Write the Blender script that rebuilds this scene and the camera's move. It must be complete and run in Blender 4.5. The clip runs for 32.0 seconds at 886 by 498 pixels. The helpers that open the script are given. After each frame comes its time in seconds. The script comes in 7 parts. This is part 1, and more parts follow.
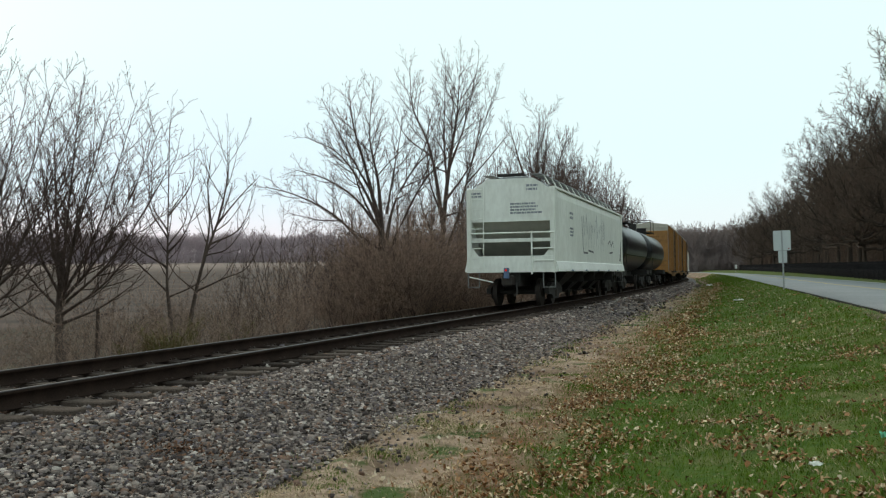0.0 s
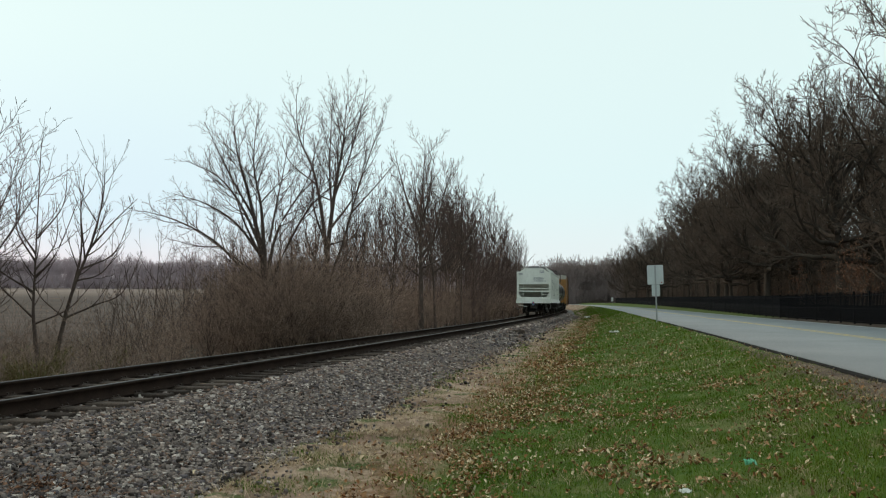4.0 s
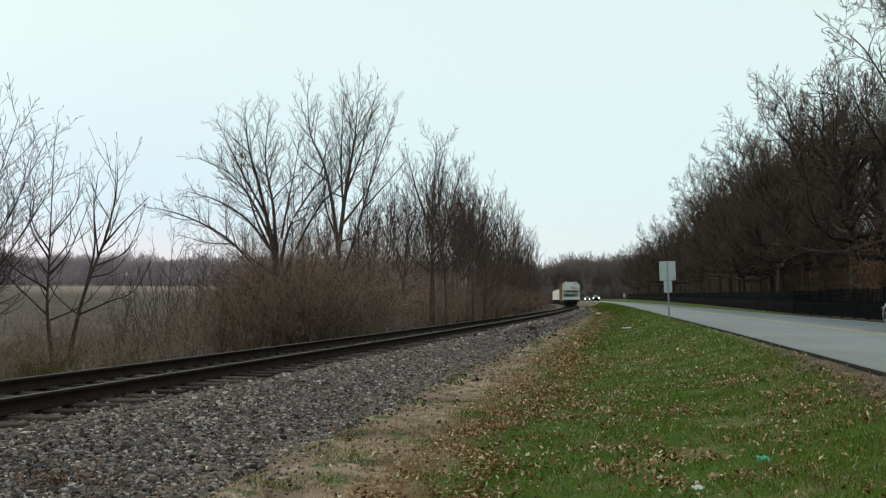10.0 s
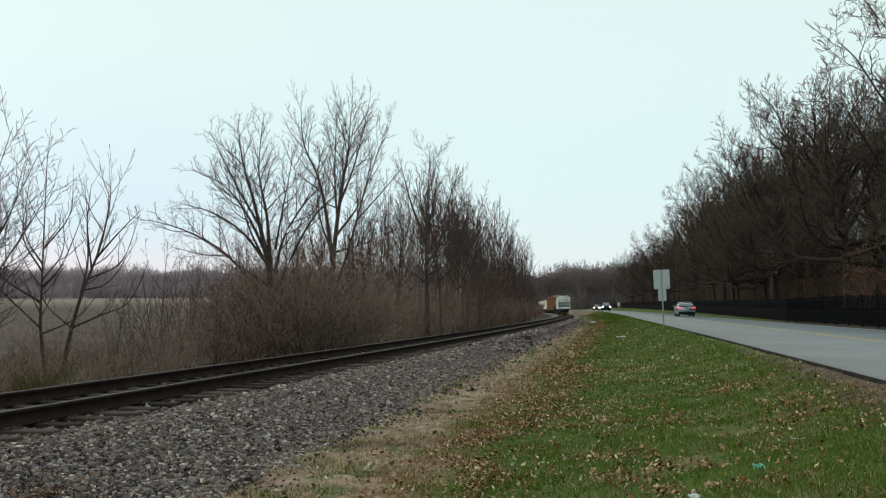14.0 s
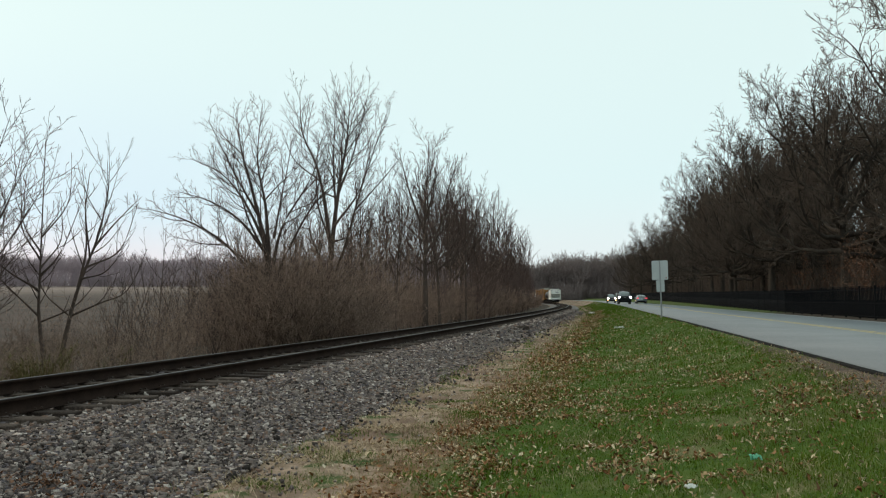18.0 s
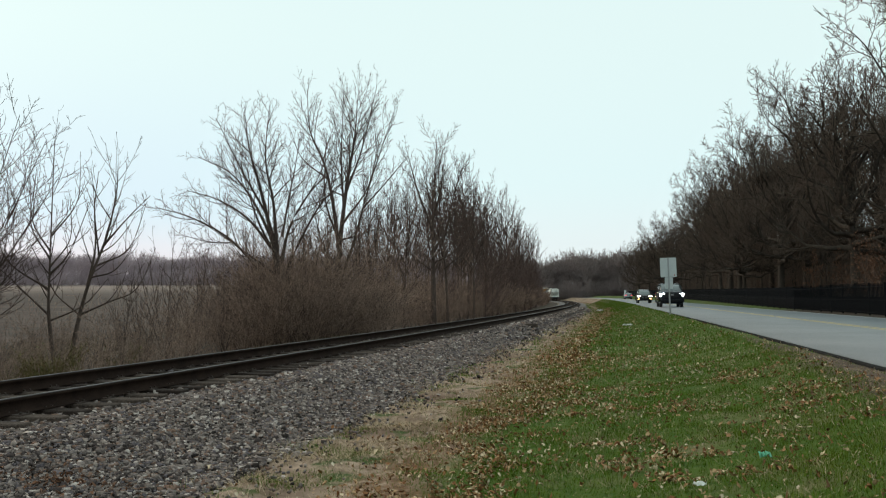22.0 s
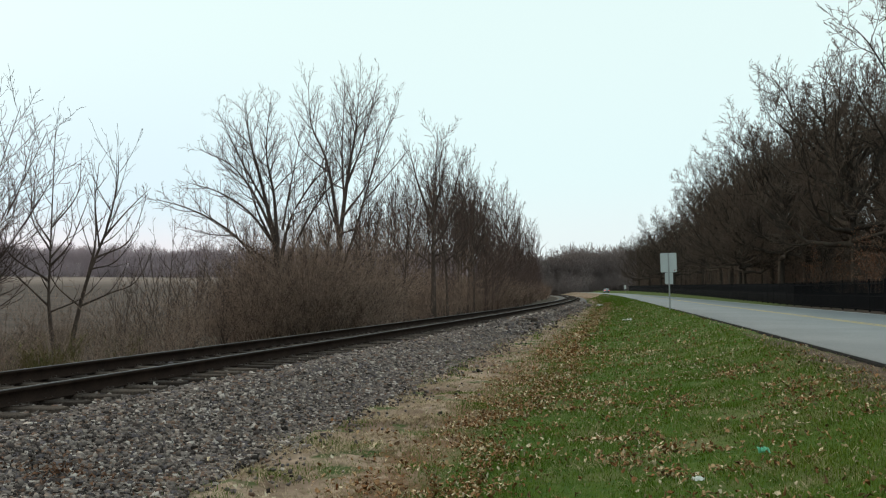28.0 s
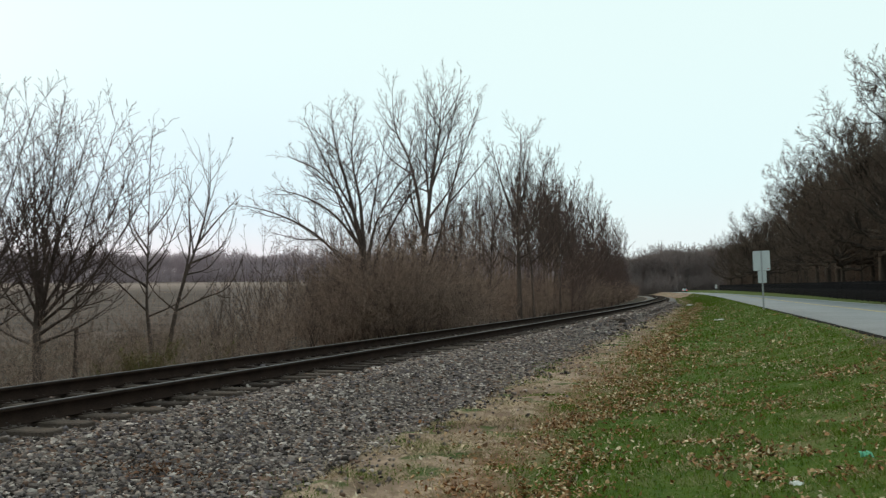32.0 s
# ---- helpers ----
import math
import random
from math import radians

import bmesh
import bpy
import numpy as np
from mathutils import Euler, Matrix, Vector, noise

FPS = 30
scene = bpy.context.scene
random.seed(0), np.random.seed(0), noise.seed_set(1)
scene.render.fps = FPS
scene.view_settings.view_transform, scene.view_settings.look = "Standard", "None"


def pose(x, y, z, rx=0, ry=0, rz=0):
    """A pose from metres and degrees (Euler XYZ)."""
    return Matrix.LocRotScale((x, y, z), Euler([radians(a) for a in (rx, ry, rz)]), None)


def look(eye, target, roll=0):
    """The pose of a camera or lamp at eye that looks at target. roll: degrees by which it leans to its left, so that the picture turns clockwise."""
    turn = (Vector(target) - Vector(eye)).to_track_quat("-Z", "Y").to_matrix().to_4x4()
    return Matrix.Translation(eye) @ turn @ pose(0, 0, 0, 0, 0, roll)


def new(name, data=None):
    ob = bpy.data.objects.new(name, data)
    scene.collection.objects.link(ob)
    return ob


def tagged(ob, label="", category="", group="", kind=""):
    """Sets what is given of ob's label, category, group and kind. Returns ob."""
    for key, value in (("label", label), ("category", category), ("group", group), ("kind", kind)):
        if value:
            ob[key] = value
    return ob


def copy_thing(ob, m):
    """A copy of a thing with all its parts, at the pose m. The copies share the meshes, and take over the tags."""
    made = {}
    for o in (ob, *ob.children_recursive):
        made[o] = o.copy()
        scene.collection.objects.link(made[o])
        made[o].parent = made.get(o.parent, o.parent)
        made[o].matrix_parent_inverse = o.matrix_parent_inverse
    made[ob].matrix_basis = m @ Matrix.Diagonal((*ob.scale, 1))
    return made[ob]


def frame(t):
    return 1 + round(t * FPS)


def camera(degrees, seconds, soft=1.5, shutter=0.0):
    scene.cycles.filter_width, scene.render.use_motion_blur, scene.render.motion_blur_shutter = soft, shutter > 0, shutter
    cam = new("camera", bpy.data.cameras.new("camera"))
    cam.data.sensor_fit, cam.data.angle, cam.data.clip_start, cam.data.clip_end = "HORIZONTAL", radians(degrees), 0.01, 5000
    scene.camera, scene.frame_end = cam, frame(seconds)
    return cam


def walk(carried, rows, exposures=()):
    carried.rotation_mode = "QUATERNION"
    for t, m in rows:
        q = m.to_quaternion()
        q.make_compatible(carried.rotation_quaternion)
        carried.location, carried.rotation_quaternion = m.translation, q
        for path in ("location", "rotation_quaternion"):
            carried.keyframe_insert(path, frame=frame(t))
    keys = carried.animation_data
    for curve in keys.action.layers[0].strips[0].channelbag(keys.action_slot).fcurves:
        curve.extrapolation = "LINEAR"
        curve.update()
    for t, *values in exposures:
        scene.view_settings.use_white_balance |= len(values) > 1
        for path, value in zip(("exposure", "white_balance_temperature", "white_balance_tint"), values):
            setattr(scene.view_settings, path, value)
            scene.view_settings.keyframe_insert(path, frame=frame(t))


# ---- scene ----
EYE = 1.55
cam = camera(52.21, 32.0, soft=1.15, shutter=0.25)
# seconds, yaw to the left, look up, lean: a camera held at one spot and panned
ROWS = [
    (0.0, 6.392, 1.605, -0.623),
    (0.5, 2.959, 1.789, -0.283),
    (1.0, -2.069, 2.475, -0.054),
    (1.5, -1.867, 2.916, -0.122),
    (2.0, -1.667, 3.172, -0.107),
    (2.5, -1.681, 3.394, -0.127),
    (3.0, -1.432, 3.461, 0.017),
    (3.5, -1.048, 3.465, 0.175),
    (5.5, -1.011, 3.391, -0.198),
    (6.0, -1.425, 3.662, -0.375),
    (6.5, -1.773, 3.784, -0.314),
    (7.0, -1.929, 3.659, -0.187),
    (7.5, -1.989, 3.427, -0.130),
    (8.0, -1.517, 3.349, -0.076),
    (8.5, -0.496, 3.261, -0.022),
    (9.0, -0.000, 3.196, -0.000),
    (9.5, -0.003, 3.195, -0.005),
    (10.0, -0.228, 3.228, 0.007),
    (10.5, -0.351, 3.288, -0.040),
    (11.0, -0.143, 3.206, 0.174),
    (11.5, -0.183, 3.085, -0.091),
    (12.0, -0.476, 3.183, -0.190),
    (12.5, -0.743, 3.433, -0.351),
    (13.0, -0.811, 3.731, -0.422),
    (13.5, -0.799, 3.894, -0.462),
    (14.0, -0.596, 3.864, -0.424),
    (14.5, -0.625, 3.688, -0.475),
    (16.5, -0.565, 3.385, -0.289),
    (17.0, -0.384, 3.460, -0.114),
    (17.5, -0.450, 3.333, -0.222),
    (18.0, -0.686, 3.226, -0.179),
    (18.5, -0.809, 3.134, -0.236),
    (19.0, -0.974, 3.063, -0.308),
    (19.5, -1.033, 3.062, -0.305),
    (20.0, -0.961, 3.060, -0.171),
    (20.5, -0.869, 2.988, -0.248),
    (21.0, -0.684, 2.995, -0.174),
    (21.5, -0.418, 3.056, -0.308),
    (22.0, -0.182, 3.089, -0.325),
    (22.5, -0.014, 3.065, -0.143),
    (23.0, 0.010, 2.930, -0.071),
    (23.5, -0.067, 2.787, 0.010),
    (24.0, -0.065, 2.745, -0.099),
    (24.5, -0.050, 2.740, -0.026),
    (25.0, -0.021, 2.691, 0.016),
    (25.5, -0.054, 2.704, 0.081),
    (27.5, -0.116, 2.686, -0.008),
    (28.0, -0.161, 2.695, 0.038),
    (28.5, -0.253, 2.645, -0.137),
    (29.0, -0.346, 2.668, -0.111),
    (29.5, -0.496, 2.701, -0.186),
    (30.0, -0.521, 2.798, -0.273),
    (30.5, -0.411, 2.938, -0.194),
    (31.0, -0.171, 2.925, -0.073),
    (31.5, 1.609, 2.859, 0.033),
    (32.0, 5.232, 2.835, -0.560),
]
walk(cam, [(t, pose(0, 0, EYE, 90 + up, 0, yaw) @ pose(0, 0, 0, 0, 0, lean)) for t, yaw, up, lean in ROWS],
     exposures=((0, 0.08), (3, -0.03), (14, -0.06), (20, -0.04), (25, 0.0), (32, 0.03)))

# ---- light: a bright even overcast, late in the day ----
world = bpy.data.worlds.new("overcast")
scene.world = world
world.use_nodes = True
wn, wl = world.node_tree.nodes, world.node_tree.links
wn.clear()
sky = wn.new("ShaderNodeTexSky")
sky.sky_type, sky.sun_disc = "NISHITA", False
sky.sun_elevation, sky.sun_rotation = radians(16), radians(-60)
sky.air_density, sky.dust_density = 1.0, 3.0
bg_sky, bg_cloud = wn.new("ShaderNodeBackground"), wn.new("ShaderNodeBackground")
wl.new(sky.outputs[0], bg_sky.inputs[0])
bg_sky.inputs[1].default_value = 0.10
# the cloud is blue-grey low in the west, with a pale lilac strip on the horizon there
ray = wn.new("ShaderNodeTexCoord")
axes = wn.new("ShaderNodeSeparateXYZ")
wl.new(ray.outputs["Generated"], axes.inputs[0])


def tone(src, lo, hi):
    r = wn.new("ShaderNodeMapRange")
    r.interpolation_type = "SMOOTHSTEP"
    r.inputs[1].default_value, r.inputs[2].default_value = lo, hi
    wl.new(src, r.inputs[0])
    return r.outputs[0]


def blend(fac, a, b):
    x = wn.new("ShaderNodeMix")
    x.data_type = "RGBA"
    wl.new(fac, x.inputs[0])
    for sock, v in ((x.inputs[6], a), (x.inputs[7], b)):
        if isinstance(v, tuple):
            sock.default_value = (*v, 1)
        else:
            wl.new(v, sock)
    return x.outputs[2]


west = blend(tone(axes.outputs[2], 0.02, 0.10), (0.90, 0.83, 0.90), (0.69, 0.86, 0.98))
east = blend(tone(axes.outputs[2], 0.0, 0.14), (0.86, 0.93, 0.95), (0.785, 0.97, 0.985))
low = blend(tone(axes.outputs[0], -0.45, 0.12), west, east)
cloud = blend(tone(axes.outputs[2], 0.08, 0.30), low, (0.812, 0.985, 0.965))
wl.new(cloud, bg_cloud.inputs[0])
bg_cloud.inputs[1].default_value = 1.09
mixw, outw = wn.new("ShaderNodeMixShader"), wn.new("ShaderNodeOutputWorld")
mixw.inputs[0].default_value = 0.86
wl.new(bg_sky.outputs[0], mixw.inputs[1])
wl.new(bg_cloud.outputs[0], mixw.inputs[2])
wl.new(mixw.outputs[0], outw.inputs[0])
sun_data = bpy.data.lights.new("sun", "SUN")
sun_data.energy, sun_data.angle, sun_data.color = 1.1, radians(40), (1.0, 0.72, 0.5)
sun = new("sun", sun_data)
sun.matrix_world = look((0, 0, 60), (26, -15, 46))

# ---- small builders ----
def part(name, bm, material, parent=None, label=""):
    """One mesh object from a bmesh, under a thing or a part."""
    me = bpy.data.meshes.new(name)
    bm.to_mesh(me)
    bm.free()
    me.materials.append(material)
    ob = new(name, me)
    if parent is not None:
        ob.parent = parent
    if label:
        ob["label"] = label
    return ob


def raw(name, verts, faces, material, parent=None, smooth=False):
    """One mesh object from arrays of corners and of equal-sided faces."""
    verts, faces = np.asarray(verts, dtype=np.float32), np.asarray(faces, dtype=np.int32)
    k = faces.shape[1]
    me = bpy.data.meshes.new(name)
    me.vertices.add(len(verts))
    me.vertices.foreach_set("co", verts.ravel())
    me.loops.add(faces.size)
    me.loops.foreach_set("vertex_index", faces.ravel())
    me.polygons.add(len(faces))
    me.polygons.foreach_set("loop_start", np.arange(0, faces.size, k, dtype=np.int32))
    if smooth:
        me.polygons.foreach_set("use_smooth", np.ones(len(faces), dtype=bool))
    me.update(calc_edges=True)
    me.materials.append(material)
    ob = new(name, me)
    if parent is not None:
        ob.parent = parent
    return ob


def shared(name, me, parent, m=None):
    ob = new(name, me)
    ob.parent = parent
    if m is not None:
        ob.matrix_basis = m
    return ob


def root(name, label, category, group="", m=None):
    ob = new(name)
    ob.empty_display_size = 0.3
    tagged(ob, label, category, group)
    if m is not None:
        ob.matrix_basis = m
    return ob


def box(bm, x0, x1, y0, y1, z0, z1, bevel=0.0):
    m = Matrix.LocRotScale(((x0 + x1) / 2, (y0 + y1) / 2, (z0 + z1) / 2), None, (abs(x1 - x0), abs(y1 - y0), abs(z1 - z0)))
    vs = bmesh.ops.create_cube(bm, size=1, matrix=m)["verts"]
    if bevel:
        es = list({e for v in vs for e in v.link_edges})
        bmesh.ops.bevel(bm, geom=es, offset=bevel, segments=2, affect="EDGES", profile=0.6)
    return bm


def rod(bm, a, b, r, n=8, r2=None):
    a, b = Vector(a), Vector(b)
    d = b - a
    q = d.to_track_quat("Z", "Y")
    m = Matrix.LocRotScale((a + b) / 2, q, None)
    bmesh.ops.create_cone(bm, cap_ends=True, segments=n, radius1=r, radius2=r if r2 is None else r2, depth=d.length, matrix=m)
    return bm


def prism(bm, outline, x0, x1, axis="x"):
    """A closed outline in the plane across an axis, drawn out along it."""
    def at(p, d):
        return {"x": (d, p[0], p[1]), "y": (p[0], d, p[1]), "z": (p[0], p[1], d)}[axis]
    a = [bm.verts.new(at(p, x0)) for p in outline]
    b = [bm.verts.new(at(p, x1)) for p in outline]
    n = len(outline)
    fs = [bm.faces.new((a[i], a[(i + 1) % n], b[(i + 1) % n], b[i])) for i in range(n)]
    fs += [bm.faces.new(a[::-1]), bm.faces.new(b)]
    bmesh.ops.recalc_face_normals(bm, faces=fs)
    return bm


def B():
    return bmesh.new()


def tubes(lines, radii, sides):
    """Tapered tubes along many lines with the same number of points: corners and four-sided faces."""
    P, r = np.asarray(lines, float), np.asarray(radii, float)
    n, k = P.shape[0], P.shape[1]
    T = np.empty_like(P)
    T[:, 1:-1], T[:, 0], T[:, -1] = P[:, 2:] - P[:, :-2], P[:, 1] - P[:, 0], P[:, -1] - P[:, -2]
    T /= np.linalg.norm(T, axis=2, keepdims=True) + 1e-9
    ref = np.where(np.abs(T[..., 2:3]) > 0.9, np.array([1.0, 0, 0]), np.array([0, 0, 1.0]))
    U = np.cross(T, ref)
    U /= np.linalg.norm(U, axis=2, keepdims=True) + 1e-9
    V = np.cross(T, U)
    a = np.arange(sides) * 2 * np.pi / sides
    ring = P[:, :, None] + r[:, :, None, None] * (np.cos(a)[:, None] * U[:, :, None] + np.sin(a)[:, None] * V[:, :, None])
    i, j, s = np.meshgrid(np.arange(n), np.arange(k - 1), np.arange(sides), indexing="ij")
    c = (i * k + j) * sides
    f = np.stack([c + s, c + (s + 1) % sides, c + sides + (s + 1) % sides, c + sides + s], -1).reshape(-1, 4)
    return ring.reshape(-1, 3), f


def join(pieces):
    vs, fs, o = [], [], 0
    for v, f in pieces:
        vs.append(v)
        fs.append(f + o)
        o += len(v)
    return np.concatenate(vs), np.concatenate(fs)


# ---- materials ----
def mat(name, a, b=None, rough=0.8, metal=0.0, scale=3.0, fine=40.0, bump=0.3, spread=0.25, rand=0.0, spec=0.5, island=0.0, stretch=(1, 1, 1)):
    """Two tones by a coarse and a fine noise, with relief; rand, island: tone shift from object to object, piece to piece."""
    m = bpy.data.materials.new(name)
    m.use_nodes = True
    n, l = m.node_tree.nodes, m.node_tree.links
    s = n["Principled BSDF"]
    b = b or [c * 0.7 for c in a]
    tc, mp = n.new("ShaderNodeTexCoord"), n.new("ShaderNodeMapping")
    mp.inputs["Scale"].default_value = stretch
    l.new(tc.outputs["Object"], mp.inputs[0])
    n1, n2 = n.new("ShaderNodeTexNoise"), n.new("ShaderNodeTexNoise")
    n1.inputs["Scale"].default_value, n2.inputs["Scale"].default_value = scale, fine
    n1.inputs["Detail"].default_value, n2.inputs["Detail"].default_value = 4, 3
    l.new(mp.outputs[0], n1.inputs[0])
    l.new(mp.outputs[0], n2.inputs[0])
    add = n.new("ShaderNodeMath")
    add.operation = "ADD"
    l.new(n1.outputs[0], add.inputs[0])
    l.new(n2.outputs[0], add.inputs[1])
    last = add.outputs[0]
    if rand or island:
        src = n.new("ShaderNodeObjectInfo").outputs["Random"] if rand else n.new("ShaderNodeNewGeometry").outputs["Random Per Island"]
        mul = n.new("ShaderNodeMath")
        mul.operation = "MULTIPLY_ADD"
        l.new(src, mul.inputs[0])
        mul.inputs[1].default_value = rand or island
        l.new(last, mul.inputs[2])
        sub = n.new("ShaderNodeMath")
        sub.operation = "SUBTRACT"
        l.new(mul.outputs[0], sub.inputs[0])
        sub.inputs[1].default_value = (rand or island) / 2
        last = sub.outputs[0]
    rp = n.new("ShaderNodeMapRange")
    rp.inputs[1].default_value, rp.inputs[2].default_value = 1.0 - spread, 1.0 + spread
    l.new(last, rp.inputs[0])
    mx = n.new("ShaderNodeMix")
    mx.data_type = "RGBA"
    mx.inputs[6].default_value, mx.inputs[7].default_value = (*a, 1), (*b, 1)
    l.new(rp.outputs[0], mx.inputs[0])
    l.new(mx.outputs[2], s.inputs["Base Color"])
    s.inputs["Roughness"].default_value, s.inputs["Metallic"].default_value = rough, metal
    s.inputs["Specular IOR Level"].default_value = spec
    if bump:
        bp = n.new("ShaderNodeBump")
        bp.inputs["Strength"].default_value, bp.inputs["Distance"].default_value = bump, 0.02
        l.new(n2.outputs[0], bp.inputs["Height"])
        l.new(bp.outputs[0], s.inputs["Normal"])
    return m


def glow(name, colour, strength):
    m = bpy.data.materials.new(name)
    m.use_nodes = True
    s = m.node_tree.nodes["Principled BSDF"]
    s.inputs["Base Color"].default_value = (*colour, 1)
    s.inputs["Emission Color"].default_value = (*colour, 1)
    s.inputs["Emission Strength"].default_value = strength
    s.inputs["Roughness"].default_value = 0.2
    return m


def glass(name, tint, rough=0.05):
    m = bpy.data.materials.new(name)
    m.use_nodes = True
    s = m.node_tree.nodes["Principled BSDF"]
    s.inputs["Base Color"].default_value = (*tint, 1)
    s.inputs["Roughness"].default_value = rough
    s.inputs["Specular IOR Level"].default_value = 0.8
    s.inputs["Coat Weight"].default_value = 0.6
    return m


BARK = mat("bark_grey", (0.112, 0.083, 0.071), (0.056, 0.041, 0.035), 0.95, scale=2, fine=30, bump=0.6, stretch=(1, 1, 0.25), spec=0.1)
TWIG = mat("twig_brown", (0.14, 0.097, 0.086), (0.072, 0.05, 0.045), 0.9, bump=0, island=0.25, spec=0.1)
OAKBARK = mat("bark_oak", (0.078, 0.065, 0.054), (0.036, 0.029, 0.024), 0.95, scale=2, fine=26, bump=0.7, stretch=(1, 1, 0.25), spec=0.05)
OAKTWIG = mat("twig_oak", (0.145, 0.112, 0.09), (0.078, 0.06, 0.049), 0.9, bump=0, island=0.25, spec=0.1)
BRUSH = mat("brush_stem", (0.37, 0.26, 0.205), (0.07, 0.048, 0.038), 0.9, bump=0, island=0.8, spec=0.1)
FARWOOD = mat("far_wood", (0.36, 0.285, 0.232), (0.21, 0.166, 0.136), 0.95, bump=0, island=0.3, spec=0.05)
# far trees paler and more purple: distance haze put into their colour
FARHAZE = mat("hazy_distant_wood", (0.48, 0.395, 0.42), (0.33, 0.272, 0.296), 0.95, bump=0, island=0.3, spec=0.05)
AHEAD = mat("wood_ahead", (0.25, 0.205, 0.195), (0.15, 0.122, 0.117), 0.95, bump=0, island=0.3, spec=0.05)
DRYLEAF = mat("dry_oak_leaf", (0.20, 0.09, 0.045), (0.115, 0.055, 0.03), 0.8, bump=0, island=0.5)
RAIL_STEEL = mat("rail_rust", (0.034, 0.022, 0.017), (0.018, 0.012, 0.01), 0.95, 0.0, scale=4, fine=60, bump=0.2, spec=0.05)
RAIL_HEAD = mat("rail_head", (0.055, 0.044, 0.043), (0.033, 0.027, 0.026), 0.5, 0.1, bump=0.05, spec=0.35)
TIE = mat("tie_wood", (0.105, 0.08, 0.066), (0.035, 0.026, 0.022), 0.95, scale=5, fine=50, bump=0.7, rand=0.6, spec=0.1)
PLATE = mat("tie_plate", (0.07, 0.045, 0.035), (0.04, 0.03, 0.025), 0.8, 0.3)


def shade_material(name, shades):
    """Every loose piece one of several shades, with a fine grain over it."""
    m = bpy.data.materials.new(name)
    m.use_nodes = True
    n, l = m.node_tree.nodes, m.node_tree.links
    s = n["Principled BSDF"]
    s.inputs["Roughness"].default_value, s.inputs["Specular IOR Level"].default_value = 0.92, 0.15
    r = n.new("ShaderNodeValToRGB")
    r.color_ramp.interpolation = "CONSTANT"
    while len(r.color_ramp.elements) < len(shades):
        r.color_ramp.elements.new(0.5)
    for e, (at, c) in zip(r.color_ramp.elements, shades):
        e.position, e.color = at, (*c, 1)
    l.new(n.new("ShaderNodeNewGeometry").outputs["Random Per Island"], r.inputs[0])
    tc, nz = n.new("ShaderNodeTexCoord"), n.new("ShaderNodeTexNoise")
    nz.inputs["Scale"].default_value, nz.inputs["Detail"].default_value = 55, 3
    l.new(tc.outputs["Object"], nz.inputs[0])
    g = n.new("ShaderNodeMapRange")
    g.inputs[1].default_value, g.inputs[2].default_value, g.inputs[3].default_value, g.inputs[4].default_value = 0.3, 0.7, 0.7, 1.25
    l.new(nz.outputs[0], g.inputs[0])
    x = n.new("ShaderNodeVectorMath")
    x.operation = "SCALE"
    l.new(r.outputs[0], x.inputs[0])
    l.new(g.outputs[0], x.inputs["Scale"])
    l.new(x.outputs[0], s.inputs["Base Color"])
    return m


STONE = shade_material("ballast_stone", [(0.0, (0.0699, 0.0547, 0.0513)), (0.17, (0.149, 0.12, 0.108)), (0.37, (0.219, 0.179, 0.163)), (0.53, (0.122, 0.104, 0.111)), (0.64, (0.18, 0.114, 0.0856)), (0.74, (0.297, 0.244, 0.214)), (0.84, (0.0306, 0.0239, 0.0214)), (0.94, (0.472, 0.407, 0.368))])
LEAF = shade_material("fallen_leaf", [(0.0, (0.12, 0.068, 0.036)), (0.12, (0.25, 0.115, 0.05)), (0.40, (0.33, 0.18, 0.09)), (0.62, (0.43, 0.28, 0.155)), (0.82, (0.62, 0.49, 0.33))])
PALELEAF = mat("pale_leaf", (0.58, 0.50, 0.37), (0.40, 0.28, 0.17), 0.7, bump=0, island=0.9, spread=0.5)
BLADE = mat("grass_blade", (0.056, 0.122, 0.01), (0.118, 0.148, 0.022), 0.9, bump=0, island=0.8, scale=0.5, spread=0.4, spec=0.05)
OLIVE = mat("olive_blade", (0.14, 0.135, 0.055), (0.20, 0.155, 0.088), 0.9, bump=0, island=1.0, spread=0.5, spec=0.05)
STRAW = mat("straw_blade", (0.52, 0.40, 0.27), (0.22, 0.15, 0.09), 0.9, bump=0, island=1.1, spread=0.5, spec=0.1)
ASPHALT = mat("asphalt", (0.215, 0.232, 0.245), (0.16, 0.174, 0.184), 0.7, scale=0.5, fine=70, bump=0.35, spec=0.4)
# near-black colour stands for the shadow under the asphalt's edge
EDGE = mat("asphalt_edge_shaded", (0.03, 0.028, 0.027), (0.012, 0.011, 0.010), 1.0, bump=0.8, spec=0.05)
YELLOW = mat("road_paint_yellow", (0.52, 0.40, 0.13), (0.36, 0.29, 0.14), 0.8, scale=2, fine=30, bump=0.2)
WHITEP = mat("road_paint_white", (0.5, 0.5, 0.48), (0.33, 0.33, 0.32), 0.7, scale=2, fine=30, bump=0.2)
IRON = mat("black_iron", (0.007, 0.0075, 0.009), (0.004, 0.0045, 0.006), 0.85, 0.0, bump=0.1, spec=0.08)
# ---- the plan: one railway curve and one road beside it ----
RAIL = EYE - 1.023          # height of the rail tops
GAUGE = 0.7525              # half the way between the rail heads
_S = np.arange(-300.0, 1400.0, 1.0)
_K = np.clip((_S + 47.2) / 60, 0, 1) / 1851 * (_S < 640)
_A = radians(14.002) - np.cumsum(_K)
_X, _Y = np.cumsum(np.sin(_A)), np.cumsum(np.cos(_A))
_X, _Y = _X - _X[300] - 7.544, _Y - _Y[300]


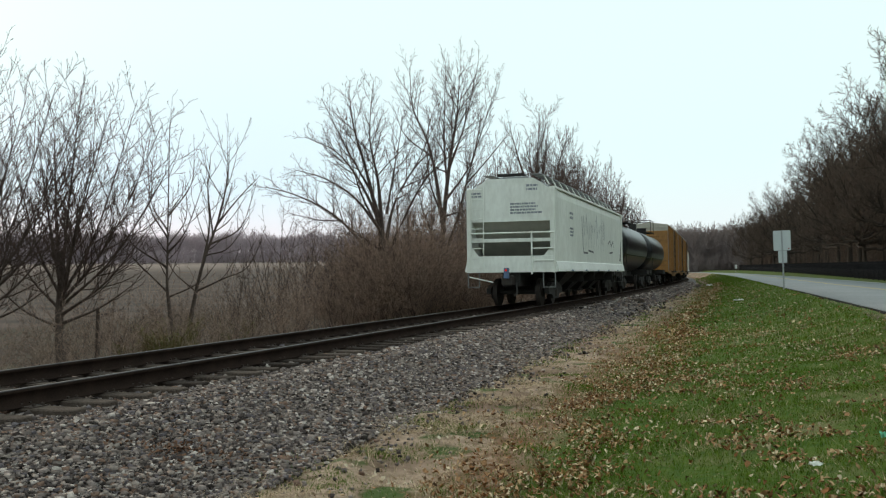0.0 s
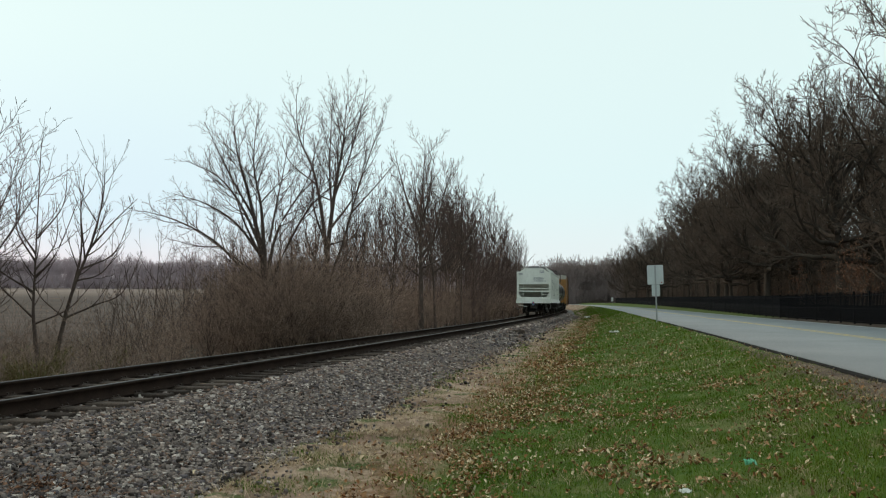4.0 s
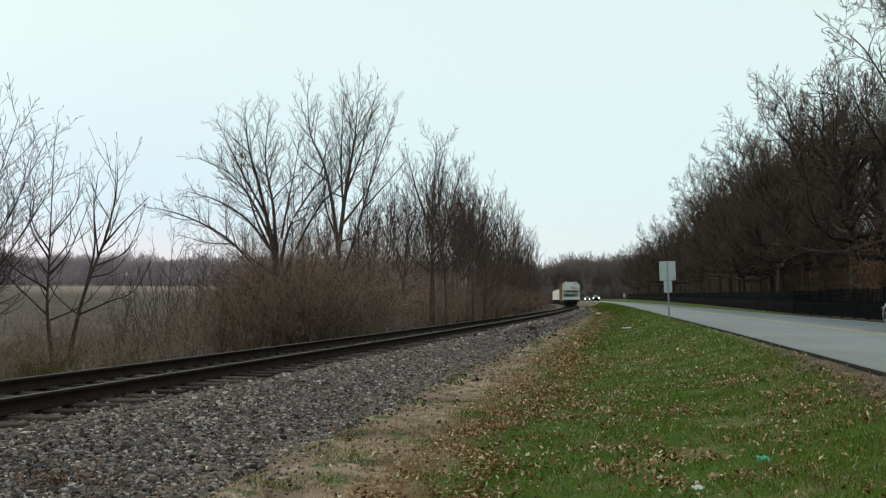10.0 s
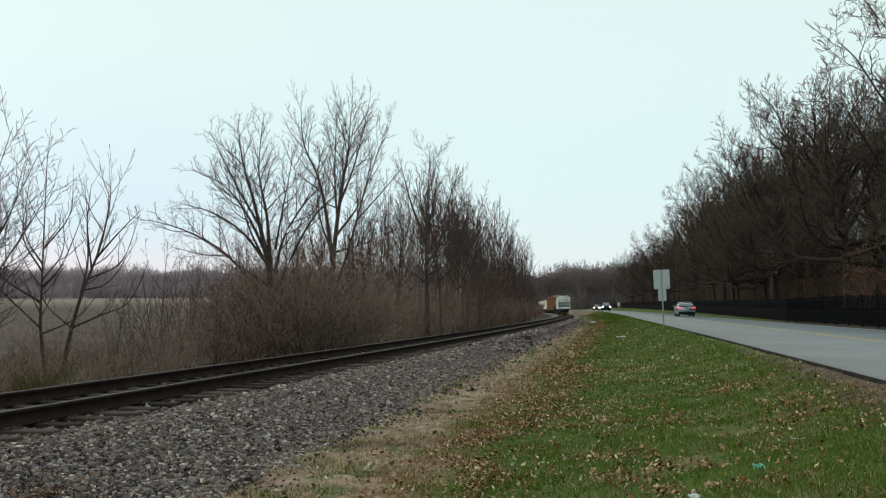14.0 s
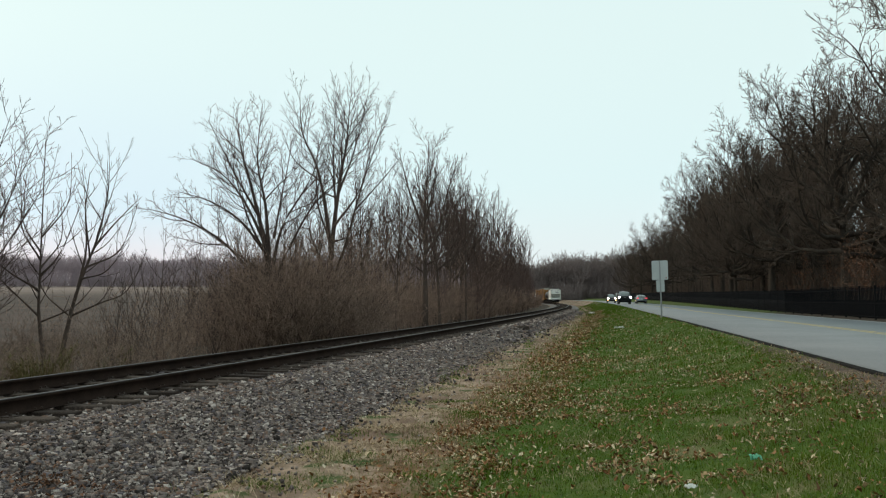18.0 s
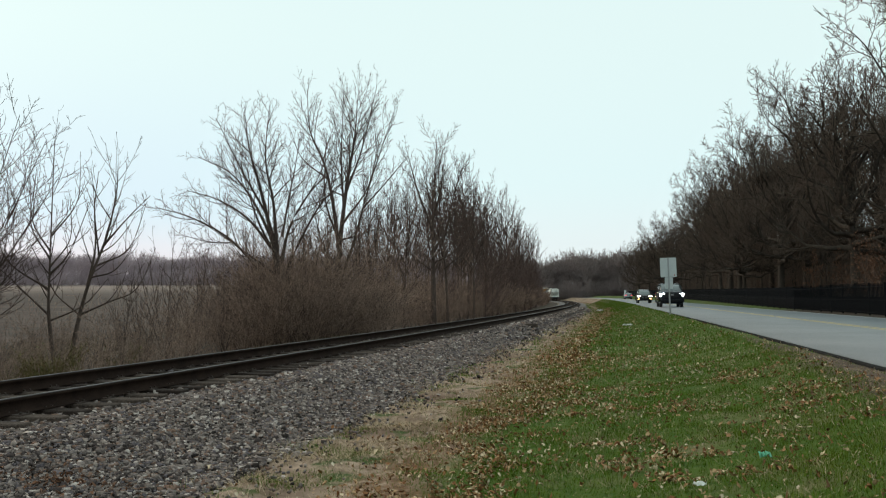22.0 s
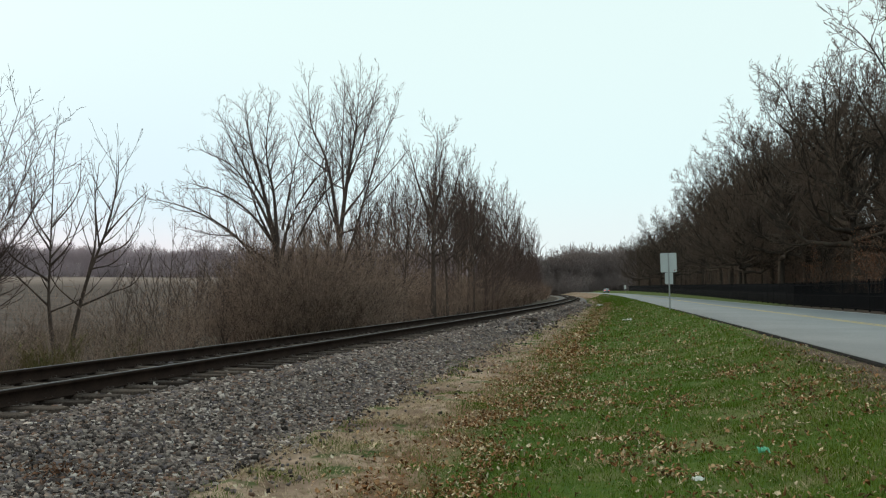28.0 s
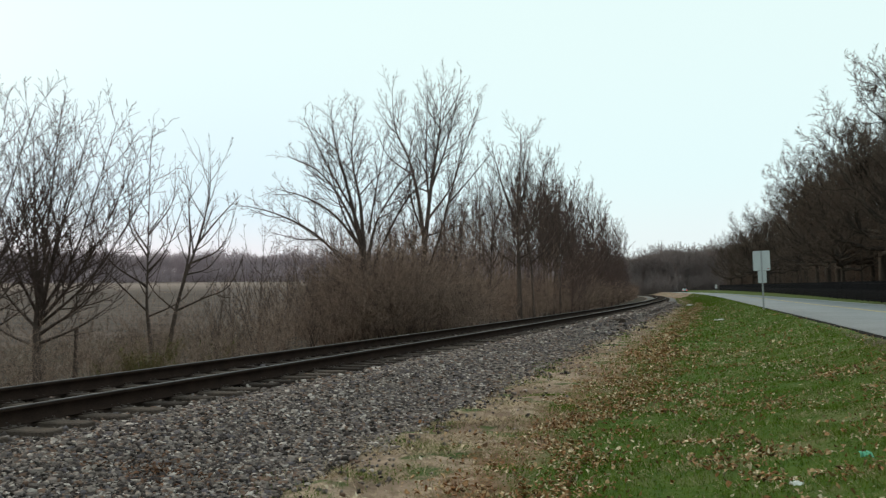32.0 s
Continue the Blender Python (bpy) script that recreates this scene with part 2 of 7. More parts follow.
def track(s, p=0.0):
    """The place at s metres along the railway's middle, p metres to its right, and the heading (right of straight ahead)."""
    a = np.interp(s, _S, _A)
    return np.interp(s, _S, _X) + p * np.cos(a), np.interp(s, _S, _Y) - p * np.sin(a), a


def road_edge(y):
    y = np.asarray(y, float)
    f = 3.5 + 0.193 * y - 0.00014 * y * y
    return np.where(y < 640, f, 3.5 + 0.193 * 640 - 0.00014 * 640 ** 2 + (0.193 - 0.00028 * 640) * (y - 640))


def road_height(y):
    return np.interp(y, [-400, 60, 250, 400, 700, 3000], [0.65, 0.65, 1.06, 1.25, 1.4, 1.6])


ROAD_W = 7.2


def on_road(y, q):
    """A place q metres in from the road's near edge."""
    a = np.arctan(0.193 - 0.00028 * y)
    return road_edge(y) + q * np.cos(a), y - q * np.sin(a), a


def toe(s):
    return np.interp(s, [-50, 4, 13, 28, 60, 400], [4.0, 3.9, 3.55, 2.95, 2.4, 2.3])


def bare(s):
    """How far the straw and leaf litter reach beyond the ballast's toe."""
    return np.interp(s, [0, 25, 60, 120, 250], [1.0, 1.15, 1.3, 1.5, 1.8])


def ss(t):
    t = np.clip(t, 0, 1)
    return t * t * (3 - 2 * t)


def ground_height(x, y, s, p):
    t, d = toe(s), np.hypot(x, y)
    q = x - road_edge(y)
    base = RAIL - 0.36
    mid = 0.06
    # between ballast and road: a flat swale, then a bank up to the shoulder
    pq = np.maximum(p - q - 0.9 - t, 0.5)
    f = np.clip((p - t) / pq, 0, 1)
    sh = road_height(y) + np.interp(y, [0, 25, 45], [-0.06, -0.03, 0.10])
    right = mid + (sh - mid) * f ** 3.4
    right = np.where(q > -0.9, sh + (road_height(y) - 0.06 - sh) * ss((q + 0.9) / 0.85), right)
    verge = np.interp(y, [60, 110, 260], [0.05, 0.3, 0.72])
    right = np.where(q > ROAD_W, road_height(y) - 0.05 + verge * ss((q - ROAD_W) / 3) + 0.008 * np.clip(q - 10, 0, 200), right)
    left = np.interp(-p, [2.2, 4.5, 8.0], [base, -0.15, -0.75])
    fld = -0.95 + 0.02 * np.clip(d - 25, 0, 560) + 0.6 * np.sin(d / 70.0) * np.clip((d - 60) / 200, 0, 1) * 0.6
    left = np.where(p < -8, left + (fld + 0.75) * ss((-p - 8) / 30), left)
    z = np.where(p > t, right, np.where(p > 1.9, base + (mid - base) * (np.clip(p, 1.9, None) - 1.9) / (t - 1.9), np.where(p > -2.2, base, left)))
    return z


def relief(x, y, s, p):
    """Gentle unevenness, with matted tufts on the straw and grass near the camera."""
    d = np.hypot(x, y)
    z = 0.0
    for f, amp in ((1.1, 0.02), (3.7, 0.012)):
        z = z + np.clip(1 - d / 120, 0, 1) * amp * (np.sin(x * f + 1.3 * np.sin(y * f * 0.7)) * np.cos(y * f * 0.9 + x * 0.4)) * (np.abs(p) > 2.2)
    tuft = sum(np.sin(x * 5.3 * c + y * 5.3 * e + o + 1.7 * np.sin(x * 2.1 * e - y * 1.9 * c + o)) for c, e, o in ((1.0, 0.3, 0.4), (-0.5, 0.9, 2.0), (0.35, -1.15, 4.1), (1.3, 0.8, 1.1))) / 4
    w = np.interp(p - toe(s), [0, 0.4, 2.2, 3.5], [0.5, 1.3, 1.2, 0.5]) * np.clip((p - toe(s)) / 0.3, 0, 1)
    return z + np.clip(1 - d / 45, 0, 1) * w * (x < road_edge(y) - 0.4) * 0.035 * np.abs(tuft) ** 0.7 * np.sign(tuft)


rows_s = np.unique(np.concatenate([np.arange(-6, 2, 0.4), np.arange(2, 26, 0.16), np.arange(26, 40, 0.4), np.arange(40, 100, 1.0), np.arange(100, 300, 3.0), np.arange(300, 700, 12), np.arange(700, 1400, 60), np.arange(-200, -6, 12)]))
cols_p = np.unique(np.round(np.concatenate([np.arange(-10, 2.4, 0.35), np.arange(2.4, 9.5, 0.16), np.arange(9.5, 26, 0.35), np.arange(26, 60, 2.0), np.geomspace(60, 1600, 24), -np.arange(10, 60, 3.0), -np.geomspace(60, 1500, 26)]), 3))
gs, gp = np.meshgrid(rows_s, cols_p, indexing="ij")
gx, gy, _ = track(gs, gp)
gz = ground_height(gx, gy, gs, gp)
gz = gz + relief(gx, gy, gs, gp)
nr, nc = gs.shape
idx = np.arange(nr * nc).reshape(nr, nc)
gfaces = np.stack([idx[:-1, :-1], idx[:-1, 1:], idx[1:, 1:], idx[1:, :-1]], -1).reshape(-1, 4)


def ground_material():
    m = bpy.data.materials.new("ground_cover")
    m.use_nodes = True
    n, l = m.node_tree.nodes, m.node_tree.links
    s = n["Principled BSDF"]
    s.inputs["Roughness"].default_value = 0.95
    s.inputs["Specular IOR Level"].default_value = 0.15
    tc = n.new("ShaderNodeTexCoord")

    def noise_at(scale, detail=5):
        t = n.new("ShaderNodeTexNoise")
        t.inputs["Scale"].default_value, t.inputs["Detail"].default_value = scale, detail
        l.new(tc.outputs["Object"], t.inputs[0])
        return t.outputs[0]

    def mix(fac, a, b):
        x = n.new("ShaderNodeMix")
        x.data_type = "RGBA"
        for sock, v in ((x.inputs[0], fac), (x.inputs[6], a), (x.inputs[7], b)):
            if isinstance(v, tuple):
                sock.default_value = (*v, 1)
            else:
                l.new(v, sock)
        return x.outputs[2]

    def mask(attr, noise, amount, lo, hi):
        a = n.new("ShaderNodeAttribute")
        a.attribute_name = attr
        x = n.new("ShaderNodeMath")
        x.operation = "MULTIPLY_ADD"
        l.new(noise, x.inputs[0])
        x.inputs[1].default_value = amount
        l.new(a.outputs["Fac"], x.inputs[2])
        r = n.new("ShaderNodeMapRange")
        r.inputs[1].default_value, r.inputs[2].default_value = lo + amount / 2, hi + amount / 2
        l.new(x.outputs[0], r.inputs[0])
        return r.outputs[0]

    def ramp(src, lo, hi):
        r = n.new("ShaderNodeMapRange")
        r.inputs[1].default_value, r.inputs[2].default_value = lo, hi
        l.new(src, r.inputs[0])
        return r.outputs[0]

    big, midn, fine, tiny = noise_at(0.35), noise_at(1.6), noise_at(9.0), noise_at(60.0, 3)
    green = mix(ramp(fine, 0.35, 0.68), (0.036, 0.075, 0.007), (0.07, 0.105, 0.014))
    green = mix(ramp(tiny, 0.6, 0.7), green, (0.14, 0.12, 0.055))
    green = mix(ramp(midn, 0.50, 0.68), green, (0.135, 0.125, 0.055))
    tan = mix(ramp(fine, 0.35, 0.68), (0.39, 0.285, 0.21), (0.20, 0.14, 0.098))
    tan = mix(ramp(big, 0.46, 0.58), tan, (0.16, 0.10, 0.07))
    tan = mix(ramp(noise_at(3.2), 0.54, 0.64), tan, (0.14, 0.088, 0.06))
    tan = mix(ramp(midn, 0.56, 0.62), tan, (0.06, 0.088, 0.025))
    leafy = mix(ramp(tiny, 0.4, 0.6), (0.22, 0.115, 0.06), (0.10, 0.06, 0.035))
    soil = mix(ramp(fine, 0.35, 0.65), (0.125, 0.084, 0.06), (0.062, 0.043, 0.032))
    gravel = mix(ramp(tiny, 0.38, 0.62), (0.25, 0.225, 0.21), (0.12, 0.105, 0.098))
    litter = mix(ramp(fine, 0.35, 0.65), (0.068, 0.048, 0.036), (0.032, 0.023, 0.018))
    litter = mix(ramp(midn, 0.52, 0.72), litter, (0.075, 0.068, 0.034))
    field = mix(ramp(big, 0.4, 0.6), (0.055, 0.042, 0.036), (0.04, 0.031, 0.027))
    field = mix(ramp(midn, 0.4, 0.66), field, (0.075, 0.056, 0.048))
    rows = n.new("ShaderNodeTexNoise")
    rows.inputs["Scale"].default_value, rows.inputs["Detail"].default_value = 1.0, 4
    along = n.new("ShaderNodeMapping")
    along.inputs["Scale"].default_value = (0.03, 0.34, 1)
    l.new(tc.outputs["Object"], along.inputs[0])
    l.new(along.outputs[0], rows.inputs[0])
    field = mix(ramp(rows.outputs[0], 0.45, 0.62), field, (0.10, 0.072, 0.06))
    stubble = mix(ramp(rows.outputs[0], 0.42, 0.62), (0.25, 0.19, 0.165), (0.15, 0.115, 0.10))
    col = mix(mask("green", midn, 1.1, 0.35, 0.65), tan, green)
    col = mix(mask("leafy", fine, 0.9, 0.45, 0.75), col, leafy)
    col = mix(mask("soil", midn, 0.7, 0.4, 0.6), col, soil)
    col = mix(mask("gravel", fine, 0.5, 0.4, 0.6), col, gravel)
    col = mix(mask("litter", midn, 0.4, 0.4, 0.6), col, litter)
    col = mix(mask("field", midn, 0.3, 0.4, 0.6), col, field)
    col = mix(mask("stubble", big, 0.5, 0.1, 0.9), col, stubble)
    l.new(col, s.inputs["Base Color"])
    bp = n.new("ShaderNodeBump")
    bp.inputs["Strength"].default_value, bp.inputs["Distance"].default_value = 0.7, 0.04
    l.new(fine, bp.inputs["Height"])
    l.new(bp.outputs[0], s.inputs["Normal"])
    return m


GROUND = ground_material()
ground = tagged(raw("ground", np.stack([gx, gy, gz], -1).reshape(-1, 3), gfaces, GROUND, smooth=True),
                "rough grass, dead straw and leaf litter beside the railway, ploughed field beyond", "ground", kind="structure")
gq, gd, gt = gx - road_edge(gy), np.hypot(gx, gy), toe(gs)
zones = {
    "green": ss((gp - gt - bare(gs)) / 1.6) * (1 - 0.8 * ss((gd - 110) / 90) * (gq < 0)),
    "leafy": np.exp(-((gp - gt - bare(gs) - 0.5) / (0.35 + 0.2 * bare(gs))) ** 2) * 0.72 * np.clip(1.2 - gd / 300, 0.5, 1) + 0.5 * ss((gd - 45) / 50) * (gp > gt) * (gq < -0.5) * (1 - ss((gp - gt - bare(gs)) / 1.6)),
    "soil": np.exp(-((gq + 0.5) / (0.42 + 0.2 * np.clip((17 - gy) / 8, 0, 1))) ** 2) * np.interp(gy, [0, 13, 18, 24, 60], [1.0, 1.0, 0.7, 0.25, 0.1]),
    "gravel": (gp < gt + 0.1).astype(float) * (gp > -2.6),
    "litter": np.maximum(ss((-gp - 2.4) / 0.8), np.maximum(ss((gq - ROAD_W - 2.6) / 1.4), (gq > ROAD_W - 0.1) * np.interp(gy, [45, 80], [0.95, 0.0]))),
    "field": ss((-gp - 20) / 8),
    # pale stubble blends in gradually with distance from the camera
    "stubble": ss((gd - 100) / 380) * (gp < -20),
}
for key, val in zones.items():
    at = ground.data.attributes.new(key, "FLOAT", "POINT")
    at.data.foreach_set("value", np.ascontiguousarray(val.reshape(-1), dtype=np.float32))


def place_on(x, y):
    """Ground height at a place (nearest along the railway by search)."""
    x, y = np.atleast_1d(np.asarray(x, float)), np.atleast_1d(np.asarray(y, float))
    s = y.copy()
    for _ in range(6):
        tx, ty, a = track(s)
        s = s + (x - tx) * np.sin(a) + (y - ty) * np.cos(a)
    tx, ty, a = track(s)
    p = (x - tx) * np.cos(a) - (y - ty) * np.sin(a)
    return ground_height(x, y, s, p) + relief(x, y, s, p), s, p


# ---- road ----
def ribbon(name, ys, q0, q1, lift, material, label, category, parent=None, thick=0.0):
    ys = np.asarray(ys, float)
    xa, ya, _ = on_road(ys, q0)
    xb, yb, _ = on_road(ys, q1)
    za, zb = road_height(ys) + lift, road_height(ys) + lift
    if thick:
        rows = [np.stack([xa, ya, za - thick], -1), np.stack([xa, ya, za], -1), np.stack([xb, yb, zb], -1), np.stack([xb, yb, zb - thick], -1)]
    else:
        rows = [np.stack([xa, ya, za], -1), np.stack([xb, yb, zb], -1)]
    V = np.stack(rows, 1)
    k, n = V.shape[1], V.shape[0]
    i = np.arange(n * k).reshape(n, k)
    f = np.stack([i[:-1, :-1], i[:-1, 1:], i[1:, 1:], i[1:, :-1]], -1).reshape(-1, 4)
    return tagged(raw(name, V.reshape(-1, 3), f, material, parent), label, category, kind="structure")


road_ys = np.concatenate([np.arange(-80, 120, 2.0), np.arange(120, 420, 6.0), np.arange(420, 800, 20.0)])
ribbon("road", road_ys, 0.0, ROAD_W, 0.0, ASPHALT, "light grey worn two-lane asphalt road", "road", thick=0.12)
# strip coloured dark as the shadowed drop from road to grass
ribbon("road_edge_strip", road_ys, -0.12, 0.0, -0.03, EDGE, "crumbling asphalt edge along the grass, its shadowed drop painted dark", "road edge", thick=0.1)
ribbon("center_line_1", road_ys, 3.46, 3.57, 0.004, YELLOW, "faded yellow centre line painted on the road", "road marking")
ribbon("center_line_2", road_ys, 3.70, 3.81, 0.004, YELLOW, "faded yellow centre line painted on the road", "road marking")
ribbon("edge_line", road_ys, ROAD_W - 0.28, ROAD_W - 0.18, 0.004, WHITEP, "worn white edge line on the road's far side", "road marking")

# ---- railway: ballast, ties, rails ----
bal_s = np.unique(np.concatenate([np.arange(-30, 60, 0.5), np.arange(60, 200, 2.0), np.arange(200, 720, 8.0)]))
bal_c = np.array([-3.4, -2.4, -1.75, -1.2, -0.75, 0, 0.75, 1.2, 1.75, 2.2])
bs, bc = np.meshgrid(bal_s, bal_c, indexing="ij")
bz = np.interp(np.abs(bc), [0, 1.4, 1.75, 2.2, 2.4, 3.4], [RAIL - 0.255, RAIL - 0.255, RAIL - 0.24, RAIL - 0.26, RAIL - 0.3, RAIL - 0.9])
extra = np.stack([np.broadcast_to(toe(bal_s)[:, None] * f + 2.2 * (1 - f), (len(bal_s), 1)) for f in (0.4, 0.75, 1.0, 1.12)], 1)[:, :, 0]
bs = np.concatenate([bs, np.repeat(bal_s[:, None], 4, 1)], 1)
bc = np.concatenate([bc, extra], 1)
bx, by, _ = track(bs, bc)
tz = np.stack([RAIL - 0.25 + (0.06 - RAIL + 0.25) * f for f in (0.4, 0.75, 1.0, 1.12)])
bz = np.concatenate([bz, np.broadcast_to(tz[None, :], extra.shape) + np.array([0.03, 0.013, 0.0, -0.05])], 1)
i = np.arange(bs.size).reshape(bs.shape)
ballast = tagged(raw("ballast", np.stack([bx, by, bz], -1).reshape(-1, 3), np.stack([i[:-1, :-1], i[:-1, 1:], i[1:, 1:], i[1:, :-1]], -1).reshape(-1, 4),
                     mat("ballast_bed", (0.17, 0.148, 0.135), (0.07, 0.06, 0.055), 0.95, scale=4.0, fine=26.0, bump=1.0, spread=0.22), smooth=True),
                 "bed of grey crushed stone under the railway", "ballast", kind="structure")


def scatter(name, base_v, base_f, pos, rot, size, material, parent=None):
    """Many small turned and sized copies of a few shapes, joined in one mesh."""
    n, k = len(pos), len(base_v)
    pick = np.arange(n) % k
    vs, fs, o = [], [], 0
    for j in range(k):
        w = np.where(pick == j)[0]
        if not len(w):
            continue
        v = base_v[j][None] * size[w][:, None, None]
        ca, sa, cb, sb = np.cos(rot[w, 0])[:, None], np.sin(rot[w, 0])[:, None], np.cos(rot[w, 1])[:, None], np.sin(rot[w, 1])[:, None]
        x, y, z = v[..., 0], v[..., 1], v[..., 2]
        y, z = y * cb - z * sb, y * sb + z * cb
        x, y = x * ca - y * sa, x * sa + y * ca
        q = np.stack([x, y, z], -1) + pos[w][:, None]
        vs.append(q.reshape(-1, 3))
        fs.append((base_f[j][None] + (np.arange(len(w)) * len(base_v[j]))[:, None, None]).reshape(-1, base_f[j].shape[1]) + o)
        o += len(w) * len(base_v[j])
    return raw(name, np.concatenate(vs), np.concatenate(fs), material, parent)


def box_stone(k):
    """An angular broken stone: a cube with its corners shaken, in triangles."""
    g = np.random.default_rng(k)
    v = np.array([[x, y, z] for x in (-1, 1) for y in (-1, 1) for z in (-1, 1)], float) * [1, 0.8, 0.6]
    v += g.uniform(-0.5, 0.5, v.shape)
    f = np.array([[0, 1, 3], [0, 3, 2], [4, 6, 7], [4, 7, 5], [0, 4, 5], [0, 5, 1], [2, 3, 7], [2, 7, 6], [0, 2, 6], [0, 6, 4], [1, 5, 7], [1, 7, 3]])
    return v * 0.5, f


def ballast_top(p, s):
    t = toe(s)
    slope = RAIL - 0.25 + (0.06 - RAIL + 0.25) * np.clip((p - 2.2) / (t - 2.2), 0, 1) + 0.05 * (1 - np.clip((p - 2.2) / (t - 2.2), 0, 1))
    return np.where(p > 2.2, slope, np.interp(np.abs(p), [0, 1.4, 1.75, 2.2, 2.4, 3.4], [RAIL - 0.245, RAIL - 0.24, RAIL - 0.215, RAIL - 0.25, RAIL - 0.3, RAIL - 0.9]))


shapes = [box_stone(k) for k in range(9)]
shape_v, shape_f = [a for a, _ in shapes], [b for _, b in shapes]


def stones(name, s0, s1, p0, p1, count, size0, size1, seed):
    g = np.random.default_rng(seed)
    s = g.uniform(s0, s1, count)
    p = p0 + (np.where(p1 > 5, toe(s) + 0.25, p1) - p0) * g.uniform(0, 1, count) ** 0.9
    p = np.where((g.uniform(0, 1, count) < 0.12) & (p1 > 5), p + g.exponential(0.22, count), p)
    x, y, _ = track(s, p)
    size = g.uniform(size0, size1, count) * np.where(g.uniform(0, 1, count) < 0.08, 1.5, 1)
    z = np.where(p < toe(s), ballast_top(p, s), 0.07) + size * 0.26
    return scatter(name, shape_v, shape_f, np.stack([x, y, z], -1), np.stack([g.uniform(0, 6.28, count), g.uniform(-1.5, 1.5, count)], -1), size, STONE)


for a in (("ballast_stones", 2, 14, 1.18, 9, 62000, 0.014, 0.038, 1), ("ballast_stones", 14, 32, 1.18, 9, 50000, 0.022, 0.046, 2),
          ("ballast_stones", -12, 2, 1.18, 9, 20000, 0.028, 0.055, 5), ("ballast_stones", 32, 110, 1.3, 9, 30000, 0.055, 0.1, 3), ("ballast_stones", -4, 40, -1.3, 1.3, 14000, 0.03, 0.06, 4)):
    tagged(stones(*a), "loose grey crushed stone beside the rails", "ballast", kind="stuff")

railway = root("railway_track", "single railway track with rusty rails on old wooden ties", "railway track")
railway["kind"] = "structure"
rail_s = np.unique(np.concatenate([np.arange(-40, 200, 2.0), np.arange(200, 720, 5.0)]))
RAIL_OUT = [(-0.07, -0.172), (0.07, -0.172), (0.07, -0.16), (0.012, -0.145), (0.01, -0.05), (0.034, -0.038), (0.036, -0.01), (-0.036, -0.01), (-0.034, -0.038), (-0.01, -0.05), (-0.012, -0.145), (-0.07, -0.16)]


def sweep(name, outline, p, material, parent, label=""):
    n = len(outline)
    V = []
    for u, w in outline:
        x, y, _ = track(rail_s, p + u)
        V.append(np.stack([x, y, np.full_like(x, RAIL + w)], -1))
    V = np.stack(V, 1)
    k = np.arange(V.shape[0] * n).reshape(V.shape[0], n)
    kk = np.roll(k, -1, axis=1)
    f = np.stack([k[:-1], kk[:-1], kk[1:], k[1:]], -1).reshape(-1, 4)
    ob = raw(name, V.reshape(-1, 3), f, material, parent)
    if label:
        ob["label"] = label
    return ob


for side in (-1, 1):
    r = sweep("rail", RAIL_OUT, side * GAUGE, RAIL_STEEL, railway, "rust-brown steel rail")
    sweep("rail_head", [(-0.033, -0.0095), (0.033, -0.0095), (0.03, 0.0), (-0.03, 0.0)], side * GAUGE, RAIL_HEAD, r, "worn bright running surface")

tie_bm = box(B(), -1.3, 1.3, -0.11, 0.11, -0.36, -0.175)
bmesh.ops.bevel(tie_bm, geom=list(tie_bm.edges), offset=0.012, segments=1, affect="EDGES")
tie_me = bpy.data.meshes.new("tie")
tie_bm.to_mesh(tie_me)
tie_bm.free()
tie_me.materials.append(TIE)
plate_bm = box(B(), -0.10, 0.10, -0.1, 0.1, -0.176, -0.165)
for sx in (-0.075, 0.075):
    for sy in (-0.05, 0.06):
        box(plate_bm, sx - 0.012, sx + 0.012, sy - 0.012, sy + 0.012, -0.166, -0.14)
plate_me = bpy.data.meshes.new("tie_plate")
plate_bm.to_mesh(plate_me)
plate_bm.free()
plate_me.materials.append(PLATE)
gt_ = random.Random(5)
far_ties = B()
for k in range(620):
    s = -8 + k * 0.53
    x, y, a = track(s, gt_.uniform(-0.05, 0.09))
    m = pose(float(x), float(y), RAIL + gt_.uniform(-0.012, 0.004), gt_.uniform(-0.5, 0.5), 0, -math.degrees(float(a)) + gt_.uniform(-1.6, 1.6))
    if k < 260:
        tie = shared("tie", tie_me, railway, m)
        if k < 90:
            for side in (-1, 1):
                shared("tie_plate", plate_me, tie, pose(side * GAUGE, 0, 0.002))
    else:
        vs = bmesh.ops.create_cube(far_ties, size=1, matrix=m @ Matrix.LocRotScale((0, 0, -0.26), None, (2.6, 0.22, 0.18)))
part("ties_far", far_ties, TIE, railway)["kind"] = "stuff"
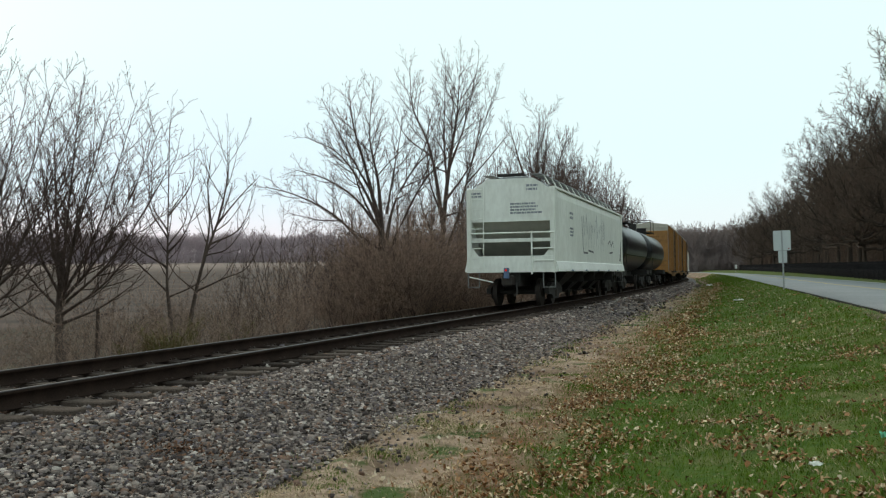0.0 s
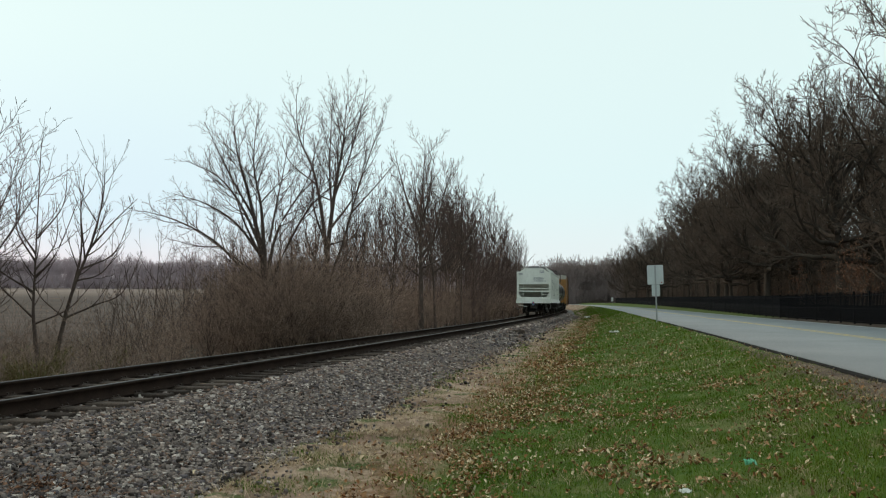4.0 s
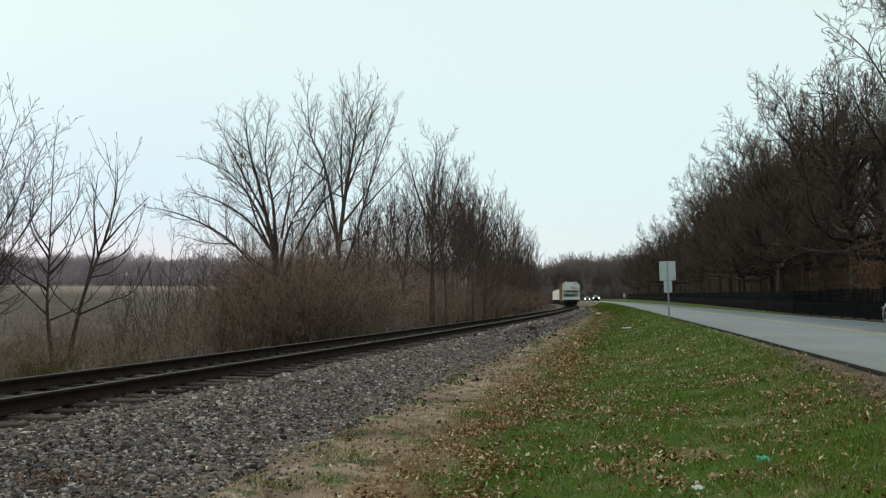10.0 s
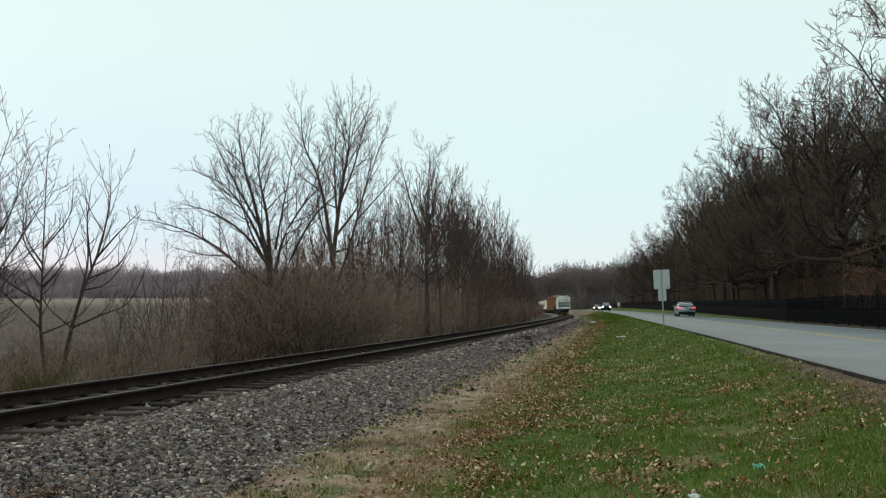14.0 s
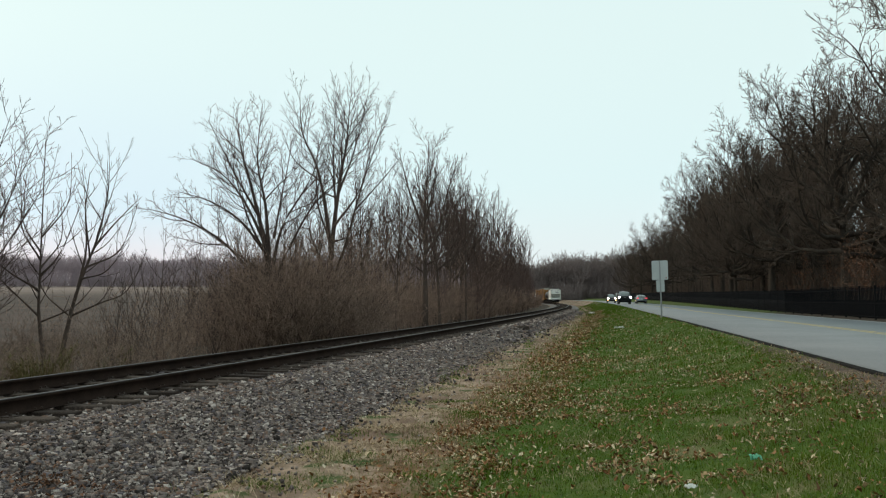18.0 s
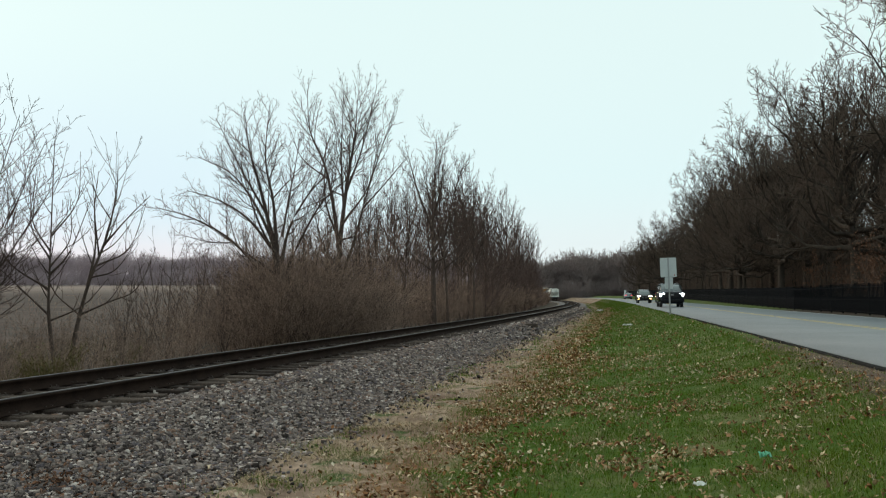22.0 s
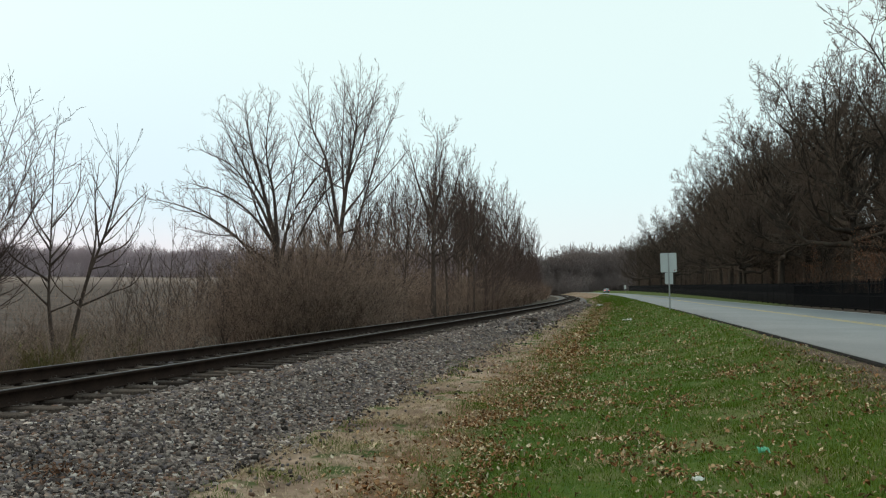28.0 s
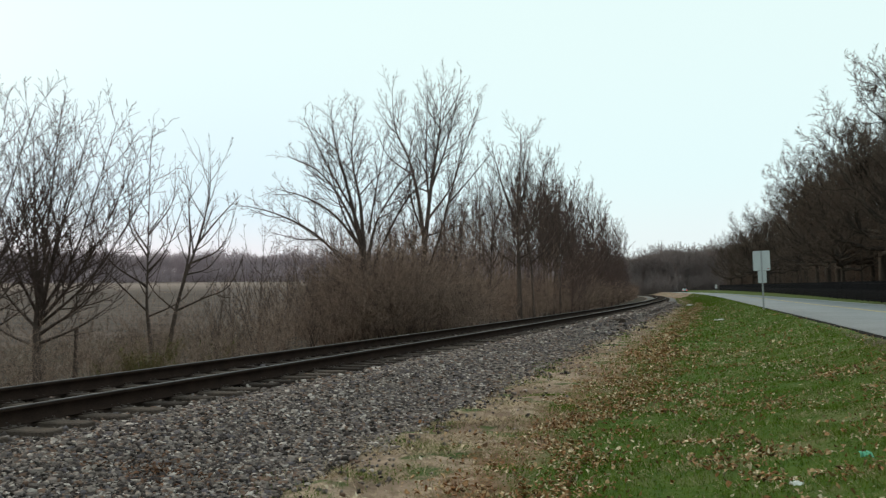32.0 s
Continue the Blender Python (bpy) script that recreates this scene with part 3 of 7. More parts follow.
# ---- trees without leaves ----
def grow(seed, trunk, levels, lean=(0, 0)):
    """Branch lines by level. trunk: list of (start, direction, length, radius). levels: for each level below the trunk a dict with
    n (children a branch), at (from where along it), angle, ratio (length), thick, up (turn to the light), wild (crookedness), seg."""
    g = np.random.default_rng(seed)
    out = []
    cur = []
    for st, dr, ln, rd, up, wild, seg in trunk:
        cur.append((np.array(st, float), np.array(dr, float) / np.linalg.norm(dr), ln, rd, up, wild, seg, 1.0))
    for li in range(len(levels) + 1):
        lines, radii, nxt = {}, {}, []
        for st, dr, ln, rd, up, wild, seg, _ in cur:
            pts, d = [st], dr.copy()
            step = ln / seg
            for _k in range(seg):
                d = d + g.normal(0, wild, 3) + np.array([0, 0, up])
                d /= np.linalg.norm(d)
                pts.append(pts[-1] + d * step)
            pts = np.array(pts)
            tip = 0.10 if li < len(levels) else 0.35
            rr = rd * (1 - (1 - tip) * np.linspace(0, 1, seg + 1) ** 0.8)
            lines.setdefault(seg, []).append(pts)
            radii.setdefault(seg, []).append(rr)
            if li < len(levels):
                L = levels[li]
                n = max(1, int(round(L["n"] * g.uniform(0.75, 1.25))))
                az0 = g.uniform(0, 6.28)
                for c in range(n):
                    f = L["at"] + (1 - L["at"]) * (c + g.uniform(0.2, 1.0)) / n
                    f = min(f, 1.0)
                    q = f * seg
                    k = min(int(q), seg - 1)
                    pt = pts[k] + (pts[k + 1] - pts[k]) * (q - k)
                    t = pts[k + 1] - pts[k]
                    t /= np.linalg.norm(t)
                    az = az0 + c * 2.4 + g.normal(0, 0.35)
                    ref = np.array([0, 0, 1.0]) if abs(t[2]) < 0.95 else np.array([1.0, 0, 0])
                    u = np.cross(t, ref)
                    u /= np.linalg.norm(u)
                    w = np.cross(t, u)
                    an = radians(L["angle"] * g.uniform(0.7, 1.3)) if c < n - 1 else 0.12
                    f, pt = (f, pt) if c < n - 1 else (1.0, pts[-1])
                    nd = t * math.cos(an) + (u * math.cos(az) + w * math.sin(az)) * math.sin(an)
                    fall = 1 - L.get("fall", 0.55) * (f - L["at"]) / (1 - L["at"] + 1e-6)
                    nl = ln * L["ratio"] * g.uniform(0.7, 1.25) * fall
                    nr = min(np.interp(f, [0, 1], [rd, rd * 0.3]) * L["thick"], np.interp(f * seg, np.arange(seg + 1), rr))
                    nxt.append((pt, nd, nl, nr, L["up"], L["wild"], L["seg"], f))
        out.append((lines, radii))
        cur = nxt
    return out


def fork(seed, stems, gens, ratio=0.76, angle=27, up=0.05, wild=0.06, three=0.25, side=0.5, keep=0.70):
    """Branch lines by forking: every shoot ends in two or three, and may bear a side shoot. stems: (start, direction, length, radius).
    Gives the same lists as grow()."""
    g = np.random.default_rng(seed)
    P = np.array([q[0] for q in stems], float)
    D = np.array([q[1] for q in stems], float)
    D /= np.linalg.norm(D, axis=1, keepdims=True)
    Ln, Rd = np.array([q[2] for q in stems], float), np.array([q[3] for q in stems], float)
    out = []
    for gen in range(gens):
        n = len(P)
        wl = wild * (1.0 if gen < 2 else 1.4)
        d1 = D + g.normal(0, wl, (n, 3)) + [0, 0, up * 0.5]
        d1 /= np.linalg.norm(d1, axis=1, keepdims=True)
        d2 = d1 + g.normal(0, wl, (n, 3)) + [0, 0, up * 0.5]
        d2 /= np.linalg.norm(d2, axis=1, keepdims=True)
        M = P + d1 * (Ln / 2)[:, None]
        E = M + d2 * (Ln / 2)[:, None]
        r2 = Rd * (0.86 if gen < gens - 1 else 0.5)
        if gen < gens - 3:
            out.append(({2: list(np.stack([P, M, E], 1))}, {2: list(np.stack([Rd, (Rd + r2) / 2, r2], 1))}))
        else:
            out.append(({1: list(np.stack([P, E], 1))}, {1: list(np.stack([Rd, r2], 1))}))
        if gen == gens - 1:
            break
        az = g.uniform(0, 2 * np.pi, n)
        ref = np.where(np.abs(d2[:, 2:3]) < 0.95, np.array([[0, 0, 1.0]]), np.array([[1.0, 0, 0]]))
        U = np.cross(d2, ref)
        U /= np.linalg.norm(U, axis=1, keepdims=True)
        V = np.cross(d2, U)
        tri = g.uniform(0, 1, n) < three
        lat = g.uniform(0, 1, n) < side
        nP, nD, nL, nR = [], [], [], []
        for c in range(4):
            ok = np.ones(n, bool) if c < 2 else tri if c == 2 else lat
            if c == 3 and gen < 1:
                continue
            k = int(ok.sum())
            if not k:
                continue
            big = g.uniform(0, 1, k) < 0.5
            an = np.radians(angle) * (g.uniform(0.55, 1.35, k) if c < 3 else g.uniform(1.3, 2.0, k))
            aa = az[ok] + (0, np.pi, np.pi / 2, g.uniform(0, 6.28))[c] + g.normal(0, 0.3, k)
            q = d2[ok] * np.cos(an)[:, None] + (U[ok] * np.cos(aa)[:, None] + V[ok] * np.sin(aa)[:, None]) * np.sin(an)[:, None]
            nP.append(E[ok] if c < 3 else (P[ok] + E[ok]) / 2 if gen >= gens - 3 else M[ok])
            nD.append(q)
            nL.append(Ln[ok] * ratio * g.uniform(0.72, 1.22, k) * (1.0 if c < 3 else 0.8))
            nR.append(r2[ok] * (keep * g.uniform(0.85, 1.15, k) if c < 3 else 0.5))
        P, D, Ln, Rd = np.concatenate(nP), np.concatenate(nD), np.concatenate(nL), np.concatenate(nR)
    return out


def tree_mesh(levels_out, lo, hi, sides):
    pieces = []
    for li in range(lo, min(hi, len(levels_out))):
        lines, radii = levels_out[li]
        for seg in lines:
            pieces.append(tubes(lines[seg], radii[seg], sides[min(li, len(sides) - 1)]))
    return join(pieces)


def way(*pts, n=12):
    """A smooth line through a few places."""
    p = np.array(pts, float)
    if len(p) == 2:
        return p[0] + (p[1] - p[0]) * np.linspace(0, 1, n + 1)[:, None]
    q = np.vstack([2 * p[0] - p[1], p, 2 * p[-1] - p[-2]])
    t = np.linspace(0, len(p) - 1, n + 1)
    i = np.minimum(t.astype(int), len(p) - 2)
    u = (t - i)[:, None]
    a, b, c, d = q[i], q[i + 1], q[i + 2], q[i + 3]
    return 0.5 * (2 * b + (c - a) * u + (2 * a - 5 * b + 4 * c - d) * u ** 2 + (3 * b - a - 3 * c + d) * u ** 3)


def limb(pts, r0, r1=0.012, lo=0.22, crook=0.0, seed=0):
    """A main limb for bare_tree(): line, radius at both ends, where its side branches begin; crook shakes it."""
    pts = np.array(pts, float)
    if crook:
        g = np.random.default_rng(seed)
        t = np.linspace(0, 1, len(pts))
        for f, amp in ((1.0, 1.0), (2.3, 0.5), (4.1, 0.26)):
            pts = pts + crook * amp * (np.sin(t * f * 6.28 + g.uniform(0, 6.28)) * np.minimum(t * 3, 1))[:, None] * g.normal(0, 0.6, 3)
    return pts, r0, r1, lo


def V_(per, ang, ratio, short, long, seg, up=0.08, wild=0.06, lift=0.1, lo=0.12, fall=0.7, thick=1.0):
    """How the next order of branches stands on the last: count a metre, angle, length against the parent's and its bounds,
    pieces, turn to the light, crookedness, first lift, where they begin, how much shorter they get towards the tip, stoutness."""
    return dict(per=per, ang=ang, ratio=ratio, short=short, long=long, seg=seg, up=up, wild=wild, lift=lift, lo=lo, fall=fall, thick=thick)


def branches(seed, limbs, orders, tip):
    """Lines and radii of a bare tree, order by order, from its hand-laid limbs."""
    g = np.random.default_rng(seed)
    n = len(limbs[0][0])
    P = np.stack([q[0] for q in limbs])
    t = np.linspace(0, 1, n)
    R = np.stack([q[1] + (q[2] - q[1]) * t ** 0.6 for q in limbs])
    lo = np.array([q[3] for q in limbs])
    out = [(P, R)]
    for o in orders:
        k = P.shape[1] - 1
        ln = np.linalg.norm(np.diff(P, axis=1), axis=2).sum(1)
        cnt = np.maximum(np.round(ln * (1 - lo) * o["per"] * g.uniform(0.8, 1.2, len(ln))), 1).astype(int)
        idx = np.repeat(np.arange(len(P)), cnt)
        j = np.arange(len(idx)) - np.repeat(np.cumsum(cnt) - cnt, cnt)
        f = np.clip(lo[idx] + (1 - lo[idx]) * (j + g.uniform(0.1, 0.9, len(idx))) / cnt[idx], 0, 0.985)
        q = f * k
        i = np.minimum(q.astype(int), k - 1)
        u = (q - i)[:, None]
        A, Bq = P[idx, i], P[idx, i + 1]
        T = Bq - A
        start = A + T * u
        T /= np.linalg.norm(T, axis=1, keepdims=True) + 1e-9
        ref = np.where(np.abs(T[:, 2:3]) < 0.94, np.array([[0, 0, 1.0]]), np.array([[1.0, 0, 0]]))
        U = np.cross(T, ref)
        U /= np.linalg.norm(U, axis=1, keepdims=True)
        W = np.cross(U, T)
        az = g.uniform(0, 6.28, len(P))[idx] + j * 2.4 + g.normal(0, 0.35, len(idx))
        an = np.radians(o["ang"]) * g.uniform(0.65, 1.3, len(idx))
        d = T * np.cos(an)[:, None] + (U * np.cos(az)[:, None] + W * np.sin(az)[:, None]) * np.sin(an)[:, None] + [0, 0, o["lift"]]
        d /= np.linalg.norm(d, axis=1, keepdims=True)
        L_ = np.clip(o["ratio"] * ln[idx] * (1.1 - o["fall"] * f), o["short"], o["long"]) * g.uniform(0.6, 1.25, len(idx))
        rp = R[idx, i] * (1 - u[:, 0]) + R[idx, i + 1] * u[:, 0]
        r0 = np.maximum(np.minimum(rp * 0.72, 0.004 + 0.0095 * o["thick"] * L_ * (1 + L_ * 0.12)), tip * 1.1)
        m = o["seg"]
        pts = [start]
        for _ in range(m):
            d = d + g.normal(0, o["wild"], d.shape) + [0, 0, o["up"]]
            d /= np.linalg.norm(d, axis=1, keepdims=True)
            pts.append(pts[-1] + d * (L_ / m)[:, None])
        P = np.stack(pts, 1)
        R = tip + (r0 - tip)[:, None] * (1 - np.linspace(0, 1, m + 1)[None] ** 0.8)
        lo = np.full(len(P), o["lo"])
        out.append((P, R))
    return out


def bare_tree(name, label, m, group, bark, twig, seed, limbs, orders, tip, category="tree"):
    lv = branches(seed, limbs, orders, tip)
    t = root(name, label, category, group, m)
    v, f = join([tubes(P, R, s) for (P, R), s in zip(lv[:2], (9, 5))])
    raw("trunk", v, f, bark, t, smooth=True)
    v, f = join([tubes(P, R, 3) for P, R in lv[2:]])
    raw("crown", v, f, twig, t)
    return t


def make_tree(name, label, seed, trunk, levels, bark, twig, m=None, group="", split=2, sides=(8, 6, 4, 3, 3), min_r=0.0, tall=0.0, wide=1.0):
    lv = grow(seed, trunk, levels) if trunk else levels
    if tall:
        top = max(pts[:, 2].max() for lines, _ in lv for k in lines for pts in lines[k])
        for lines, _ in lv:
            for k in lines:
                lines[k] = [pts * np.array([wide, wide, 1.0]) * tall / top for pts in lines[k]]
    if min_r:
        for lines, radii in lv:
            for k in radii:
                radii[k] = [np.maximum(r, min_r) for r in radii[k]]
    t = root(name, label, "tree", group, m)
    v, f = tree_mesh(lv, 0, split, sides)
    raw("trunk", v, f, bark, t, smooth=True)
    v, f = tree_mesh(lv, split, 99, sides)
    raw("crown", v, f, twig, t)
    return t


def L(n, at, angle, ratio, thick, up, wild, seg, fall=0.55):
    return dict(n=n, at=at, angle=angle, ratio=ratio, thick=thick, up=up, wild=wild, seg=seg, fall=fall)


def at_track(s, p, turn=0.0, sink=0.15, size=1.0):
    x, y, _ = track(s, p)
    z = float(place_on(x, y)[0][0])
    return pose(float(x), float(y), z - sink, 0, 0, turn) @ Matrix.Scale(size, 4)


def from_eye(az, dist, turn=0.0, sink=0.15):
    """A place by its bearing from the origin (degrees to the right of straight ahead) and its distance ahead."""
    x, y = dist * math.tan(radians(az)), dist
    return pose(x, y, float(place_on(x, y)[0][0]) - sink, 0, 0, turn)


# slender trees at the near end of the hedgerow
ROW = "trees along the railway"
SLIM = [V_(3.4, 48, 0.40, 0.35, 1.35, 7, up=0.12, wild=0.04, lift=0.14, lo=0.14), V_(2.8, 40, 0.42, 0.2, 0.6, 4, up=0.10, wild=0.05, lift=0.15), V_(1.6, 36, 0.5, 0.10, 0.3, 2, up=0.06, wild=0.05)]
bare_tree("bare_tree", "slim leafless tree with a straight trunk beside the field", from_eye(-22.7, 22.5) @ Matrix.Scale(0.96, 4), ROW, BARK, TWIG, 11,
          [limb(way((0, 0, -0.2), (-0.30, 0, 1.8), (-0.31, 0, 3.1), (-0.24, 0, 6.5)), 0.085, 0.008, 0.42),
           limb(way((-0.31, 0, 1.95), (-1.2, 0.2, 2.7), (-2.1, 0.3, 3.5)), 0.035, 0.006), limb(way((-0.3, 0, 3.0), (0.25, -0.1, 3.6), (0.8, -0.1, 5.0)), 0.04, 0.006), limb(way((-0.3, 0, 2.6), (-1.3, -0.3, 3.4), (-1.7, -0.4, 4.8)), 0.035, 0.006),
           limb(way((-0.3, 0, 3.6), (-0.9, 0.3, 4.4), (-1.05, 0.4, 5.6)), 0.03, 0.006), limb(way((-0.28, 0, 4.0), (0.2, 0.4, 4.9), (0.25, 0.5, 5.9)), 0.028, 0.006), limb(way((-0.3, 0, 1.8), (0.5, 0.2, 2.2), (1.1, 0.3, 2.9)), 0.03, 0.006),
           limb(way((-0.3, 0, 3.2), (-0.2, 1.0, 4.0), (-0.3, 1.2, 5.1)), 0.03, 0.006), limb(way((-0.3, 0, 3.4), (-0.4, -0.9, 4.2), (-0.2, -1.2, 5.2)), 0.03, 0.006)], SLIM, 0.0042)
bare_tree("bare_tree", "slim leafless tree leaning away, with long rising branches", from_eye(-22.3, 22.7) @ Matrix.Scale(0.93, 4), ROW, BARK, TWIG, 12,
          [limb(way((-0.1, 0, -0.1), (0.26, 0, 1.8), (0.55, 0, 2.9), (1.0, 0, 4.1), (1.25, 0, 5.3), (1.28, 0, 6.1)), 0.085, 0.007, 0.4),
           limb(way((0.5, 0, 2.75), (0.66, 0.1, 3.8), (0.62, 0.1, 4.9), (0.72, 0.1, 5.9)), 0.045, 0.006), limb(way((0.3, 0, 2.0), (1.1, 0, 2.35), (1.8, 0.1, 2.7), (2.3, 0.1, 3.8)), 0.04, 0.006),
           limb(way((0.95, 0, 3.9), (1.6, -0.1, 4.6), (2.2, -0.1, 5.2)), 0.035, 0.006), limb(way((0.7, 0, 3.3), (1.5, 0.3, 3.8), (1.95, 0.4, 5.1)), 0.035, 0.006), limb(way((0.6, 0, 3.0), (1.4, -0.4, 3.2), (2.0, -0.5, 4.0)), 0.03, 0.006),
           limb(way((0.3, 0, 2.0), (-0.5, 0.3, 2.6), (-0.9, 0.4, 3.4)), 0.03, 0.006), limb(way((0.8, 0, 3.6), (0.8, 0.9, 4.3), (1.0, 1.1, 5.2)), 0.03, 0.006), limb(way((0.8, 0, 3.6), (1.0, -0.8, 4.4), (1.0, -1.0, 5.4)), 0.03, 0.006)], SLIM, 0.0042)
# bushy ones with many stems; the nearer end of the row is dense
BUSHY = [V_(4.4, 42, 0.44, 0.5, 1.5, 7, up=0.09, wild=0.07, lift=0.12, lo=0.12), V_(7.5, 42, 0.45, 0.25, 0.75, 4, up=0.08, wild=0.07), V_(5.6, 38, 0.5, 0.12, 0.35, 2, up=0.06, wild=0.06)]
for sd, az, d, hh in ((13, -29.4, 20.5, 1.04), (14, -34.0, 19.0, 1.05)):
    bare_tree("bare_tree", "bushy leafless tree with many rising stems", from_eye(az, d) @ Matrix.Scale(hh, 4), ROW, BARK, TWIG, sd,
              [limb(way((0.1, 0, -0.2), (0.0, 0, 1.4), (0.1, 0, 3.0)), 0.15, 0.06, 0.6)] +
              [limb(way((0.05, 0, z), (0.05 + dx * 0.5, dy * 0.5, z + dz * (0.36 if abs(dx) > 1 else 0.5)), (0.1 + dx, dy, z + dz)), 0.046, 0.006, 0.15) for z, dx, dy, dz in (
                  (1.9, -0.3, 0.1, 4.3), (2.1, 0.45, 0, 4.7), (2.0, 1.0, 0.3, 4.3), (1.8, 1.9, 0.1, 3.2), (1.5, 2.4, -0.3, 2.2), (1.6, -1.9, 0.3, 2.6), (1.9, -1.1, -0.3, 3.6), (2.0, 0.1, 1.3, 3.4), (2.0, 0.2, -1.4, 3.4), (1.2, -1.6, -0.4, 1.2), (1.3, 1.7, 0.6, 1.1), (1.7, -0.9, 1.2, 2.6), (1.7, 1.1, -1.2, 2.8), (1.8, 2.3, 0.2, 4.1), (1.7, 2.8, -0.3, 3.3), (1.9, 1.6, 0.4, 4.6))],
              BUSHY, 0.004)
for sd, az, d, hh in ((15, -16.9, 31.0, 0.92), (16, -15.2, 33.0, 0.85), (17, -19.3, 28.0, 0.6), (18, -13.4, 35.0, 0.9), (19, -18.2, 30.0, 0.62)):
    bare_tree("bare_tree", "thin many-stemmed young tree beside the field", from_eye(az, d, sd * 50) @ Matrix.Scale(hh, 4), ROW, BARK, TWIG, sd,
              [limb(way((0, 0, -0.2), (0.1, 0, 1.0), (0.2, 0, 2.0)), 0.06, 0.03)] + [limb(way((0.05, 0, z), (dx * 0.55, dy * 0.5, z + dz * 0.5), (dx, dy, z + dz)), 0.035, 0.005) for z, dx, dy, dz in ((0.3, 0.9, 0.2, 4.4), (0.2, -1.0, 0.1, 4.0), (0.8, 0.2, -0.6, 4.6), (0.5, -0.4, 0.8, 3.6), (0.3, 1.6, -0.4, 3.0), (0.4, -1.6, 0.5, 2.8))],
              SLIM, 0.0048)
# the broad tree with arching low limbs
CROWN = [V_(3.2, 46, 0.42, 0.6, 2.4, 8, up=0.07, wild=0.07, lift=0.1, lo=0.14), V_(6.2, 44, 0.42, 0.3, 1.05, 5, up=0.06, wild=0.08), V_(7.5, 42, 0.5, 0.14, 0.42, 2, up=0.05, wild=0.07)]
bare_tree("bare_tree", "broad leafless tree with arching limbs rising from the thicket", from_eye(-10.1, 37) @ Matrix.Scale(0.97, 4), ROW, BARK, TWIG, 22,
          [limb(way((0, 0, -0.2), (-0.05, 0, 2.6), (-0.1, 0, 4.0), (-0.3, 0, 5.0)), 0.24, 0.13, 0.8),
           limb(way((0, 0, 2.5), (-0.95, 0.2, 3.7), (-2.3, 0.3, 5.05), (-3.9, 0.3, 5.9), (-5.3, 0.3, 6.3)), 0.11, 0.012), limb(way((-0.15, 0, 4.3), (-1.2, -0.4, 5.7), (-2.4, -0.7, 6.5), (-3.7, -0.8, 6.9)), 0.085, 0.01),
           limb(way((-0.3, 0, 4.9), (-1.2, 0.3, 6.6), (-2.2, 0.5, 7.8), (-3.6, 0.6, 8.5)), 0.085, 0.01), limb(way((-0.3, 0, 5.0), (-0.85, 0, 7.2), (-1.3, 0, 8.8), (-1.5, 0, 10.4)), 0.11, 0.01),
           limb(way((-0.1, 0, 4.4), (-0.2, -0.3, 6.4), (-0.5, -0.5, 8.2), (-0.35, -0.6, 10.3)), 0.11, 0.01), limb(way((-0.5, 0, 5.9), (-1.4, -0.5, 7.6), (-2.5, -0.8, 9.9)), 0.07, 0.01),
           limb(way((0.05, 0, 3.8), (0.45, 0.3, 5.6), (1.4, 0.6, 7.3), (2.2, 0.8, 9.1)), 0.09, 0.01), limb(way((0.05, 0, 3.0), (1.1, -0.2, 5.2), (2.1, -0.4, 6.7), (3.5, -0.5, 7.8)), 0.085, 0.01),
           limb(way((0.1, 0.1, 5.0), (0.3, 0.5, 6.6), (0.5, 0.9, 8.0), (0.7, 1.0, 9.4)), 0.06, 0.01), limb(way((-0.15, 0, 4.2), (-0.7, 1.4, 5.8), (-0.9, 2.2, 8.2)), 0.08, 0.01), limb(way((-0.15, 0, 4.2), (-0.7, -1.5, 5.8), (-1.2, -2.3, 8.0)), 0.08, 0.01),
           limb(way((-0.1, 0, 3.4), (-1.6, -1.0, 4.6), (-3.0, -1.6, 5.6)), 0.06, 0.01)], CROWN, 0.0052)
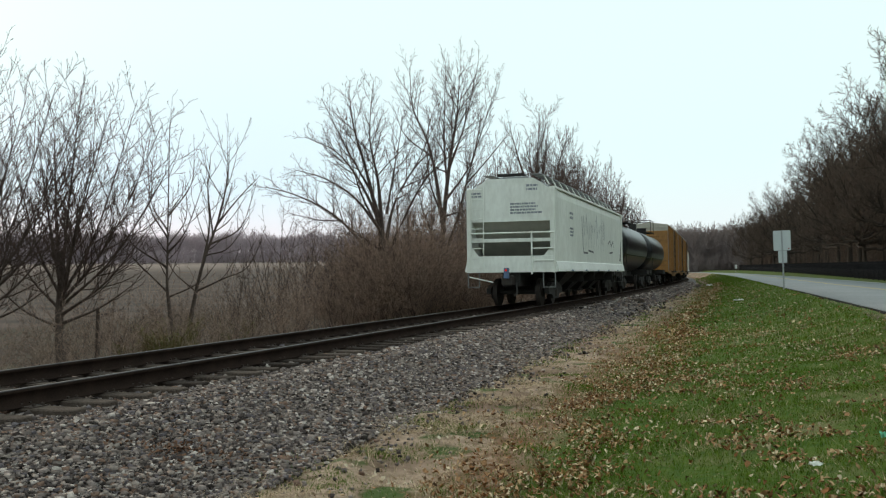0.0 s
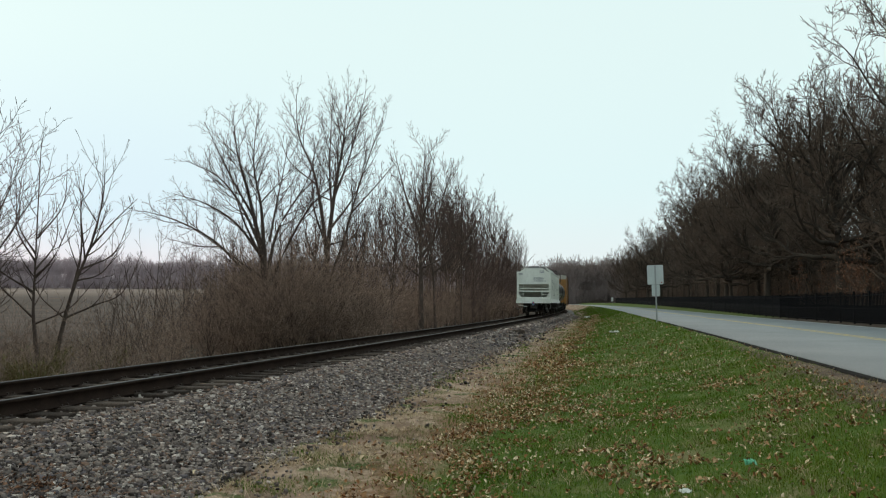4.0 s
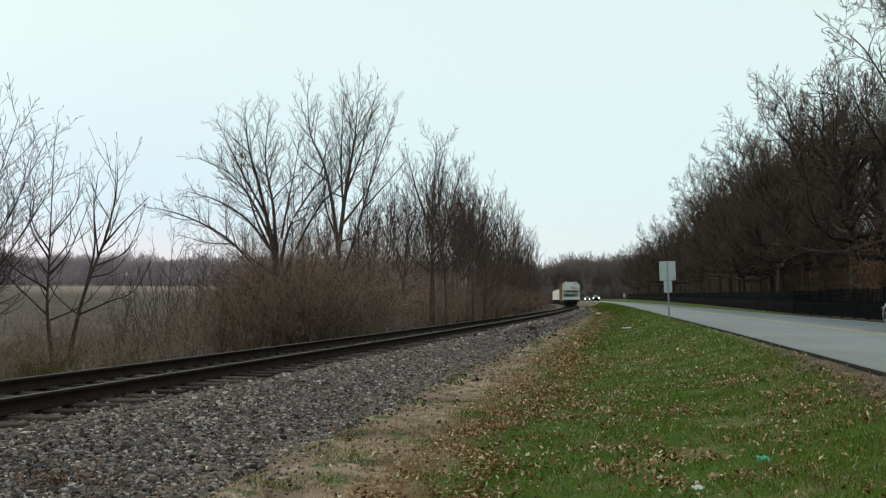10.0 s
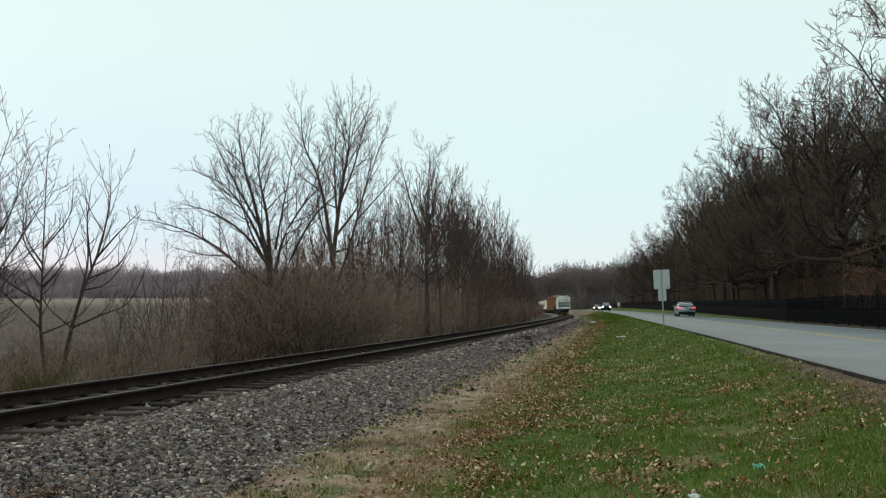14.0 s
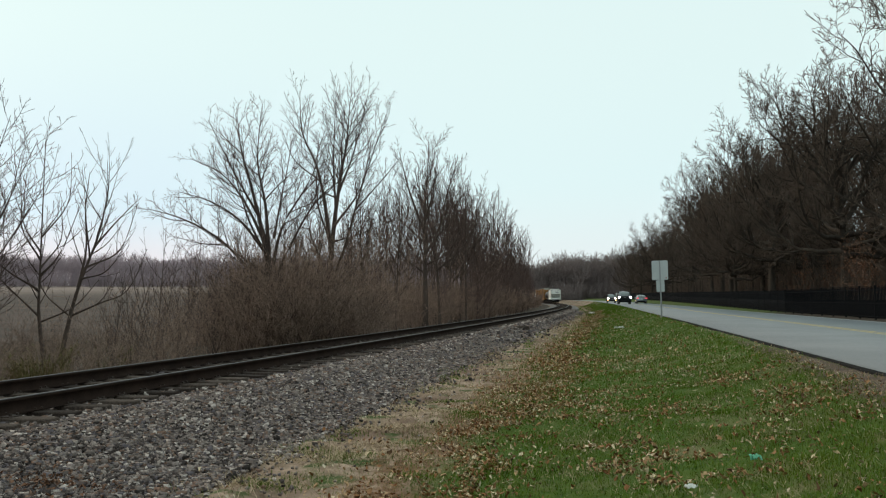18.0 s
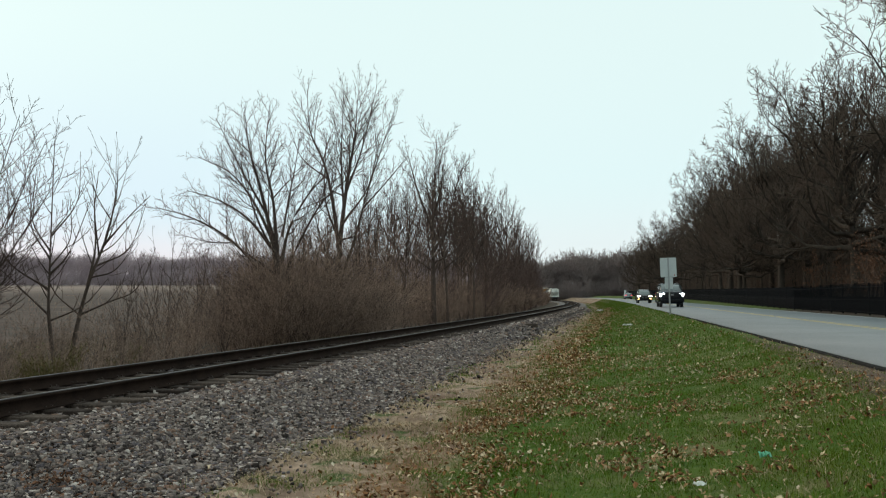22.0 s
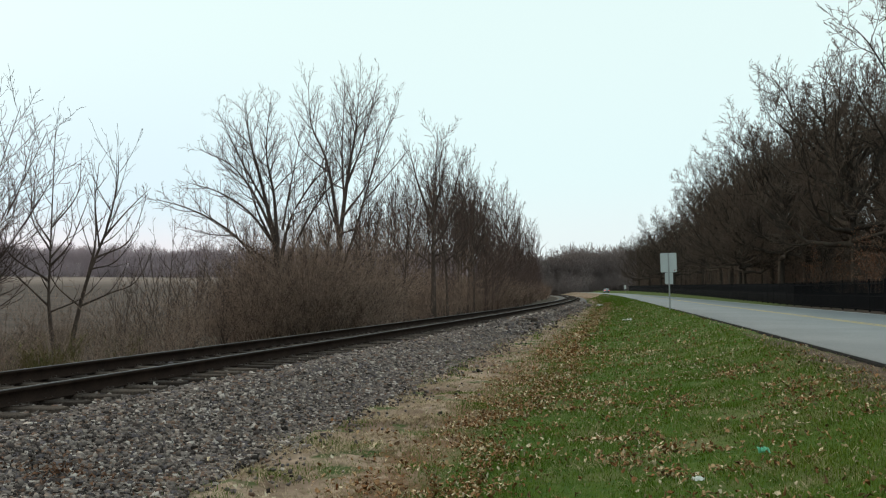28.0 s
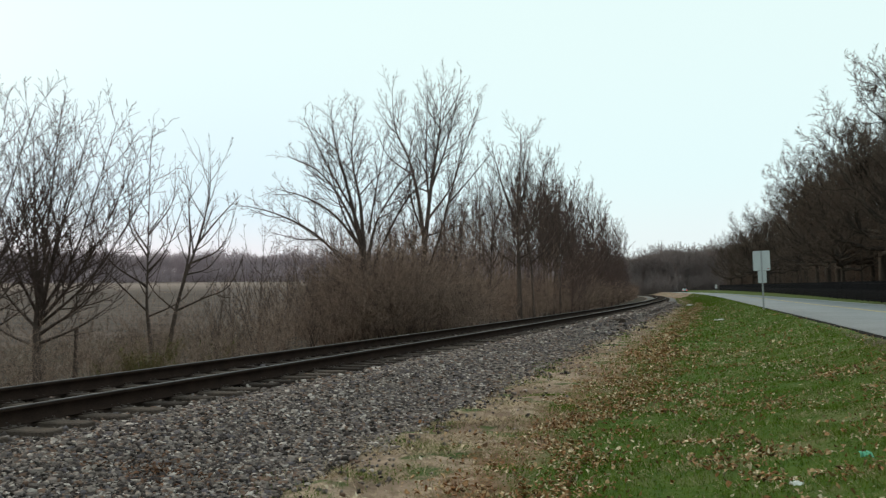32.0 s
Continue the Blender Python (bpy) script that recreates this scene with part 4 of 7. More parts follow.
# the tall one with upright leaders, and slimmer ones beside it
TALLC = [V_(2.9, 42, 0.36, 0.6, 2.1, 8, up=0.09, wild=0.06, lift=0.12, lo=0.14), V_(5.4, 42, 0.42, 0.3, 1.0, 5, up=0.07, wild=0.07), V_(6.4, 40, 0.5, 0.15, 0.45, 2, up=0.06, wild=0.06)]
bare_tree("bare_tree", "tall leafless tree with several upright leaders", from_eye(-6.45, 45) @ Matrix.Scale(0.975, 4), ROW, BARK, TWIG, 31,
          [limb(way((-0.1, 0, -0.2), (-0.05, 0, 2.5), (0.1, 0, 5.3), (0.5, 0, 8.6), (0.85, 0, 10.6), (1.0, 0, 12.7)), 0.27, 0.012, 0.52),
           limb(way((0.1, 0, 4.6), (-0.3, 0.2, 7.4), (-0.75, 0.3, 9.4), (-1.5, 0.4, 11.1), (-1.65, 0.4, 13.3)), 0.14, 0.012, 0.4), limb(way((0.05, 0, 3.2), (0.8, -0.2, 5.2), (1.65, -0.4, 8.2), (2.9, -0.5, 11.9)), 0.13, 0.012, 0.3),
           limb(way((0.45, 0, 8.0), (1.2, 0.4, 10.2), (1.95, 0.6, 13.5)), 0.08, 0.012), limb(way((0.3, 0, 7.0), (0.1, 0.6, 9.6), (0.2, 0.8, 13.4)), 0.08, 0.012), limb(way((0.15, 0, 5.4), (1.7, 0.2, 5.9), (3.9, 0.3, 6.9)), 0.06, 0.01),
           limb(way((-0.6, 0.3, 8.6), (-1.9, 0.2, 9.7), (-2.5, 0.2, 11.2)), 0.05, 0.01), limb(way((0.2, 0, 6.2), (1.4, 1.2, 8.2), (2.0, 1.6, 10.6)), 0.08, 0.012), limb(way((0.1, 0, 5.2), (-0.5, -1.2, 7.4), (-0.4, -1.7, 10.2)), 0.08, 0.012),
           limb(way((1.3, -0.3, 7.0), (2.6, -0.6, 8.4), (3.6, -0.7, 9.6)), 0.05, 0.01), limb(way((0.4, 0, 7.6), (-0.3, -0.4, 8.2), (1.9, -0.9, 9.8)), 0.05, 0.01), limb(way((0.0, 0, 3.6), (-1.0, 0.6, 5.6), (-1.4, 0.9, 7.6)), 0.06, 0.01)], TALLC, 0.006)


def straight(seed, h, spread, n, lean=0.0, bare_to=0.3, r=0.13, rise=0.5):
    """Limbs of a tall hedgerow tree: one or two leaders, with limbs all round that swing out and turn up."""
    g = random.Random(seed)
    out = [limb(way((0, 0, -0.2), (lean * 0.3, 0, h * 0.35), (lean, 0, h * 0.7), (lean * 1.1, 0, h)), r, 0.012, 0.5)]
    for k in range(n):
        f = (k + 0.5) / n
        z = h * (bare_to + (0.72 - bare_to) * f)
        a = 2.4 * k + g.uniform(-0.5, 0.5)
        q = spread * (1 - 0.5 * f) * g.uniform(0.7, 1.2)
        up = (h * g.uniform(0.86, 1.0) - z) * (0.55 + rise * f)
        x0 = lean * min(z / (h * 0.7), 1)
        out.append(limb(way((x0, 0, z), (x0 + q * 0.6 * math.cos(a), q * 0.6 * math.sin(a), z + up * 0.42), (x0 + q * math.cos(a), q * math.sin(a), z + up)), r * (0.62 - 0.25 * f), 0.01, 0.2))
    return out


bare_tree("bare_tree", "leafless tree with a forked trunk at the edge of the thicket", from_eye(-0.45, 62) @ Matrix.Scale(0.95, 4), ROW, BARK, TWIG, 36,
          [limb(way((0, 0, -0.2), (0, 0, 5.0), (0, 0, 8.6), (0.3, 0, 13.6)), 0.28, 0.012, 0.45), limb(way((0, 0, 7.2), (-1.0, 0.2, 9.8), (-1.5, 0.3, 11.6), (-1.9, 0.3, 13.2)), 0.13, 0.012, 0.25), limb(way((0, 0, 5.6), (1.0, 0.3, 7.4), (1.7, 0.4, 10.4), (2.4, 0.4, 12.3)), 0.13, 0.012, 0.25),
           limb(way((0, 0, 4.2), (-1.8, 0.2, 5.8), (-2.6, 0.3, 8.4)), 0.09, 0.012), limb(way((0, 0, 4.8), (1.7, -0.4, 5.8), (2.9, -0.5, 8.0)), 0.09, 0.012), limb(way((0, 0, 8.0), (0.6, -1.2, 10.2), (0.9, -1.4, 12.6)), 0.08, 0.012), limb(way((0, 0, 8.4), (-0.4, 1.2, 10.4), (-0.5, 1.5, 12.4)), 0.08, 0.012),
           limb(way((0, 0, 5.0), (0.2, 1.8, 6.8), (0.2, 2.3, 9.4)), 0.08, 0.012), limb(way((0, 0, 5.0), (-0.4, -1.8, 6.8), (-0.2, -2.3, 9.2)), 0.08, 0.012), limb(way((0, 0, 6.4), (-1.6, -0.5, 8.0), (-2.6, -0.6, 10.4)), 0.07, 0.012)], TALLC, 0.0078)
for sd, az, d, h, sp in ((33, -4.35, 52, 8.6, 1.7), (34, -8.6, 47, 6.6, 1.9), (35, -2.3, 58, 9.6, 2.0), (37, -7.4, 52, 7.0, 1.6), (38, -5.2, 54, 7.4, 1.8), (39, -3.2, 66, 9.8, 2.2)):
    bare_tree("bare_tree", "slim leafless tree standing in the thicket", from_eye(az, d, sd * 40), ROW, BARK, TWIG, sd, straight(sd, h, sp, 9, 0.3, 0.22, 0.10), TALLC, 0.0072)

# hedgerow trees that repeat on along the curve
HEDGEC = [V_(1.9, 38, 0.36, 0.7, 2.4, 6, up=0.08, wild=0.06, lift=0.12, lo=0.14), V_(3.0, 38, 0.44, 0.4, 1.2, 4, up=0.07, wild=0.07), V_(3.2, 36, 0.5, 0.2, 0.6, 2, up=0.06, wild=0.06)]
hedge_trees, light_trees = [], []
for k, (s, p, h) in enumerate([(68, -6.6, 12.6), (75, -9.0, 13.4), (83, -7.0, 12.6), (90, -9.5, 13.6)]):
    hedge_trees.append(bare_tree("bare_tree", "tall leafless hedgerow tree with rising limbs and a twiggy crown", at_track(s, p, 40 * k), ROW, BARK, TWIG, 40 + k, straight(40 + k, h, 2.8, 11, 0.4 * (k - 1.5), 0.33, 0.13), HEDGEC, 0.0095))
for k in range(3):
    light_trees.append(bare_tree("bare_tree", "leafless tree in the wood along the railway", at_track(98 + 9 * k, -8 - 2 * k, 40 * k), ROW, BARK, TWIG, 50 + k, straight(50 + k, 14, 3.0, 11, 0.3, 0.28, 0.13),
                                 [V_(1.5, 38, 0.36, 0.8, 2.6, 5, up=0.08, wild=0.06, lift=0.12, lo=0.14), V_(2.2, 38, 0.46, 0.5, 1.4, 3, up=0.07, wild=0.07), V_(2.2, 36, 0.5, 0.3, 0.8, 1, up=0.06)], 0.014))
gh = random.Random(3)
s = 72
while s < 112:
    s += gh.uniform(9, 13)
    o = copy_thing(hedge_trees[gh.randrange(4)], at_track(s, gh.uniform(-18, -8.0), gh.uniform(0, 360)))
    o.scale = [float(np.interp(s, [60, 85, 112], [0.86, 1.04, 1.14])) * gh.uniform(0.85, 1.06)] * 3
s = 100
while s < 420:
    s += gh.uniform(3.6, 6.0) * (1 if s < 200 else 1.6)
    o = copy_thing(light_trees[gh.randrange(3)], at_track(s, gh.uniform(-26, -8.2), gh.uniform(0, 360)))
    o.scale = [float(np.interp(s, [90, 130, 250], [1.1, 1.24, 1.3])) * gh.uniform(0.85, 1.08)] * 3
# young growth, branched to the ground, that fills the flank of the wood
young = [bare_tree("bare_tree", "young leafless tree branched almost to the ground", at_track(92 + 6 * k, -7.2, 90 * k), ROW, TWIG, TWIG, 56 + k, straight(56 + k, 8.5, 2.0, 14, 0.2, 0.08, 0.07),
                   [V_(2.0, 40, 0.36, 0.6, 1.8, 5, up=0.08, wild=0.08, lift=0.1, lo=0.12), V_(2.6, 40, 0.46, 0.4, 1.0, 3, up=0.06, wild=0.08), V_(2.2, 36, 0.5, 0.25, 0.6, 1, up=0.05)], 0.012) for k in range(2)]
for k in range(38):
    o = copy_thing(young[k % 2], at_track(80 + 4.0 * k + gh.uniform(-2, 2), gh.uniform(-11.5, -6.6), gh.uniform(0, 360)))
    o.scale = [gh.uniform(0.6, 1.2) * (0.75 if k < 6 else 1.0)] * 3
# a second belt behind, seen between the stems
for k in range(28):
    s = 104 + k * 7
    o = copy_thing(light_trees[gh.randrange(3)], at_track(s + gh.uniform(-3, 3), gh.uniform(-46, -26), gh.uniform(0, 360)))
    o.scale = [gh.uniform(0.7, 0.95)] * 3

# ---- thicket ----
def bush(name, seed, stems, height, spread, label, n1=6, n2=5, n3=2, thin=0.009, lean=0.45):
    g = np.random.default_rng(seed)
    tr = []
    for k in range(stems):
        a = g.uniform(0, 6.28)
        r = g.uniform(0.0, spread * 0.5)
        tr.append(((r * math.cos(a), r * math.sin(a), 0), (lean * math.cos(a) + g.normal(0, 0.15), lean * math.sin(a) + g.normal(0, 0.15), 1), height * g.uniform(0.55, 1.1), thin * g.uniform(0.8, 1.6), -0.01, 0.08, 5))
    lv = grow(seed, tr, [L(n1, 0.15, 36, 0.5, 0.6, 0.05, 0.12, 3), L(n2, 0.1, 38, 0.5, 0.7, 0.03, 0.15, 2), L(n3, 0.1, 38, 0.55, 0.8, 0.02, 0.15, 1)])
    for lines, radii in lv:
        for k in radii:
            radii[k] = [np.maximum(r, 0.0036) for r in radii[k]]
    b = root(name, label, "bush", "thicket along the railway")
    v, f = tree_mesh(lv, 0, 1, (4,))
    raw("stem_clump", v, f, BRUSH, b)
    v, f = tree_mesh(lv, 1, 9, (3, 3, 3, 3))
    raw("crown", v, f, BRUSH, b)
    return b


bushes = [bush("bush", 60 + k, 10, 2.3 + 0.5 * (k % 3), 1.6, "tangled leafless brown bush beside the railway") for k in range(5)]
saps = [bush("sapling", 70 + k, 3, 4.2 + 0.8 * k, 0.7, "thin leafless sapling in the thicket", n1=10, n2=5, n3=3, thin=0.013, lean=0.2) for k in range(3)]
first = set()


def drop(kinds, k, m, sc):
    src = kinds[k]
    if src.name not in first:
        first.add(src.name)
        src.matrix_basis = m
        o = src
    else:
        o = copy_thing(src, m)
    o.scale = [sc] * 3
    return o


far_bushes = []
s = 4
while s < 330:
    s += gh.uniform(0.8, 1.6) * (0.36 if s < 26 else 0.7 if s < 58 else 0.36 if s < 112 else 0.7 if s < 180 else 1.6)
    wide = gh.uniform(-14, -4.6) if s < 26 else gh.uniform(-15, -5.6) if s < 80 else gh.uniform(-15, -7.6)
    if s > 112:
        far_bushes.append((at_track(s, wide, gh.uniform(0, 360), 0.1), gh.uniform(1.0, 1.5)))
        continue
    m = at_track(s, wide, gh.uniform(0, 360), 0.1)
    low = 0.62 if math.degrees(math.atan2(m.translation.x, m.translation.y)) < -13 else 1.0
    drop(bushes, gh.randrange(5), m, low * (gh.uniform(0.5, 0.95) if s < 26 else gh.uniform(0.8, 1.25) if s < 60 else gh.uniform(1.0, 1.55)))
    if gh.random() < (0.0 if s < 30 else 0.10 if s < 100 else 0.35):
        drop(saps, gh.randrange(3), at_track(s + gh.uniform(-2, 2), gh.uniform(-18, -7.0 if s < 80 else -8.5), gh.uniform(0, 360), 0.1), gh.uniform(0.75, 1.5))
# the dense mound of brush under the broad trees
for k in range(110):
    az_ = gh.uniform(-13.0, -4.0)
    m = from_eye(az_, gh.uniform(33, 43), gh.uniform(0, 360), 0.1)
    drop(bushes, gh.randrange(5), m, gh.uniform(0.8, 1.15) * float(np.interp(az_, [-13, -11, -7.5, -4.5], [0.8, 1.3, 1.3, 0.85])))
for k in range(34):
    m = from_eye(gh.uniform(-13.0, -3.0), gh.uniform(36, 58), gh.uniform(0, 360), 0.1)
    drop(saps, gh.randrange(3), m, gh.uniform(0.55, 1.1))
for k in range(18):
    m = from_eye(gh.uniform(-30, -16), gh.uniform(16, 27), gh.uniform(0, 360), 0.1)
    drop(bushes, gh.randrange(5), m, gh.uniform(0.35, 0.7))
for k in range(16):
    m = from_eye(gh.uniform(-30, -13), gh.uniform(20, 30), gh.uniform(0, 360), 0.1)
    drop(saps, gh.randrange(3), m, gh.uniform(0.3, 0.55))

# yellow-green weeds standing at the foot of the slim trees
WEED = mat("weed_stem", (0.10, 0.098, 0.034), (0.15, 0.095, 0.05), 0.9, bump=0, island=1.0, spread=0.5, spec=0.1)


def weed_clump(seed):
    g = np.random.default_rng(seed)
    b = root("weed_clump", "clump of yellow-green weeds among the brush", "weeds", "weeds by the railway")
    lines = []
    for k in range(70):
        a, r, h = g.uniform(0, 6.28), 0.55 * g.uniform(0, 1) ** 0.7, g.uniform(0.3, 0.95)
        foot, out = np.array([r * math.cos(a), r * math.sin(a), 0.0]), np.array([math.cos(a), math.sin(a), 0.0]) * g.uniform(0.1, 0.6) * h
        lines.append(way(foot, foot + out * 0.35 + [0, 0, h * 0.65], foot + out + [g.normal(0, 0.05), g.normal(0, 0.05), h], n=4))
    v, f = tubes(lines, [np.array([0.009, 0.008, 0.006, 0.005, 0.003])] * len(lines), 3)
    raw("stem_clump", v, f, WEED, b)["kind"] = "stuff"
    leafv = np.array([[0, -0.5, 0], [0.22, 0, 0.06], [0, 0.5, 0], [-0.22, 0, 0.06]])
    ends = np.concatenate([q[2:] for q in lines]) + g.normal(0, 0.04, (3 * len(lines), 3))
    foliage = scatter("foliage", [leafv], [np.array([[0, 1, 2, 3]])], ends, np.stack([g.uniform(0, 6.28, len(ends)), g.uniform(-1.2, 1.2, len(ends))], -1), g.uniform(0.05, 0.10, len(ends)), WEED, b)
    foliage["kind"] = "stuff"
    return b


weeds = [weed_clump(401), weed_clump(402)]
for k in range(6):
    drop(weeds, k % 2, from_eye(gh.uniform(-25.5, -19.5), gh.uniform(16.5, 21), gh.uniform(0, 360), 0.05), gh.uniform(0.5, 0.95))

# ---- oaks behind the fence ----
OAKC = [V_(1.6, 46, 0.38, 1.5, 4.4, 8, up=0.055, wild=0.13, lift=0.14, lo=0.24, fall=0.55, thick=1.8), V_(3.0, 42, 0.44, 0.75, 2.0, 5, up=0.055, wild=0.11, lift=0.1, thick=1.2),
        V_(3.5, 38, 0.48, 0.45, 1.1, 2, up=0.06, wild=0.09), V_(4.0, 36, 0.5, 0.3, 0.65, 1, up=0.05)]
oaks = []
for k in range(3):
    g_ = random.Random(80 + k)
    lx, ly = g_.uniform(-0.8, 0.8), g_.uniform(-0.8, 0.8)
    lim = [limb(way((0, 0, -0.3), (lx * 0.3, ly * 0.3, 4.0), (lx, ly, 9.0), (lx * 1.6, ly * 1.4, 14.0), (lx * 2, ly, 18.5), n=16), 0.62, 0.03, 0.5, 0.25, k)]
    for j in range(22):
        f = j / 21
        a_ = j * 2.4 + k * 0.9 + g_.uniform(-0.4, 0.4)
        z_ = 4.8 + 7.9 * f
        r_ = (10.6 - 5.6 * f ** 1.3) * g_.uniform(0.78, 1.08)
        top = (8.4 + 13.2 * min(1, f * 1.9) ** 0.75) * g_.uniform(0.93, 1.0)
        x_, y_ = lx * z_ / 12, ly * z_ / 12
        sag = 0.18 if f < 0.35 else 0.42
        lim.append(limb(way((x_, y_, z_), (x_ + 0.5 * r_ * math.cos(a_), y_ + 0.5 * r_ * math.sin(a_), z_ + (top - z_) * sag), (x_ + r_ * math.cos(a_ + 0.2), y_ + r_ * math.sin(a_ + 0.2), top), n=16), 0.37 - 0.17 * f, 0.02, 0.3, 0.45, 200 + 20 * k + j))
    oaks.append(bare_tree("oak_tree", "massive leafless oak with crooked spreading limbs", None, "oaks behind the iron fence", OAKBARK, OAKTWIG, 80 + k, lim, OAKC, 0.0155))


def beside_road(y, q, turn=0.0, sink=0.2):
    x, yy, _ = on_road(y, q)
    return pose(float(x), float(yy), float(place_on(x, yy)[0][0]) - sink, 0, 0, turn)


oak_spots = [(83, 18.5, 0.97), (55, 19, 0.98), (110, 17.5, 0.95), (37, 20, 0.98), (134, 17, 0.9), (160, 20, 0.95), (184, 22, 0.95), (208, 22, 0.93), (234, 19, 0.9), (262, 19, 0.78), (290, 19, 0.78), (320, 19, 0.78),
             (147, 24, 0.92), (125, 24, 1.0), (141, 29, 1.02), (122, 36, 1.0), (148, 32, 1.0), (118, 44, 0.95), (122, 15.5, 0.66), (97, 25, 0.95), (69, 28, 0.9), (92, 33, 0.95)]
for k, (y, q, sc) in enumerate(oak_spots):
    m = beside_road(y, q, 77 * k)
    if k < 3:
        oaks[k].matrix_basis = m
        o = oaks[k]
    else:
        o = copy_thing(oaks[k % 3], m)
    o.scale = [sc] * 3
go = random.Random(9)
wood = []
for k in range(3):
    wood.append(bare_tree("woodland_tree", "slender leafless woodland tree", None, "woodland behind the oaks", OAKBARK, OAKTWIG, 90 + k, straight(90 + k, 19.5, 4.2, 15, 0.5, 0.34, 0.26),
                          [V_(1.3, 44, 0.36, 1.0, 3.0, 5, up=0.06, wild=0.1, lift=0.12, lo=0.14), V_(2.0, 42, 0.46, 0.6, 1.6, 3, up=0.05, wild=0.1), V_(2.4, 40, 0.5, 0.3, 0.9, 1, up=0.05)], 0.016))
used = 0
for y in np.arange(36, 330, 5.0):
    for q0 in (27, 38, 52):
        yy, q = y + go.uniform(-3, 3), q0 + go.uniform(-5, 6)
        m = beside_road(yy, q, go.uniform(0, 360))
        if used < 3:
            wood[used].matrix_basis = m
            o = wood[used]
        else:
            o = copy_thing(wood[go.randrange(3)], m)
        used += 1
        side_on = math.degrees(math.atan2(m.translation.x, m.translation.y))
        o.scale = [float(np.interp(side_on, [18.5, 20.5], [0.92, 0.68])) * go.uniform(0.85, 1.12)] * 3

# young beeches that keep their dry brown leaves
def leafy_sapling(seed, h):
    b = make_tree("beech_sapling", "young beech holding dry orange-brown leaves", seed, [((0, 0, 0), (0.03, 0, 1), h, 0.05, 0.01, 0.04, 6)],
                  [L(16, 0.15, 62, 0.42, 0.4, 0.02, 0.08, 4, 0.5), L(7, 0.12, 42, 0.45, 0.5, 0.0, 0.1, 2, 0.4)], OAKBARK, OAKTWIG, None, "young beeches in the wood", split=1, sides=(5, 4, 3), min_r=0.006, tall=h)
    g = np.random.default_rng(seed)
    lv = grow(seed, [((0, 0, 0), (0.03, 0, 1), h, 0.05, 0.01, 0.04, 6)], [L(16, 0.15, 62, 0.42, 0.4, 0.02, 0.08, 4, 0.5), L(7, 0.12, 42, 0.45, 0.5, 0.0, 0.1, 2, 0.4)])
    ends = np.concatenate([np.array(x).reshape(-1, 3) for x in lv[2][0].values()])
    ends = np.repeat(ends, 2, 0) + g.normal(0, 0.12, (len(ends) * 2, 3))
    leafv = np.array([[0, -0.5, 0], [0.32, 0, 0.08], [0, 0.5, 0], [-0.32, 0, 0.08]])
    o = scatter("foliage", [leafv], [np.array([[0, 1, 2, 3]])], ends * h / max(lv[0][0][6][0][:, 2].max(), 1), np.stack([g.uniform(0, 6.28, len(ends)), g.uniform(-1.2, 1.2, len(ends))], -1), g.uniform(0.10, 0.17, len(ends)), DRYLEAF, b)
    o["kind"] = "stuff"
    return b


beech = leafy_sapling(301, 4.5)
beech.matrix_basis = beside_road(62, 19, 10)
for y, q, sc in ((56, 15, 0.9), (64, 14, 1.0), (51, 14.5, 0.8), (69, 16, 0.9), (84, 15, 0.9), (46, 16, 1.0), (52, 22, 1.0), (70, 21, 0.9), (80, 18.5, 1.1), (44, 26, 1.2), (58, 27, 1.3), (90, 23, 1.0), (48, 20, 0.8), (100, 22, 1.1), (75, 26, 1.2)):
    copy_thing(beech, beside_road(y, q, y * 31)).scale = [sc] * 3


# ---- far woods: masses of small leafless trees with brush under them ----
def far_tree(seed, h, r):
    st = [((0, 0, 0), (0.02, 0, 1), h * 0.3, h * 0.014)] + [((0, 0, h * (0.16 + 0.05 * k)), (math.cos(2.4 * k + seed), math.sin(2.4 * k + seed), 1.5), h * 0.2, h * 0.008) for k in range(4)]
    lv = fork(seed, st, 5, ratio=0.78, angle=28, up=0.06, wild=0.08, three=0.3, side=0.2)
    top = max(q[:, 2].max() for lines, _ in lv for k in lines for q in lines[k])
    for lines, radii in lv:
        for k in radii:
            radii[k] = [np.maximum(q, r)[[0, -1]] for q in radii[k]]
            lines[k] = [q[[0, -1]] * h / top for q in lines[k]]
    return tree_mesh(lv, 0, 9, (3, 3, 3))


def far_brush(seed, h, r):
    g = np.random.default_rng(seed)
    tr = [((g.normal(0, 1.6), g.normal(0, 1.6), 0), (g.normal(0, 0.35), g.normal(0, 0.35), 1), h * g.uniform(0.5, 1.1), r, 0.0, 0.08, 2) for _ in range(14)]
    lv = grow(seed, tr, [L(6, 0.1, 36, 0.5, 0.8, 0.03, 0.1, 1)])
    for lines, radii in lv:
        for k in radii:
            radii[k] = [np.maximum(q, r) for q in radii[k]]
    return tree_mesh(lv, 0, 9, (3, 3))


